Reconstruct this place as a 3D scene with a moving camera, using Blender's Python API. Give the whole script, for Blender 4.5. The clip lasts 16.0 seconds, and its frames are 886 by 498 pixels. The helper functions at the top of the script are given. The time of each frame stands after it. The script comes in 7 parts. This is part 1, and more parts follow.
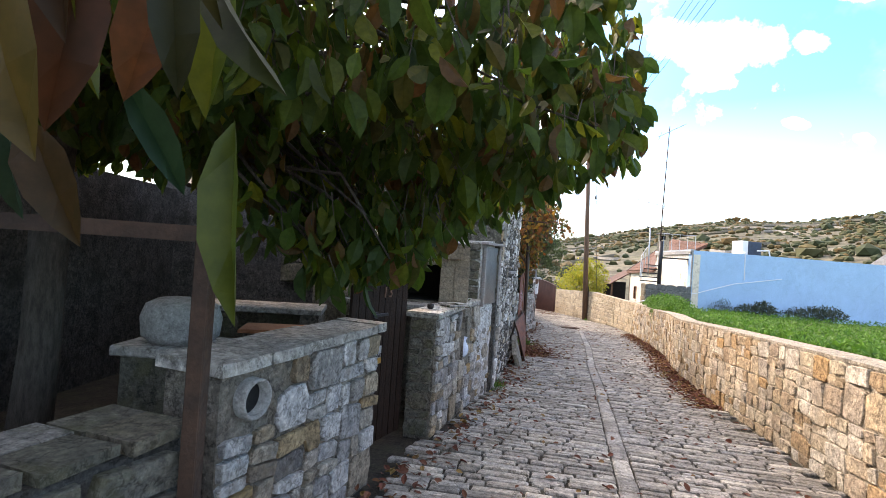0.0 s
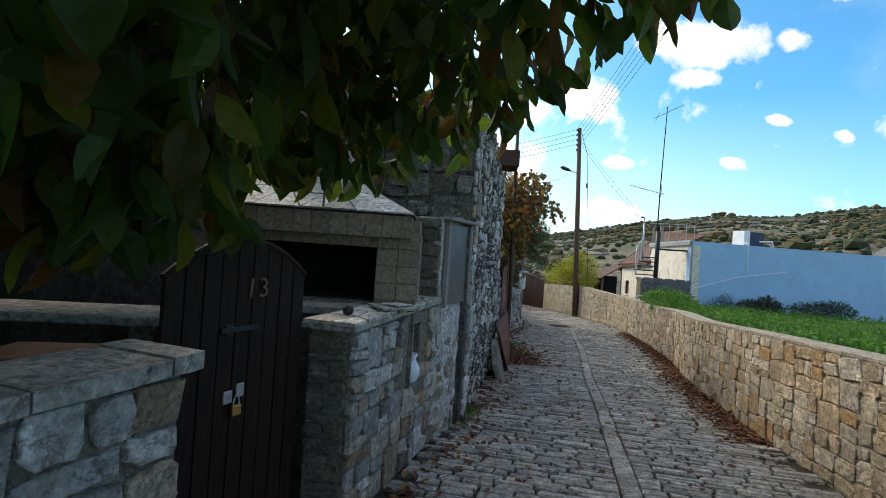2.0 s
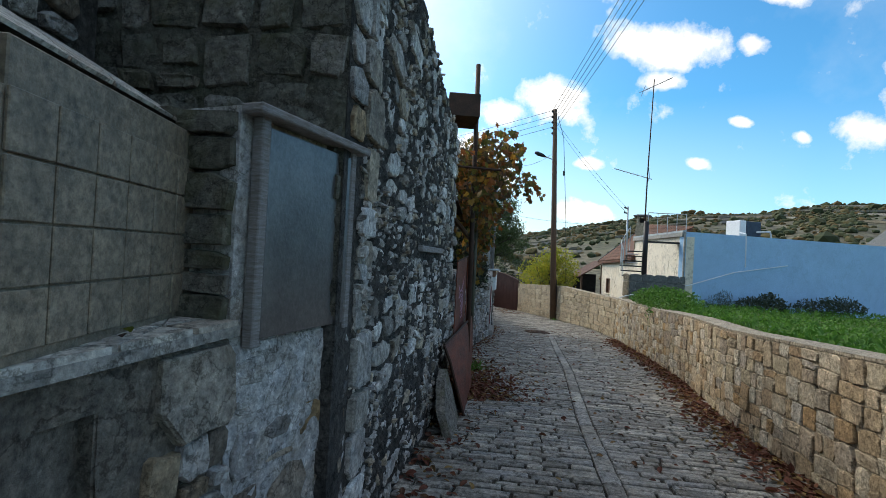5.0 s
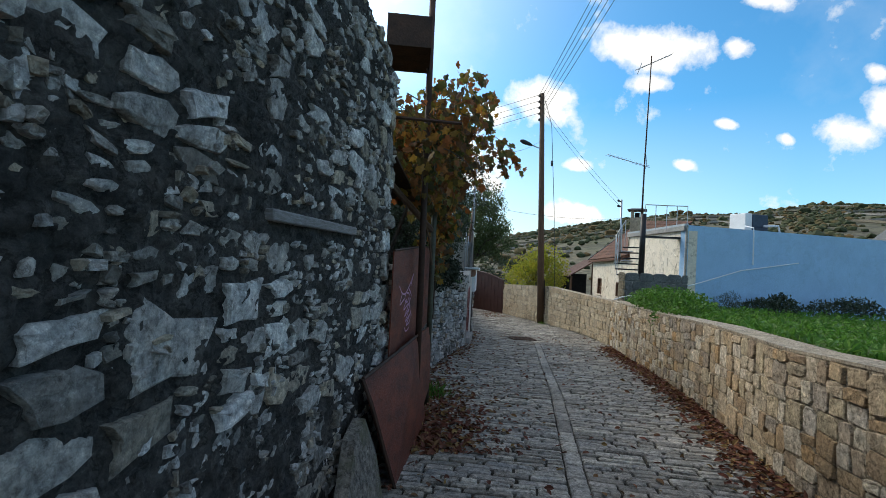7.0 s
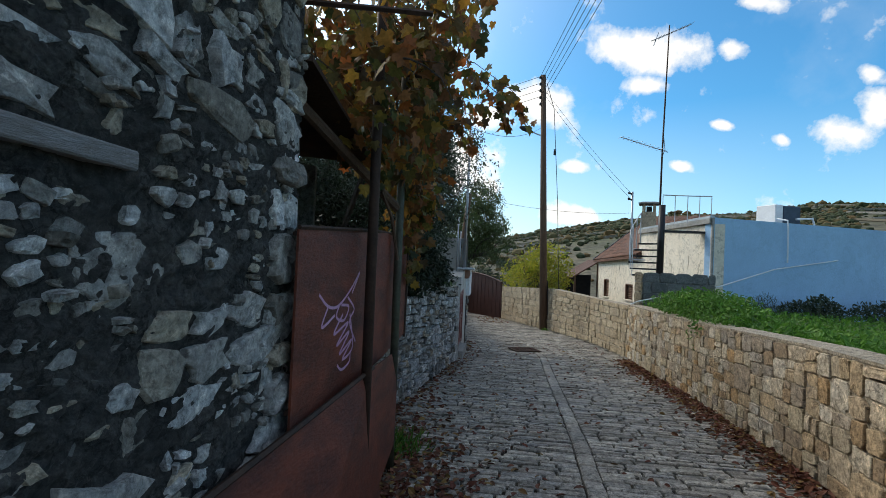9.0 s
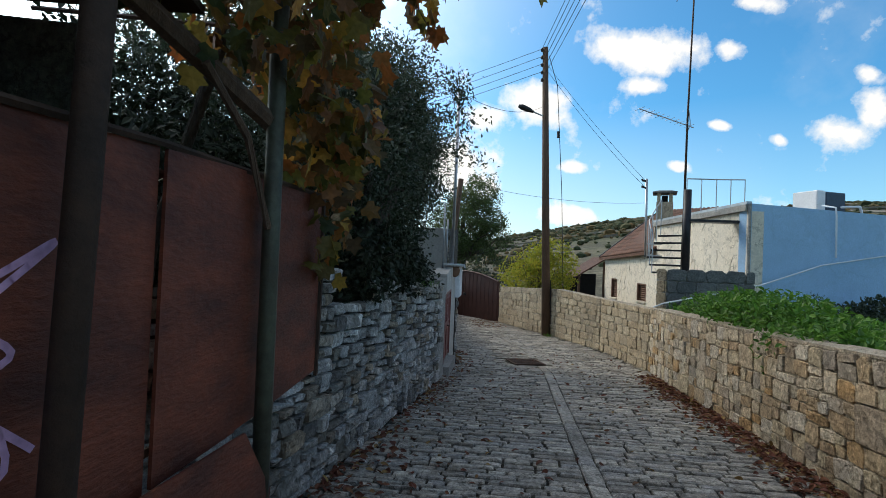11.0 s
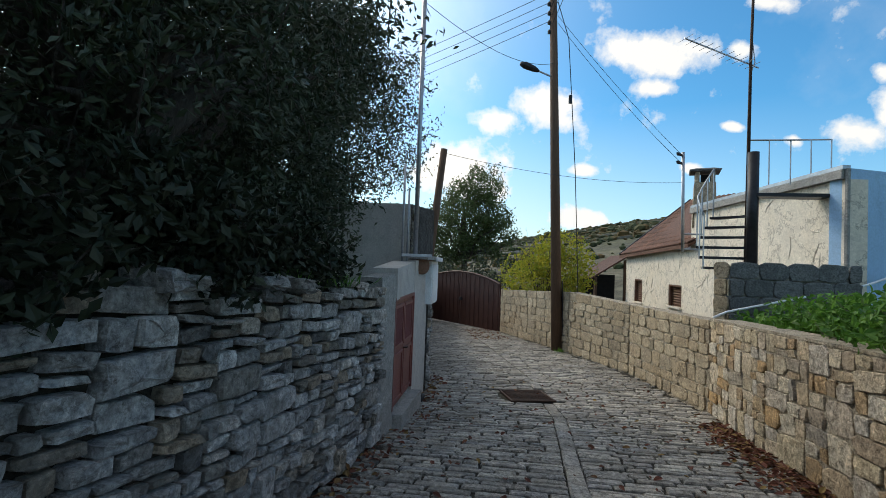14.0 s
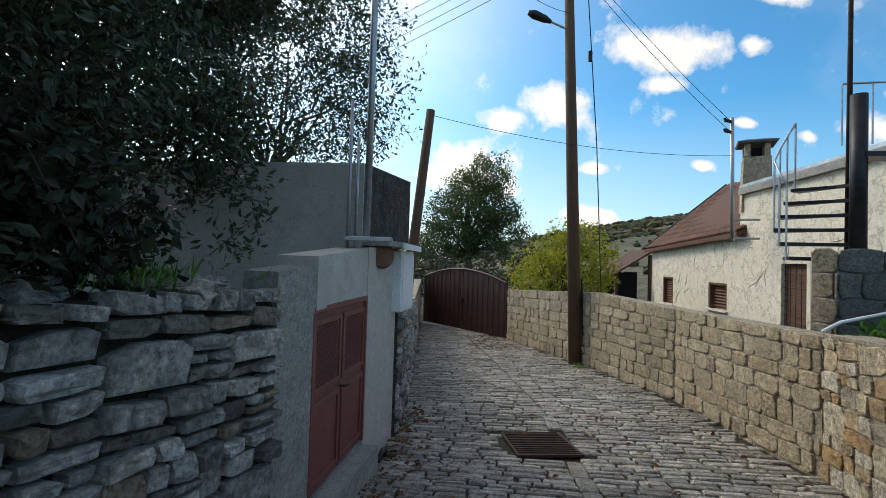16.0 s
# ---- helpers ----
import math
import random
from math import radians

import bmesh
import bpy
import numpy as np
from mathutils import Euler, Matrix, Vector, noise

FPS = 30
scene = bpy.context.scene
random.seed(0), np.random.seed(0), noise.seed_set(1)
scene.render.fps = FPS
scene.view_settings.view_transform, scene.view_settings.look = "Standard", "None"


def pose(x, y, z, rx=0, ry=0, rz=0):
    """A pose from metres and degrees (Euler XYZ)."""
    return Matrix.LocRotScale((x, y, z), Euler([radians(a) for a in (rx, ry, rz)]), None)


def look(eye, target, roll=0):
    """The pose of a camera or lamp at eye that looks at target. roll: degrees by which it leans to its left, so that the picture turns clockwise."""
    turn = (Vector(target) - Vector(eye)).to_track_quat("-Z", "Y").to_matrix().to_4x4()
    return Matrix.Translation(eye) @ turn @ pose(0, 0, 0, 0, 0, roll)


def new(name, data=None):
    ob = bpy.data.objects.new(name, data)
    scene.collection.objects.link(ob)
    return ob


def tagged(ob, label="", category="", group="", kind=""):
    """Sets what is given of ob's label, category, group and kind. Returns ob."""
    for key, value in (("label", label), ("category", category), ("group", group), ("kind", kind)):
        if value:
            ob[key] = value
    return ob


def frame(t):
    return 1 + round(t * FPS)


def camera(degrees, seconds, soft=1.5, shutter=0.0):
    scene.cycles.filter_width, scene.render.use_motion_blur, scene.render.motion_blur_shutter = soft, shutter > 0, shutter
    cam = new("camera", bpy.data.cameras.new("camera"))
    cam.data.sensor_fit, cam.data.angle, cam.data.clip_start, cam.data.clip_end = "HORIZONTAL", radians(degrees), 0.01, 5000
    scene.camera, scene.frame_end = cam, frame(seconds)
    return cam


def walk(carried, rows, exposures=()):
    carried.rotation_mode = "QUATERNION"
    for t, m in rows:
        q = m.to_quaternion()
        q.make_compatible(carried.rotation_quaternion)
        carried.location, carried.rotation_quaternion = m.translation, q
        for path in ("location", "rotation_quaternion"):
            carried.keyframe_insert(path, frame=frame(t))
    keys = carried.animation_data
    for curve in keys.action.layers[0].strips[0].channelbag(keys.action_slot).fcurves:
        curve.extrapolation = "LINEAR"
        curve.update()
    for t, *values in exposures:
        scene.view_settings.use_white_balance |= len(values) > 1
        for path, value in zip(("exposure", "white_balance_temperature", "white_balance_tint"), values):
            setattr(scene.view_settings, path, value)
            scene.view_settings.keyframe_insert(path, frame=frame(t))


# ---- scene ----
cam = camera(85.4, 16.0, soft=0.75)
METRES, EYE, TILT, LEAN, TURN = 17.0, 1.52, 0.0, 0.0, 0.0
ROWS = [
    (0.0, 0.0, 0.0, 0.0, -0.04, 0.61, -4.0),
    (0.5, 0.0045, 0.0312, -0.0008, -0.74, 0.52, -4.03),
    (1.0, 0.0144, 0.0571, -0.0032, -1.28, 0.37, -4.08),
    (1.5, 0.0192, 0.088, -0.0056, -1.37, 0.24, -3.94),
    (2.0, 0.0252, 0.114, -0.0074, -1.45, 0.16, -3.89),
    (2.5, 0.0308, 0.1389, -0.0077, -1.76, 0.05, -3.81),
    (3.0, 0.034, 0.1682, -0.0088, -2.2, -0.0, -3.61),
    (3.5, 0.0446, 0.194, -0.01, -3.02, -0.05, -3.62),
    (4.0, 0.0533, 0.2236, -0.0133, -3.59, 0.18, -3.44),
    (6.5, 0.0964, 0.3708, -0.0217, -5.42, 0.67, -2.93),
    (7.0, 0.1088, 0.3989, -0.0241, -5.65, 0.73, -2.92),
    (7.5, 0.1168, 0.4268, -0.0258, -5.71, 0.82, -2.81),
    (8.0, 0.1226, 0.4557, -0.0269, -5.69, 0.85, -2.74),
    (8.5, 0.1299, 0.4843, -0.0283, -5.77, 0.88, -2.69),
    (9.0, 0.1342, 0.5172, -0.0296, -5.94, 1.02, -2.56),
    (11.5, 0.1786, 0.6687, -0.0382, -6.12, 1.16, -2.42),
    (12.0, 0.1907, 0.6961, -0.0389, -5.94, 1.29, -2.32),
    (12.5, 0.1984, 0.7293, -0.0411, -5.51, 1.37, -2.19),
    (13.0, 0.2095, 0.7602, -0.0437, -5.29, 1.4, -2.19),
    (13.5, 0.218, 0.7924, -0.0462, -5.0, 1.4, -2.11),
    (14.0, 0.2288, 0.8244, -0.0487, -4.83, 1.57, -2.11),
    (14.5, 0.2383, 0.8559, -0.0502, -4.73, 1.77, -1.96),
    (15.0, 0.2466, 0.8905, -0.0516, -4.68, 1.8, -1.96),
    (15.5, 0.2579, 0.9236, -0.0536, -4.35, 1.65, -1.81),
    (16.0, 0.263, 0.9597, -0.0547, -3.69, 1.49, -1.76),
]
walk(cam, [(t, pose(0, 0, EYE, TILT, LEAN, TURN) @ pose(METRES * x, METRES * y, METRES * z, 90 + pitch, roll, yaw)) for t, x, y, z, yaw, pitch, roll in ROWS], exposures=[(0.0, 1.5, 7300, 24), (0.5, 1.05, 6950, 19), (1.0, 0.68, 6650, 13), (1.5, 0.4, 6500, 10), (2.2, 0.2, 6500, 10), (4.0, 0.08, 6400, 9), (7.0, -0.06, 6250, 9), (16.0, -0.2, 6380, 9)])

# ---- light and exposure ----
SUN_AZ, SUN_EL = radians(-38.0), radians(38.0)
world = bpy.data.worlds.new("sky")
scene.world = world
world.use_nodes = True
wn, wl = world.node_tree.nodes, world.node_tree.links
wn.clear()


def wnode(kind, **values):
    n = wn.new(kind)
    for k, v in values.items():
        if k == "op":
            n.operation = v
        elif k == "ins":
            for i, x in v.items():
                if isinstance(x, bpy.types.NodeSocket):
                    wl.new(x, n.inputs[i])
                else:
                    n.inputs[i].default_value = x
    return n


def wmath(op, a, b=0.0, c=0.0):
    return wnode("ShaderNodeMath", op=op, ins={0: a, 1: b, 2: c}).outputs[0]


sky = wn.new("ShaderNodeTexSky")
sky.sky_type, sky.sun_disc = "NISHITA", False
sky.sun_elevation, sky.sun_rotation = SUN_EL, SUN_AZ
sky.air_density, sky.dust_density, sky.ozone_density = 1.0, 0.6, 1.5
coords = wn.new("ShaderNodeTexCoord")
sep = wnode("ShaderNodeSeparateXYZ", ins={0: coords.outputs["Generated"]})
ahead = wmath("MAXIMUM", sep.outputs[1], 0.05)
su, sv = wmath("DIVIDE", sep.outputs[0], ahead), wmath("DIVIDE", sep.outputs[2], ahead)
puff = wnode("ShaderNodeTexNoise", ins={"Vector": coords.outputs["Generated"], "Scale": 13.0, "Detail": 9.0, "Roughness": 0.62})
wisp = wnode("ShaderNodeTexNoise", ins={"Vector": coords.outputs["Generated"], "Scale": 3.2, "Detail": 7.0, "Roughness": 0.6})
cloud = 0.0
# fair-weather clouds: bearing, height, half width, half height
for cu, cv, ca, cb in [(0.50, 0.470, 0.150, 0.060), (0.63, 0.49, 0.075, 0.06), (0.298, 0.343, 0.105, 0.058), (0.189, 0.305, 0.075, 0.034),
                       (0.539, 0.398, 0.065, 0.026), (0.715, 0.324, 0.034, 0.016), (1.01, 0.328, 0.10, 0.05), (1.10, 0.39, 0.06, 0.06),
                       (0.794, 0.610, 0.08, 0.03), (0.37, 0.10, 0.10, 0.035), (0.622, 0.225, 0.034, 0.016), (0.865, 0.303, 0.026, 0.016),
                       (1.09, 0.47, 0.05, 0.03), (0.372, 0.207, 0.045, 0.018), (0.12, 0.19, 0.12, 0.08), (0.74, 0.5, 0.05, 0.03)]:
    dx = wmath("DIVIDE", wmath("SUBTRACT", su, cu), ca)
    dy = wmath("DIVIDE", wmath("SUBTRACT", sv, cv), cb)
    d = wmath("SQRT", wmath("ADD", wmath("MULTIPLY", dx, dx), wmath("MULTIPLY", dy, dy)))
    cloud = wmath("MAXIMUM", cloud, wmath("SUBTRACT", 1.15, d))
cloud = wmath("ADD", cloud, wmath("MULTIPLY", wmath("SUBTRACT", puff.outputs[0], 0.5), 2.6))
soft = wnode("ShaderNodeMapRange", ins={0: cloud, 1: 0.22, 2: 0.75, 3: 0.0, 4: 1.0}).outputs[0]
thin = wnode("ShaderNodeMapRange", ins={0: wisp.outputs[0], 1: 0.50, 2: 0.80, 3: 0.0, 4: 0.22}).outputs[0]
high = wnode("ShaderNodeMapRange", ins={0: sep.outputs[2], 1: 0.52, 2: 0.80, 3: 0.0, 4: 0.42}).outputs[0]
behind = wnode("ShaderNodeMapRange", ins={0: sep.outputs[1], 1: 0.25, 2: -0.35, 3: 0.0, 4: 0.28}).outputs[0]
thin = wmath("MAXIMUM", thin, wmath("MULTIPLY", wmath("MAXIMUM", high, behind), wmath("ADD", wisp.outputs[0], 0.45)))
glow = wnode("ShaderNodeMapRange", ins={0: sep.outputs[2], 1: -0.02, 2: 0.30, 3: 0.85, 4: 0.0}).outputs[0]
toward = wnode("ShaderNodeMapRange", ins={0: su, 1: 0.9, 2: 0.15, 3: 0.35, 4: 1.0}).outputs[0]
veil = wmath("MAXIMUM", wmath("MAXIMUM", soft, thin), wmath("MULTIPLY", glow, toward))
SKY, CLOUD = 0.16, 1.15
tint = wnode("ShaderNodeMix", ins={})
tint.data_type, tint.blend_type = "RGBA", "MULTIPLY"
tint.inputs[0].default_value = 1.0
wl.new(sky.outputs[0], tint.inputs[6])
tint.inputs[7].default_value = (0.47 * SKY, 1.04 * SKY, 1.25 * SKY, 1)
mixed = wn.new("ShaderNodeMix")
mixed.data_type = "RGBA"
wl.new(veil, mixed.inputs[0])
wl.new(tint.outputs[2], mixed.inputs[6])
mixed.inputs[7].default_value = (CLOUD * 1.03, CLOUD, CLOUD * 0.95, 1)
# bright hazy air round the sun
sun_from = Vector((math.sin(SUN_AZ) * math.cos(SUN_EL), math.cos(SUN_AZ) * math.cos(SUN_EL), math.sin(SUN_EL)))
dot = wnode("ShaderNodeVectorMath", op="DOT_PRODUCT", ins={0: coords.outputs["Generated"], 1: tuple(sun_from)}).outputs["Value"]
halo = wmath("MULTIPLY", wmath("POWER", wmath("MAXIMUM", dot, 0.0), 8.0), 3.0)
haze = wn.new("ShaderNodeMix")
haze.data_type, haze.blend_type = "RGBA", "ADD"
haze.inputs[0].default_value = 1.0
warm = wnode("ShaderNodeVectorMath", op="SCALE", ins={0: (1.0, 0.86, 0.66)})
wl.new(halo, warm.inputs["Scale"])
wl.new(mixed.outputs[2], haze.inputs[6])
wl.new(warm.outputs[0], haze.inputs[7])
back = wnode("ShaderNodeBackground", ins={0: haze.outputs[2], 1: 1.0})
wout = wn.new("ShaderNodeOutputWorld")
wl.new(back.outputs[0], wout.inputs[0])

sun = new("sun", bpy.data.lights.new("sun", "SUN"))
sun.data.energy, sun.data.angle, sun.data.color = 2.0, radians(14), (1.0, 0.86, 0.68)
sun.matrix_world = look(sun_from * 60, (0, 0, 0))


# ---- materials ----
def material(name):
    m = bpy.data.materials.new(name)
    m.use_nodes = True
    return m, m.node_tree.nodes, m.node_tree.links, m.node_tree.nodes["Principled BSDF"]


def noise_node(n, l, scale, detail=6.0, rough=0.6, stretch=None):
    geo = n.new("ShaderNodeNewGeometry")
    out = geo.outputs["Position"]
    if stretch:
        mp = n.new("ShaderNodeMapping")
        mp.inputs["Scale"].default_value = stretch
        l.new(out, mp.inputs[0])
        out = mp.outputs[0]
    t = n.new("ShaderNodeTexNoise")
    t.inputs["Scale"].default_value, t.inputs["Detail"].default_value, t.inputs["Roughness"].default_value = scale, detail, rough
    l.new(out, t.inputs["Vector"])
    return t


def ramp_node(n, l, src, stops):
    r = n.new("ShaderNodeValToRGB")
    e = r.color_ramp.elements
    while len(e) < len(stops):
        e.new(0.5)
    for el, (p, c) in zip(e, stops):
        el.position, el.color = p, (*c, 1)
    l.new(src, r.inputs[0])
    return r


def mix_node(n, l, fac, a, b, kind="MIX"):
    m = n.new("ShaderNodeMix")
    m.data_type, m.blend_type = "RGBA", kind
    for i, v in ((0, fac), (6, a), (7, b)):
        if isinstance(v, bpy.types.NodeSocket):
            l.new(v, m.inputs[i])
        elif i == 0:
            m.inputs[0].default_value = v
        else:
            m.inputs[i].default_value = (*v, 1)
    return m.outputs[2]


def rand_value(n, l):
    info, geo, add, fr = n.new("ShaderNodeObjectInfo"), n.new("ShaderNodeNewGeometry"), n.new("ShaderNodeMath"), n.new("ShaderNodeMath")
    l.new(info.outputs["Random"], add.inputs[0])
    l.new(geo.outputs["Random Per Island"], add.inputs[1])
    fr.operation = "FRACT"
    l.new(add.outputs[0], fr.inputs[0])
    return fr.outputs[0]


def bumped(n, l, p, parts_, dist=0.02, strength=1.0):
    h = None
    for src, k in parts_:
        mu = n.new("ShaderNodeMath")
        mu.operation = "MULTIPLY"
        l.new(src, mu.inputs[0])
        mu.inputs[1].default_value = k
        if h is None:
            h = mu.outputs[0]
        else:
            ad = n.new("ShaderNodeMath")
            l.new(h, ad.inputs[0])
            l.new(mu.outputs[0], ad.inputs[1])
            h = ad.outputs[0]
    b = n.new("ShaderNodeBump")
    b.inputs["Strength"].default_value, b.inputs["Distance"].default_value = strength, dist
    l.new(h, b.inputs["Height"])
    l.new(b.outputs[0], p.inputs["Normal"])


def piece_mat(name, colours, rough=0.9, grain=38.0, blotch=5.0, stain=(0.12, 0.1, 0.07), stain_amount=0.5, bump=0.02, per_piece=True, speckle=0.85, cracks=0.7, grit=1.0):
    """Stone, mortar, plaster: colour by piece, blotches, stains, grain."""
    m, n, l, p = material(name)
    big, fine, mid = noise_node(n, l, blotch), noise_node(n, l, grain, 10.0, 0.75), noise_node(n, l, blotch * 3.1, 9.0, 0.72)
    k = len(colours)
    if per_piece:
        base = ramp_node(n, l, rand_value(n, l), [((i + 0.5) / k, c) for i, c in enumerate(colours)])
    else:
        base = ramp_node(n, l, big.outputs[0], [(0.3 + 0.4 * i / max(1, k - 1), c) for i, c in enumerate(colours)])
    shade = ramp_node(n, l, fine.outputs[0], [(0.37, (0.5, 0.5, 0.5)), (0.63, (1.38, 1.38, 1.38))])
    c = mix_node(n, l, grit, base.outputs[0], shade.outputs[0], "MULTIPLY")
    shade2 = ramp_node(n, l, mid.outputs[0], [(0.36, (0.64, 0.66, 0.69)), (0.64, (1.2, 1.17, 1.12))])
    c = mix_node(n, l, 0.8 * grit, c, shade2.outputs[0], "MULTIPLY")
    spk = noise_node(n, l, grain * 0.55, 12.0, 0.78)
    spots = ramp_node(n, l, spk.outputs[0], [(0.38, (0.42, 0.40, 0.38)), (0.43, (0.95, 0.95, 0.95)), (0.56, (1.0, 1.0, 1.0)), (0.61, (1.5, 1.5, 1.48))])
    c = mix_node(n, l, speckle, c, spots.outputs[0], "MULTIPLY")
    vein = noise_node(n, l, blotch * 1.3, 8.0, 0.62)
    crack = ramp_node(n, l, vein.outputs[0], [(0.482, (1, 1, 1)), (0.496, (0.3, 0.29, 0.27)), (0.504, (0.3, 0.29, 0.27)), (0.518, (1, 1, 1))])
    c = mix_node(n, l, cracks, c, crack.outputs[0], "MULTIPLY")
    mask = ramp_node(n, l, big.outputs[0], [(0.50, (0, 0, 0)), (0.68, (stain_amount,) * 3)])
    c = mix_node(n, l, mask.outputs[0], c, stain)
    l.new(c, p.inputs["Base Color"])
    p.inputs["Roughness"].default_value = rough
    p.inputs["Specular IOR Level"].default_value = 0.25
    bumped(n, l, p, [(fine.outputs[0], 0.45), (mid.outputs[0], 1.0)], bump)
    return m


def plain_mat(name, a, b, rough=0.6, metal=0.0, scale=6.0, grain=60.0, bump=0.004, stretch=None, spec=0.4):
    """Paint, metal, timber: two tones mixed by noise."""
    m, n, l, p = material(name)
    big, fine = noise_node(n, l, scale, 7.0, 0.65, stretch), noise_node(n, l, grain, 5.0, 0.6, stretch)
    base = ramp_node(n, l, big.outputs[0], [(0.36, a), (0.66, b)])
    shade = ramp_node(n, l, fine.outputs[0], [(0.3, (0.8, 0.8, 0.8)), (0.7, (1.15, 1.15, 1.15))])
    l.new(mix_node(n, l, 0.9, base.outputs[0], shade.outputs[0], "MULTIPLY"), p.inputs["Base Color"])
    p.inputs["Roughness"].default_value, p.inputs["Metallic"].default_value, p.inputs["Specular IOR Level"].default_value = rough, metal, spec
    bumped(n, l, p, [(fine.outputs[0], 1.0), (big.outputs[0], 0.6)], bump)
    return m


def leaf_mat(name, colours, through_amount=0.35, rough=0.5):
    m, n, l, p = material(name)
    k = len(colours)
    base = ramp_node(n, l, rand_value(n, l), [((i + 0.5) / k, c) for i, c in enumerate(colours)])
    spot = noise_node(n, l, 45.0, 4.0, 0.6)
    shade = ramp_node(n, l, spot.outputs[0], [(0.3, (0.65, 0.7, 0.6)), (0.7, (1.2, 1.15, 1.1))])
    c = mix_node(n, l, 0.9, base.outputs[0], shade.outputs[0], "MULTIPLY")
    l.new(c, p.inputs["Base Color"])
    p.inputs["Roughness"].default_value, p.inputs["Specular IOR Level"].default_value = rough, 0.3
    tr, mx = n.new("ShaderNodeBsdfTranslucent"), n.new("ShaderNodeMixShader")
    l.new(c, tr.inputs[0])
    mx.inputs[0].default_value = through_amount
    l.new(p.outputs[0], mx.inputs[1])
    l.new(tr.outputs[0], mx.inputs[2])
    l.new(mx.outputs[0], n["Material Output"].inputs[0])
    return m


M_SETT = piece_mat("sett_stone", [(0.24, 0.225, 0.20), (0.38, 0.35, 0.30), (0.29, 0.28, 0.265), (0.46, 0.43, 0.37), (0.22, 0.20, 0.175), (0.35, 0.325, 0.29)], 0.72, 30, 2.2, (0.10, 0.085, 0.06), 0.5, 0.014)
M_JOINT = piece_mat("joint_dirt", [(0.035, 0.03, 0.025), (0.07, 0.06, 0.045)], 0.95, 40, 3.0, (0.05, 0.055, 0.03), 0.5, 0.02, False)
M_STONE = piece_mat("pale_rubble", [(0.50, 0.49, 0.47), (0.27, 0.21, 0.14), (0.58, 0.57, 0.56), (0.16, 0.15, 0.145), (0.38, 0.25, 0.11), (0.42, 0.37, 0.30), (0.26, 0.25, 0.24), (0.40, 0.39, 0.38)], 0.9, 26, 4.0, (0.16, 0.13, 0.09), 0.55, 0.03)
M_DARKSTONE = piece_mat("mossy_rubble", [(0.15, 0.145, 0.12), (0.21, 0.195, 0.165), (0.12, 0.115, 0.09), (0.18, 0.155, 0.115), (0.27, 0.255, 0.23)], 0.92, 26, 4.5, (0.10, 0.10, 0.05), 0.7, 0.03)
M_RWALL = piece_mat("buff_rubble", [(0.46, 0.35, 0.22), (0.58, 0.50, 0.38), (0.36, 0.25, 0.14), (0.52, 0.47, 0.40), (0.62, 0.55, 0.43), (0.44, 0.28, 0.13), (0.34, 0.30, 0.25), (0.50, 0.42, 0.29)], 0.9, 26, 3.0, (0.22, 0.17, 0.11), 0.5, 0.025)
M_RMORTAR = piece_mat("buff_mortar", [(0.36, 0.31, 0.24), (0.46, 0.40, 0.31)], 0.95, 35, 2.5, (0.2, 0.17, 0.12), 0.5, 0.03, False)
M_ASHLAR = piece_mat("buff_ashlar", [(0.44, 0.36, 0.25), (0.38, 0.30, 0.20), (0.48, 0.40, 0.285), (0.34, 0.28, 0.20)], 0.9, 28, 3.0, (0.22, 0.17, 0.11), 0.5, 0.02, grit=0.75)
M_MORTAR = piece_mat("grey_mortar", [(0.06, 0.059, 0.056), (0.135, 0.128, 0.118), (0.085, 0.082, 0.077)], 0.95, 30, 3.0, (0.045, 0.042, 0.035), 0.6, 0.11, False)
M_PALEMORTAR = piece_mat("pale_mortar", [(0.17, 0.145, 0.115), (0.27, 0.245, 0.21)], 0.95, 30, 3.0, (0.16, 0.14, 0.1), 0.5, 0.04, False)
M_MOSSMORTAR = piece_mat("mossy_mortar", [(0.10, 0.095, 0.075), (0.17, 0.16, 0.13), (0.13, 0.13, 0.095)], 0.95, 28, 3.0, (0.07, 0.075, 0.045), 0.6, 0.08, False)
M_WHITEWASH = piece_mat("worn_whitewash", [(0.40, 0.36, 0.30), (0.62, 0.62, 0.62), (0.55, 0.54, 0.52)], 0.95, 30, 3.5, (0.3, 0.26, 0.2), 0.5, 0.04, False)
M_RSTONE = piece_mat("house_rubble", [(0.72, 0.71, 0.68), (0.36, 0.34, 0.30), (0.76, 0.75, 0.73), (0.20, 0.19, 0.17), (0.56, 0.48, 0.36), (0.26, 0.25, 0.23), (0.66, 0.65, 0.63), (0.48, 0.46, 0.43)], 0.9, 24, 4.0, (0.16, 0.14, 0.12), 0.5, 0.035, cracks=0.35)
M_DRY = piece_mat("dry_stone", [(0.36, 0.35, 0.335), (0.52, 0.505, 0.485), (0.14, 0.135, 0.13), (0.40, 0.32, 0.23), (0.66, 0.65, 0.63), (0.21, 0.19, 0.155), (0.46, 0.445, 0.43)], 0.9, 24, 4.0, (0.13, 0.12, 0.095), 0.6, 0.04, cracks=0.45)
M_EARTH = piece_mat("dark_earth", [(0.032, 0.028, 0.022), (0.06, 0.05, 0.038)], 0.95, 30, 3.0, (0.04, 0.04, 0.02), 0.5, 0.04, False)
M_FIELD = piece_mat("field_soil", [(0.06, 0.11, 0.025), (0.10, 0.16, 0.035)], 0.95, 18, 1.2, (0.11, 0.10, 0.05), 0.4, 0.05, False, speckle=0.5, cracks=0.0)
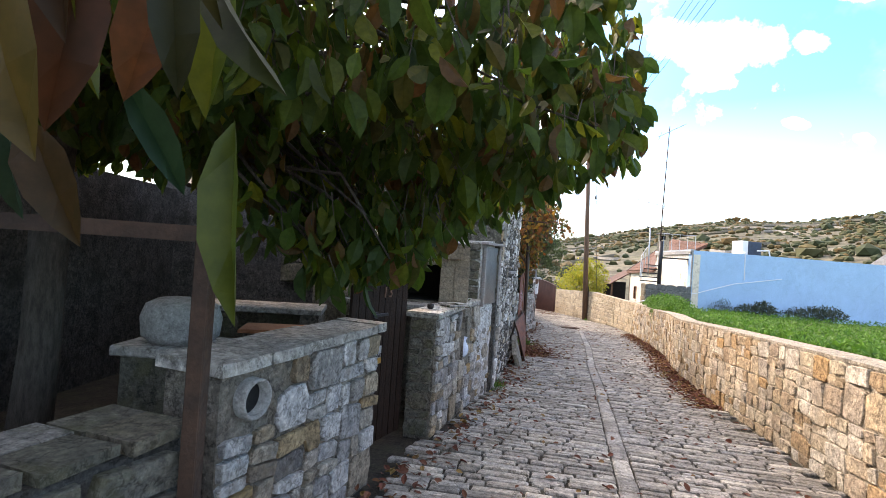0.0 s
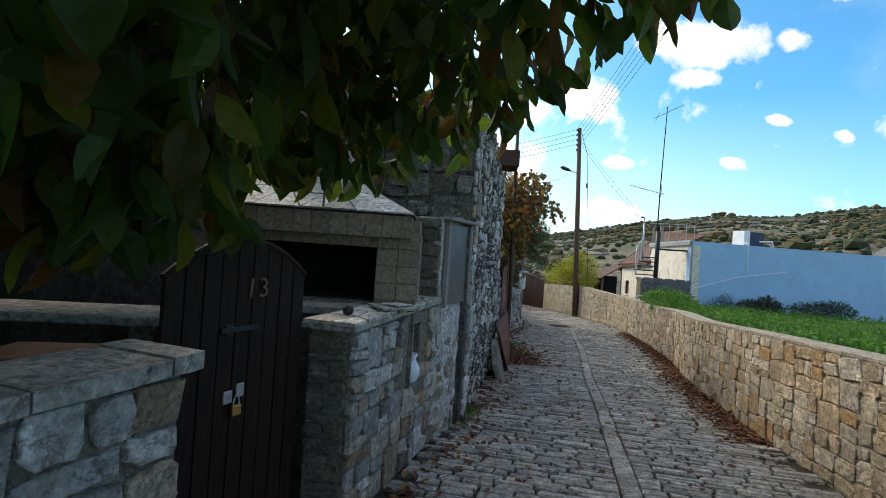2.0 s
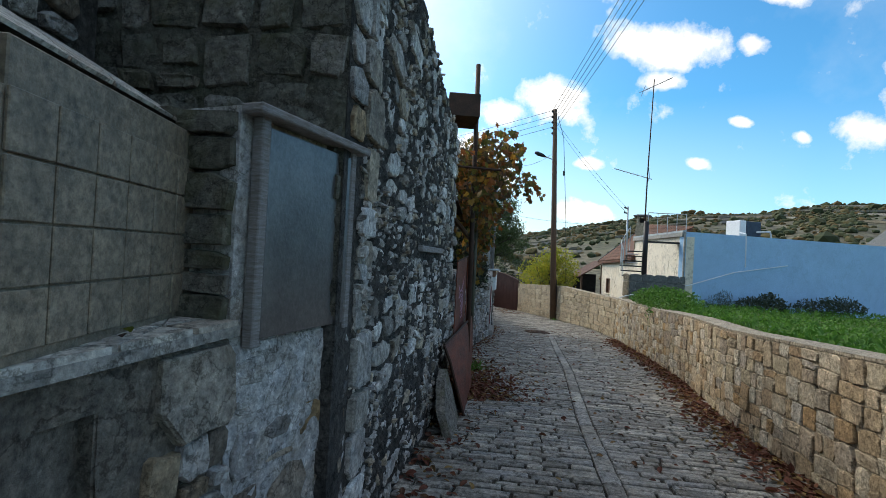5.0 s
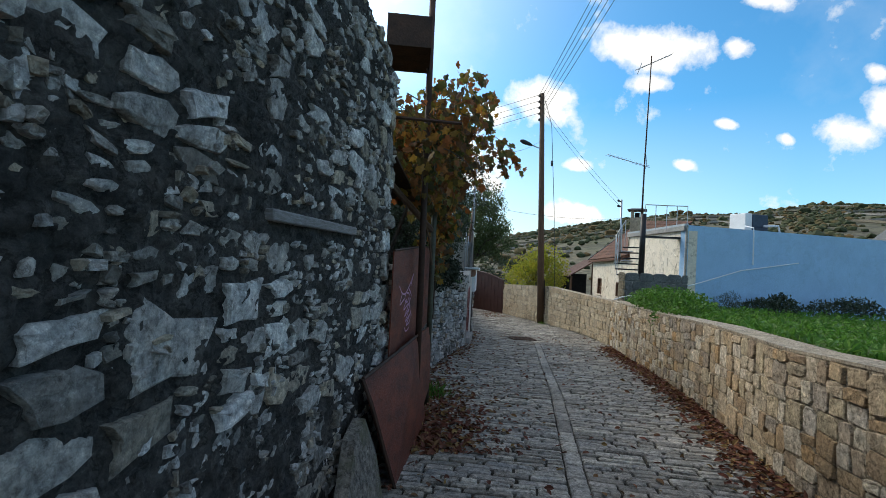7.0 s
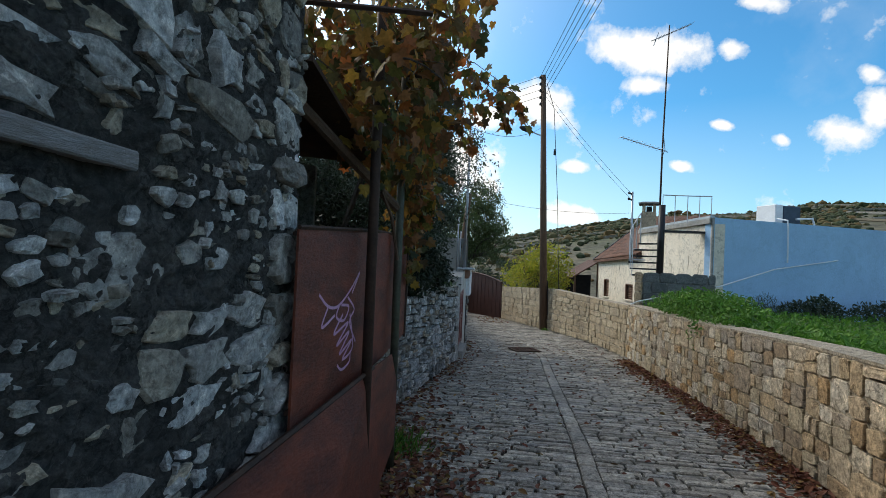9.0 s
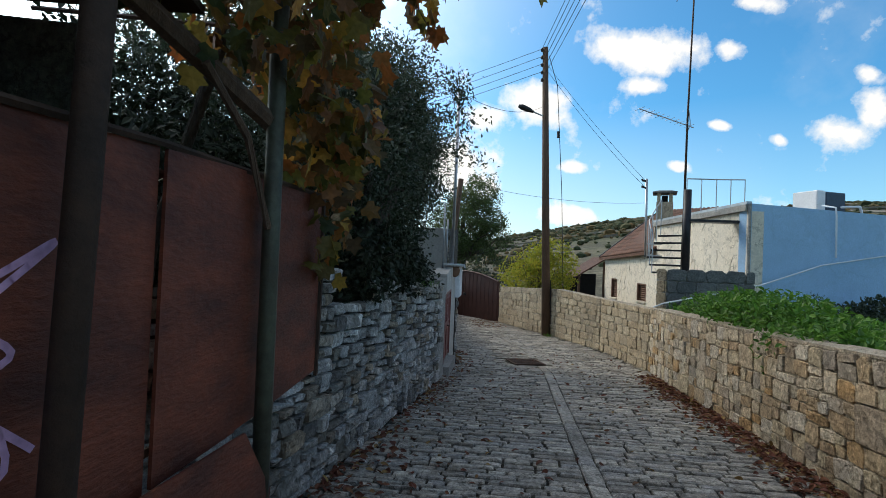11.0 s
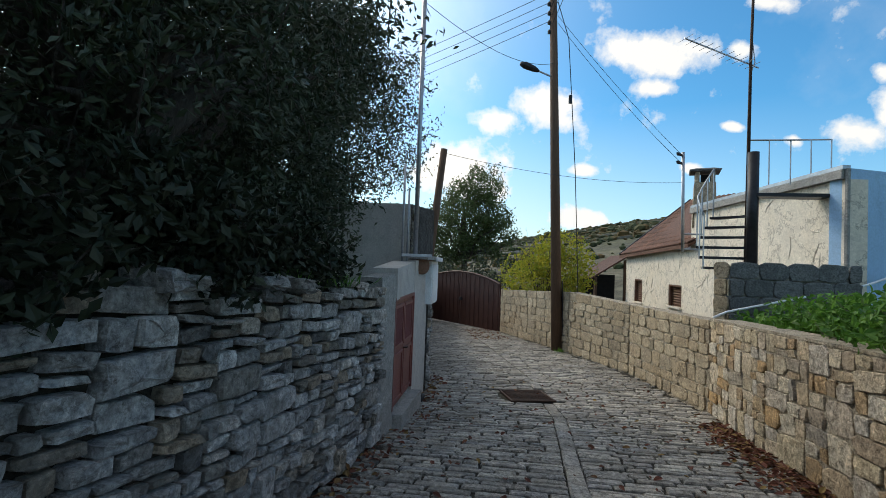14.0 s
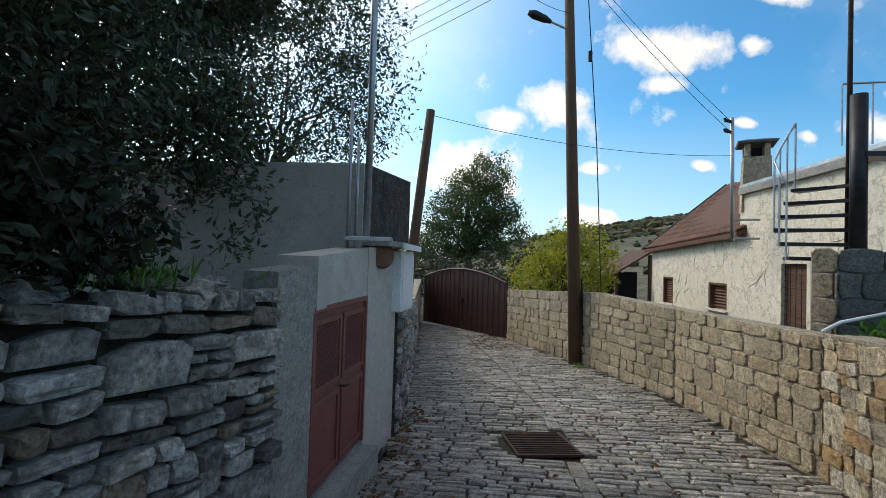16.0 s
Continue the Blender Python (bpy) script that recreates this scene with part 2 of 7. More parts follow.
M_SLAB = piece_mat("cap_slab", [(0.36, 0.34, 0.31), (0.30, 0.285, 0.26), (0.42, 0.40, 0.36)], 0.85, 24, 4.0, (0.16, 0.15, 0.12), 0.5, 0.012)
M_CONCRETE = piece_mat("rough_concrete", [(0.30, 0.29, 0.27), (0.38, 0.37, 0.35)], 0.95, 45, 2.0, (0.18, 0.17, 0.15), 0.5, 0.02, False, speckle=0.4, cracks=0.3, grit=0.6)
M_BLOCK = piece_mat("grey_block", [(0.16, 0.165, 0.165), (0.20, 0.20, 0.195), (0.13, 0.135, 0.135)], 0.95, 40, 3.0, (0.09, 0.09, 0.085), 0.5, 0.015, speckle=0.5, cracks=0.3)
M_PLASTER = piece_mat("grey_plaster", [(0.44, 0.42, 0.39), (0.52, 0.50, 0.47)], 0.9, 50, 1.6, (0.33, 0.30, 0.26), 0.5, 0.006, False, speckle=0.12, cracks=0.2, grit=0.35)
M_CREAM = piece_mat("cream_render", [(0.70, 0.62, 0.50), (0.80, 0.73, 0.62)], 0.9, 20, 1.4, (0.48, 0.40, 0.30), 0.35, 0.015, False, speckle=0.1, cracks=0.5, grit=0.3)
M_BLUE = piece_mat("blue_wall_paint", [(0.32, 0.50, 0.71), (0.36, 0.54, 0.75)], 0.8, 30, 0.5, (0.26, 0.40, 0.58), 0.35, 0.006, False, speckle=0.06, cracks=0.1, grit=0.25)
M_TILE = piece_mat("glazed_tile", [(0.23, 0.19, 0.14), (0.26, 0.215, 0.16), (0.21, 0.175, 0.13)], 0.4, 40, 6.0, (0.17, 0.14, 0.1), 0.4, 0.003, speckle=0.15, cracks=0.0)
M_HOOD = piece_mat("crazy_paving", [(0.48, 0.45, 0.39), (0.56, 0.54, 0.50), (0.42, 0.37, 0.31)], 0.85, 24, 4.0, (0.24, 0.22, 0.18), 0.4, 0.01)
M_WOOD = plain_mat("dark_stained_wood", (0.014, 0.008, 0.006), (0.034, 0.019, 0.013), 0.75, 0, 7, 40, 0.006, (9, 9, 0.8), 0.15)
M_OLDWOOD = plain_mat("weathered_timber", (0.22, 0.20, 0.18), (0.36, 0.35, 0.35), 0.9, 0, 9, 40, 0.01, (1.5, 1.5, 12))
M_POLE = plain_mat("creosoted_pole", (0.085, 0.05, 0.032), (0.13, 0.08, 0.05), 0.85, 0, 6, 30, 0.008, (8, 8, 0.6))
M_RUST = plain_mat("rusty_red_sheet", (0.07, 0.018, 0.010), (0.19, 0.045, 0.020), 0.62, 0.1, 2.6, 24, 0.006, (1, 1, 2.6))
M_RUSTDARK = plain_mat("dark_rusted_steel", (0.035, 0.022, 0.016), (0.075, 0.04, 0.025), 0.75, 0.3, 6, 40, 0.004)
M_POLEGREEN = plain_mat("worn_green_pipe", (0.06, 0.055, 0.04), (0.10, 0.11, 0.075), 0.6, 0.4, 6, 40, 0.003)
M_GALV = plain_mat("galvanised_steel", (0.32, 0.34, 0.37), (0.45, 0.47, 0.5), 0.4, 0.7, 6, 40, 0.002)
M_PANEL = plain_mat("grey_metal_panel", (0.11, 0.108, 0.11), (0.18, 0.175, 0.175), 0.35, 0.6, 3, 50, 0.002)
M_MAROON = plain_mat("maroon_door_paint", (0.15, 0.045, 0.04), (0.20, 0.065, 0.055), 0.5, 0.0, 3, 50, 0.003)
M_BROWNGATE = plain_mat("brown_gate_paint", (0.050, 0.018, 0.013), (0.072, 0.028, 0.02), 0.55, 0.0, 3, 50, 0.003)
M_BROWNWOOD = plain_mat("brown_shutter", (0.12, 0.06, 0.035), (0.18, 0.095, 0.06), 0.7, 0, 5, 40, 0.004)
M_ROOF = piece_mat("brown_roof_tile", [(0.13, 0.066, 0.045), (0.18, 0.088, 0.058), (0.11, 0.058, 0.042)], 0.8, 30, 3.0, (0.12, 0.07, 0.05), 0.4, 0.01, speckle=0.4, cracks=0.0)
M_WHITE = plain_mat("white_paint", (0.66, 0.67, 0.69), (0.76, 0.77, 0.79), 0.5, 0, 3, 50, 0.002)
M_BLACKSTEEL = plain_mat("black_steel", (0.018, 0.018, 0.02), (0.035, 0.035, 0.038), 0.45, 0.5, 6, 50, 0.002)
# soot of firebox and flue; also painted shade for grate pit and pipe hollow
M_SOOT_SHADE = plain_mat("soot_shade_black", (0.006, 0.006, 0.006), (0.014, 0.013, 0.012), 0.95, 0, 6, 50, 0.004)
M_CLOTH = plain_mat("beige_canvas", (0.13, 0.10, 0.08), (0.17, 0.135, 0.105), 0.9, 0, 2, 200, 0.002)
M_TERRACOTTA = plain_mat("terracotta", (0.28, 0.11, 0.05), (0.36, 0.16, 0.08), 0.85, 0, 6, 50, 0.004)
M_CABLE = plain_mat("cable_rubber", (0.015, 0.015, 0.017), (0.03, 0.03, 0.033), 0.6, 0, 6, 50, 0.0)
M_BRASS = plain_mat("padlock_brass", (0.40, 0.26, 0.08), (0.5, 0.33, 0.12), 0.35, 0.9, 6, 50, 0.001)
M_SPRAY = plain_mat("pink_spray_paint", (0.50, 0.28, 0.42), (0.60, 0.36, 0.52), 0.6, 0, 6, 50, 0.0)
M_GLAZE = plain_mat("pale_blue_glaze", (0.50, 0.57, 0.68), (0.66, 0.70, 0.78), 0.2, 0, 8, 50, 0.0)
M_BARK = plain_mat("tree_bark", (0.045, 0.036, 0.028), (0.10, 0.085, 0.07), 0.95, 0, 9, 40, 0.02, (4, 4, 1))
M_LEAF_BROAD = leaf_mat("broad_leaf", [(0.040, 0.075, 0.012), (0.028, 0.058, 0.012), (0.065, 0.115, 0.014), (0.034, 0.068, 0.014), (0.17, 0.18, 0.014), (0.042, 0.080, 0.012), (0.14, 0.06, 0.02), (0.032, 0.065, 0.014), (0.085, 0.13, 0.014)], 0.6)
M_LEAF_TURN = leaf_mat("turning_leaf", [(0.09, 0.036, 0.014), (0.10, 0.12, 0.008), (0.012, 0.034, 0.012), (0.06, 0.022, 0.010), (0.02, 0.05, 0.010), (0.014, 0.036, 0.016)], 0.4)
M_LEAF_VINE = leaf_mat("vine_leaf", [(0.28, 0.12, 0.035), (0.13, 0.065, 0.03), (0.12, 0.13, 0.03), (0.46, 0.24, 0.04), (0.08, 0.055, 0.03), (0.34, 0.11, 0.03), (0.06, 0.07, 0.025), (0.09, 0.055, 0.03), (0.18, 0.15, 0.03), (0.05, 0.065, 0.022)], 0.5)
M_LEAF_OLIVE = leaf_mat("olive_leaf", [(0.035, 0.052, 0.028), (0.065, 0.085, 0.05), (0.022, 0.034, 0.018), (0.13, 0.155, 0.12), (0.038, 0.055, 0.024)], 0.25, 0.4)
# leaf colour taken near black to hold the shade under the olive
M_LEAF_SHADE = leaf_mat("shaded_hedge_leaf", [(0.014, 0.022, 0.010), (0.022, 0.03, 0.014), (0.010, 0.016, 0.008), (0.03, 0.04, 0.02)], 0.1, 0.6)
M_LEAF_GREEN = leaf_mat("fresh_olive_leaf", [(0.07, 0.11, 0.03), (0.11, 0.15, 0.05), (0.05, 0.085, 0.025), (0.15, 0.18, 0.09)], 0.35, 0.45)
M_LEAF_YELLOW = leaf_mat("yellowing_leaf", [(0.42, 0.40, 0.04), (0.30, 0.34, 0.035), (0.48, 0.40, 0.05), (0.2, 0.28, 0.03), (0.38, 0.38, 0.04)], 0.5)
M_WEED = leaf_mat("weed_leaf", [(0.07, 0.17, 0.025), (0.10, 0.23, 0.03), (0.05, 0.12, 0.02), (0.13, 0.26, 0.04)], 0.4)
M_LITTER = leaf_mat("fallen_leaf", [(0.15, 0.05, 0.032), (0.10, 0.04, 0.028), (0.19, 0.075, 0.04), (0.09, 0.038, 0.03), (0.26, 0.17, 0.06), (0.13, 0.045, 0.03)], 0.1, 0.8)
M_SCRUB = leaf_mat("hill_scrub", [(0.05, 0.062, 0.03), (0.07, 0.078, 0.036), (0.045, 0.055, 0.026), (0.095, 0.09, 0.042), (0.13, 0.085, 0.035)], 0.1, 0.9)
M_HILL = piece_mat("hill_ground", [(0.095, 0.095, 0.055), (0.15, 0.135, 0.095), (0.115, 0.11, 0.068)], 0.95, 0.35, 0.03, (0.06, 0.07, 0.03), 0.6, 0.4, False, speckle=0.6, cracks=0.5)



# ---- building helpers ----
class Geo:
    """Collects vertices and faces of one mesh."""

    def __init__(self):
        self.v, self.f = [], []

    def add(self, verts, faces):
        k = len(self.v)
        self.v.extend(tuple(p) for p in verts)
        self.f.extend(tuple(i + k for i in f) for f in faces)
        return self

    def box(self, m, sx, sy, sz, bevel=0.0):
        """A box with its base centre at the origin of m."""
        bm = bmesh.new()
        bmesh.ops.create_cube(bm, size=1)
        for v in bm.verts:
            v.co = Vector((v.co.x * sx, v.co.y * sy, (v.co.z + 0.5) * sz))
        if bevel:
            bmesh.ops.bevel(bm, geom=bm.edges[:], offset=bevel, segments=1, affect="EDGES")
        bm.verts.index_update()
        self.add([m @ v.co for v in bm.verts], [[v.index for v in f.verts] for f in bm.faces])
        bm.free()
        return self

    def prism(self, loop, depth):
        """A closed loop of points pushed along the vector depth."""
        n = len(loop)
        a, b = [Vector(p) for p in loop], [Vector(p) + Vector(depth) for p in loop]
        self.add(a + b, [list(range(n))[::-1], list(range(n, 2 * n))] + [[i, (i + 1) % n, n + (i + 1) % n, n + i] for i in range(n)])
        return self

    def tube(self, pts, radii, n=7, wobble=0.0, rng=random):
        pts = [Vector(p) for p in pts]
        if not hasattr(radii, "__len__"):
            radii = [radii] * len(pts)
        verts, faces = [], []
        for i, p in enumerate(pts):
            t = (pts[min(i + 1, len(pts) - 1)] - pts[max(i - 1, 0)]).normalized()
            a = t.cross(Vector((0, 0, 1)) if abs(t.z) < 0.9 else Vector((1, 0, 0))).normalized()
            b = t.cross(a)
            for k in range(n):
                w = 2 * math.pi * k / n
                r = radii[i] * (1 + wobble * (rng.random() - 0.5))
                verts.append(p + a * (math.cos(w) * r) + b * (math.sin(w) * r))
        for i in range(len(pts) - 1):
            for k in range(n):
                faces.append([i * n + k, i * n + (k + 1) % n, (i + 1) * n + (k + 1) % n, (i + 1) * n + k])
        faces += [list(range(n))[::-1], [(len(pts) - 1) * n + k for k in range(n)]]
        return self.add(verts, faces)

    def mesh(self, name, mat, smooth=False):
        me = bpy.data.meshes.new(name)
        me.from_pydata(self.v, [], self.f)
        bm = bmesh.new()
        bm.from_mesh(me)
        bmesh.ops.recalc_face_normals(bm, faces=bm.faces[:])
        bm.to_mesh(me)
        bm.free()
        me.materials.append(mat)
        if smooth:
            me.polygons.foreach_set("use_smooth", [True] * len(me.polygons))
        return me


def part(name, geo, mat, parent=None, label="", smooth=False):
    """One mesh object, under a thing or under a part."""
    ob = new(name, geo.mesh(name, mat, smooth) if isinstance(geo, Geo) else geo)
    if parent:
        ob.parent = parent
    return tagged(ob, label)


def thing(name, label, category, group="", kind="", at=(0, 0, 0)):
    ob = new(name)
    ob.location = at
    return tagged(ob, label, category, group, kind)


def gz(y):
    """Height of the road at that distance."""
    return float(np.interp(y, [-40, 0, 10, 14, 21, 27, 32, 60], [2.45, -0.03, -0.66, -0.88, -1.36, -1.58, -1.72, -2.2]))


def frame_of(P, Q):
    """Length, unit direction and outward normal (to the right of P to Q)."""
    d = Vector((Q[0] - P[0], Q[1] - P[1], 0))
    ln = d.length
    d.normalize()
    return ln, d, Vector((d.y, -d.x, 0))


def unit_stone(rng, n=9, square=0.0, crown=0.16, jag=0.0):
    """An irregular stone: face about one by one, back sunk below the wall's plane."""
    outline = []
    off = rng.random()
    n = n if square else rng.randint(6, 10)
    for i in range(n):
        w = 2 * math.pi * (i + off + rng.uniform(-0.25, 0.25)) / n
        c, s = math.cos(w), math.sin(w)
        k = (abs(c) ** 7 + abs(s) ** 7) ** (-1 / 7.0)
        k *= rng.uniform(0.86 + 0.1 * square - jag, 1.06 + 0.3 * jag)
        outline.append((0.5 * k * c, 0.5 * k * s))
    tilt = (rng.uniform(-0.5, 0.5), rng.uniform(-0.5, 0.5))
    g = Geo()
    verts = [(x, -0.5, z) for x, z in outline]
    verts += [(x, 0.70 + x * tilt[0] + z * tilt[1] + rng.uniform(-0.1, 0.1), z) for x, z in outline]
    verts += [(x * 0.93, 0.96 + x * tilt[0] + z * tilt[1] + rng.uniform(-0.07, 0.07), z * 0.91) for x, z in outline]
    rough = 0.30 if not square else 0.12
    verts += [(x * rng.uniform(0.42, 0.62), 1.0 + x * tilt[0] * 0.6 + z * tilt[1] * 0.6 + rng.uniform(-rough, rough), z * rng.uniform(0.42, 0.62)) for x, z in outline]
    verts.append((rng.uniform(-0.1, 0.1), 1.0 + rng.uniform(-rough, rough + crown), rng.uniform(-0.1, 0.1)))
    faces = []
    for r in (0, 1, 2):
        for i in range(n):
            faces.append((r * n + i, r * n + (i + 1) % n, (r + 1) * n + (i + 1) % n, (r + 1) * n + i))
    faces += [(3 * n + i, 3 * n + (i + 1) % n, 4 * n) for i in range(n)]
    return g.add(verts, faces)


def unit_rubble(rng, relief=0.13, lean=0.45):
    """An angular stone: broken corners, nearly flat face, tight arris."""
    corners = [Vector((-0.5, -0.5)), Vector((0.5, -0.5)), Vector((0.5, 0.5)), Vector((-0.5, 0.5))]
    pts = []
    for i, c in enumerate(corners):
        a, b = corners[i - 1], corners[(i + 1) % 4]
        if rng.random() < 0.6:
            pts += [c.lerp(a, rng.uniform(0.05, 0.34)), c.lerp(b, rng.uniform(0.05, 0.30))]
        else:
            pts.append(c * rng.uniform(0.92, 1.0))
        if rng.random() < 0.5:
            pts.append(c.lerp(b, 0.55) * rng.uniform(0.94, 1.02))
    pts = [(p.x + rng.uniform(-0.03, 0.03), p.y + rng.uniform(-0.03, 0.03)) for p in pts]
    n = len(pts)
    tilt = (rng.uniform(-lean, lean), rng.uniform(-lean, lean))

    def out(x, z, k):
        return k + x * tilt[0] + z * tilt[1]

    v = [(x, -0.5, z) for x, z in pts] + [(x, out(x, z, 0.74) + rng.uniform(-0.08, 0.05), z) for x, z in pts]
    v += [(x * 0.955, out(x, z, 0.95) + rng.uniform(-0.06, 0.06), z * 0.94) for x, z in pts]
    v += [(x * rng.uniform(0.45, 0.72), out(x, z, 0.98) + rng.uniform(-relief, relief), z * rng.uniform(0.45, 0.72)) for x, z in pts]
    v.append((rng.uniform(-0.12, 0.12), 1.0 + rng.uniform(-relief, relief), rng.uniform(-0.12, 0.12)))
    f = [(r * n + i, r * n + (i + 1) % n, (r + 1) * n + (i + 1) % n, (r + 1) * n + i) for r in (0, 1, 2) for i in range(n)]
    return Geo().add(v, f + [(3 * n + i, 3 * n + (i + 1) % n, 4 * n) for i in range(n)])


RUBBLE = [unit_rubble(random.Random(900 + i)) for i in range(28)]
FLAGS = [unit_rubble(random.Random(950 + i), 0.09, 0.22) for i in range(28)]
STONES = [unit_stone(random.Random(100 + i)) for i in range(20)]
JAGGED = [unit_stone(random.Random(800 + i), 8 + i % 5, 0.01, 0.1, 0.26) for i in range(24)]
BLOCKS = [unit_stone(random.Random(300 + i), 12, 0.9, 0.05) for i in range(8)]


def lay(owner, name, shapes, mat, placed, limit=300, near=None, stuff="", smooth=False):
    """Pieces as parts of owner that share meshes; past the limit one joined part. placed: (shape index, matrix)."""
    meshes = {}
    order = list(placed)
    if near and len(order) > limit:
        order.sort(key=lambda p: (p[1].translation - Vector(near)).length)
    for k, m in order[:limit]:
        if k not in meshes:
            meshes[k] = shapes[k].mesh(name, mat, smooth)
        ob = new(name, meshes[k])
        ob.parent = owner
        ob.matrix_local = m
    rest = order[limit:]
    if rest:
        verts, faces, base = [], [], 0
        arr = [np.array(s.v) for s in shapes]
        for k, m in rest:
            mm = np.array(m)
            verts.append(arr[k] @ mm[:3, :3].T + mm[:3, 3])
            faces.extend(tuple(i + base for i in f) for f in shapes[k].f)
            base += len(arr[k])
        me = bpy.data.meshes.new(stuff or name + "_rest")
        me.from_pydata(np.concatenate(verts).tolist(), [], faces)
        me.materials.append(mat)
        if smooth:
            me.polygons.foreach_set("use_smooth", [True] * len(me.polygons))
        ob = new(stuff or name + "_rest", me)
        ob.parent = owner
        tagged(ob, kind="stuff")


def split_cells(rng, u0, u1, v0, v1, w, h, out, stop=0.0):
    """Cut a face into uneven cells of about w by h."""
    du, dv = u1 - u0, v1 - v0
    if du < 2.3 * w and dv < 2.6 * h and rng.random() < stop:
        out.append((u0, u1, v0, v1))
    elif du / w > dv / h and du > w * rng.uniform(1.1, 1.7):
        c = u0 + du * rng.uniform(0.36, 0.64)
        split_cells(rng, u0, c, v0, v1, w, h, out, stop), split_cells(rng, c, u1, v0, v1, w, h, out, stop)
    elif dv > h * rng.uniform(1.15, 1.8):
        c = v0 + dv * rng.uniform(0.34, 0.66)
        split_cells(rng, u0, u1, v0, c, w, h, out, stop), split_cells(rng, u0, u1, c, v1, w, h, out, stop)
    else:
        out.append((u0, u1, v0, v1))


def course_cells(rng, length, height, w, h, out, wmin=0.5, wmax=1.7):
    v = 0.0
    while v < height - 0.3 * h:
        hh = min(h * rng.uniform(0.7, 1.35), height - v)
        if height - v - hh < 0.4 * h:
            hh = height - v
        u = -rng.random() * w * 0.5
        while u < length:
            ww = w * rng.uniform(wmin, wmax)
            a, b = max(u, 0), min(u + ww, length)
            if b - a > 0.25 * w:
                out.append((a, b, v, v + hh))
            u += ww
        v += hh


def clad(owner, P, Q, zb, zt, size, proud, gap, mat, seed, style="split", shapes=None, skip=None, limit=300, near=None, name="stone", turn=3.0, profile=None, proud_vary=0.4, stop=0.0):
    """Lay stones on the face from P to Q (outward to the right); zb, zt: heights at both ends; profile: height of the top along the face."""
    rng = random.Random(seed)
    shapes = shapes or STONES
    ln, d, n = frame_of(P, Q)
    H = max(zt[0] - zb[0], zt[1] - zb[1])
    if profile:
        H = max(z for _, z in profile) - min(zb)
    cells = []
    if style == "split":
        k = max(1, round(ln / 1.2))
        for i in range(k):
            split_cells(rng, ln * i / k, ln * (i + 1) / k, 0, H, size[0], size[1], cells, stop)
    else:
        course_cells(rng, ln, H, size[0], size[1], cells)
    slope = (zb[1] - zb[0]) / ln
    ex = (d + Vector((0, 0, slope))).normalized()
    ez = ex.cross(n) * -1
    ez = Vector((0, 0, 1)) - ex * ex.z if ez.z < 0 else ez
    ez.normalize()
    placed = []
    for u0, u1, v0, v1 in cells:
        u, v = (u0 + u1) / 2, (v0 + v1) / 2
        z0 = zb[0] + slope * u
        top = np.interp(u, [p[0] for p in profile], [p[1] for p in profile]) if profile else zt[0] + (zt[1] - zt[0]) * u / ln
        if profile:
            if z0 + v1 > top + 0.04:
                continue
            z, hh = z0 + v, v1 - v0
        else:
            s = (top - z0) / H
            z, hh = z0 + v * s, (v1 - v0) * s
        if skip and skip(u, z):
            continue
        w = max(0.02, u1 - u0 - gap * rng.uniform(0.4, 1.5))
        hh = max(0.02, hh - gap * rng.uniform(0.4, 1.5))
        c = Vector((P[0], P[1], z)) + d * u
        dep = proud * rng.uniform(1 - proud_vary, 1 + proud_vary)
        m = Matrix((ex * w, n * dep, ez * hh)).transposed().to_4x4()
        m = Matrix.Translation(c) @ Matrix.Rotation(radians(rng.uniform(-turn, turn)), 4, n) @ m
        placed.append((rng.randrange(len(shapes)), m))
    lay(owner, name, shapes, mat, placed, limit, near)


def wall(name, P, Q, thick, zb, top, mat, label, skin=None, category="wall"):
    """A wall whose face runs from P to Q, with the place it faces to the right. top: list of (u, z)."""
    ln, d, n = frame_of(P, Q)
    p0 = Vector((P[0], P[1], 0))
    if not hasattr(top[0], "__len__"):
        top = [(0, top[0]), (ln, top[1])]
    loop = [p0 + Vector((0, 0, zb[0])), p0 + d * ln + Vector((0, 0, zb[1]))] + [p0 + d * min(u, ln) + Vector((0, 0, z)) for u, z in reversed(top)]
    g = Geo().prism(loop, -n * thick)
    return tagged(part(name, g, mat), label, category, kind="structure")


def skin(owner, P, Q, zb, top, mat, seed, step=0.035, bias=0.0, amp=0.02, scale=5.0, hole=None):
    """Uneven mortar brushed over a wall's face; stones show through it. top: list of (u, z)."""
    ln, d, n = frame_of(P, Q)
    nu = max(2, int(ln / step))
    H = max(z for _, z in top) - min(zb)
    nv = max(2, int(H / step))
    us = np.linspace(0, ln, nu + 1)
    tops = np.interp(us, [t[0] for t in top], [t[1] for t in top])
    verts, faces = [], []
    for i, u in enumerate(us):
        z0 = zb[0] + (zb[1] - zb[0]) * u / ln
        for j in range(nv + 1):
            z = z0 + (tops[i] - z0) * j / nv
            q = Vector((u * scale, z * scale * 1.4, seed * 3.1))
            k = noise.noise(q) * 0.6 + noise.noise(q * 2.7) * 0.38 + noise.noise(q * 6.5) * 0.3
            if j in (0, nv) or i in (0, nu):
                k = min(k, -0.2)
            verts.append(Vector((P[0], P[1], z)) + d * u + n * max(0.003, bias + amp * k))
    for i in range(nu):
        for j in range(nv):
            u, z = us[i] + step / 2, verts[i * (nv + 1) + j].z + step / 2
            if hole and hole(u, z):
                continue
            a = i * (nv + 1) + j
            faces.append((a, a + nv + 1, a + nv + 2, a + 1))
    me = bpy.data.meshes.new("mortar")
    me.from_pydata(verts, [], faces)
    me.materials.append(mat)
    me.polygons.foreach_set("use_smooth", [True] * len(faces))
    ob = new("mortar", me)
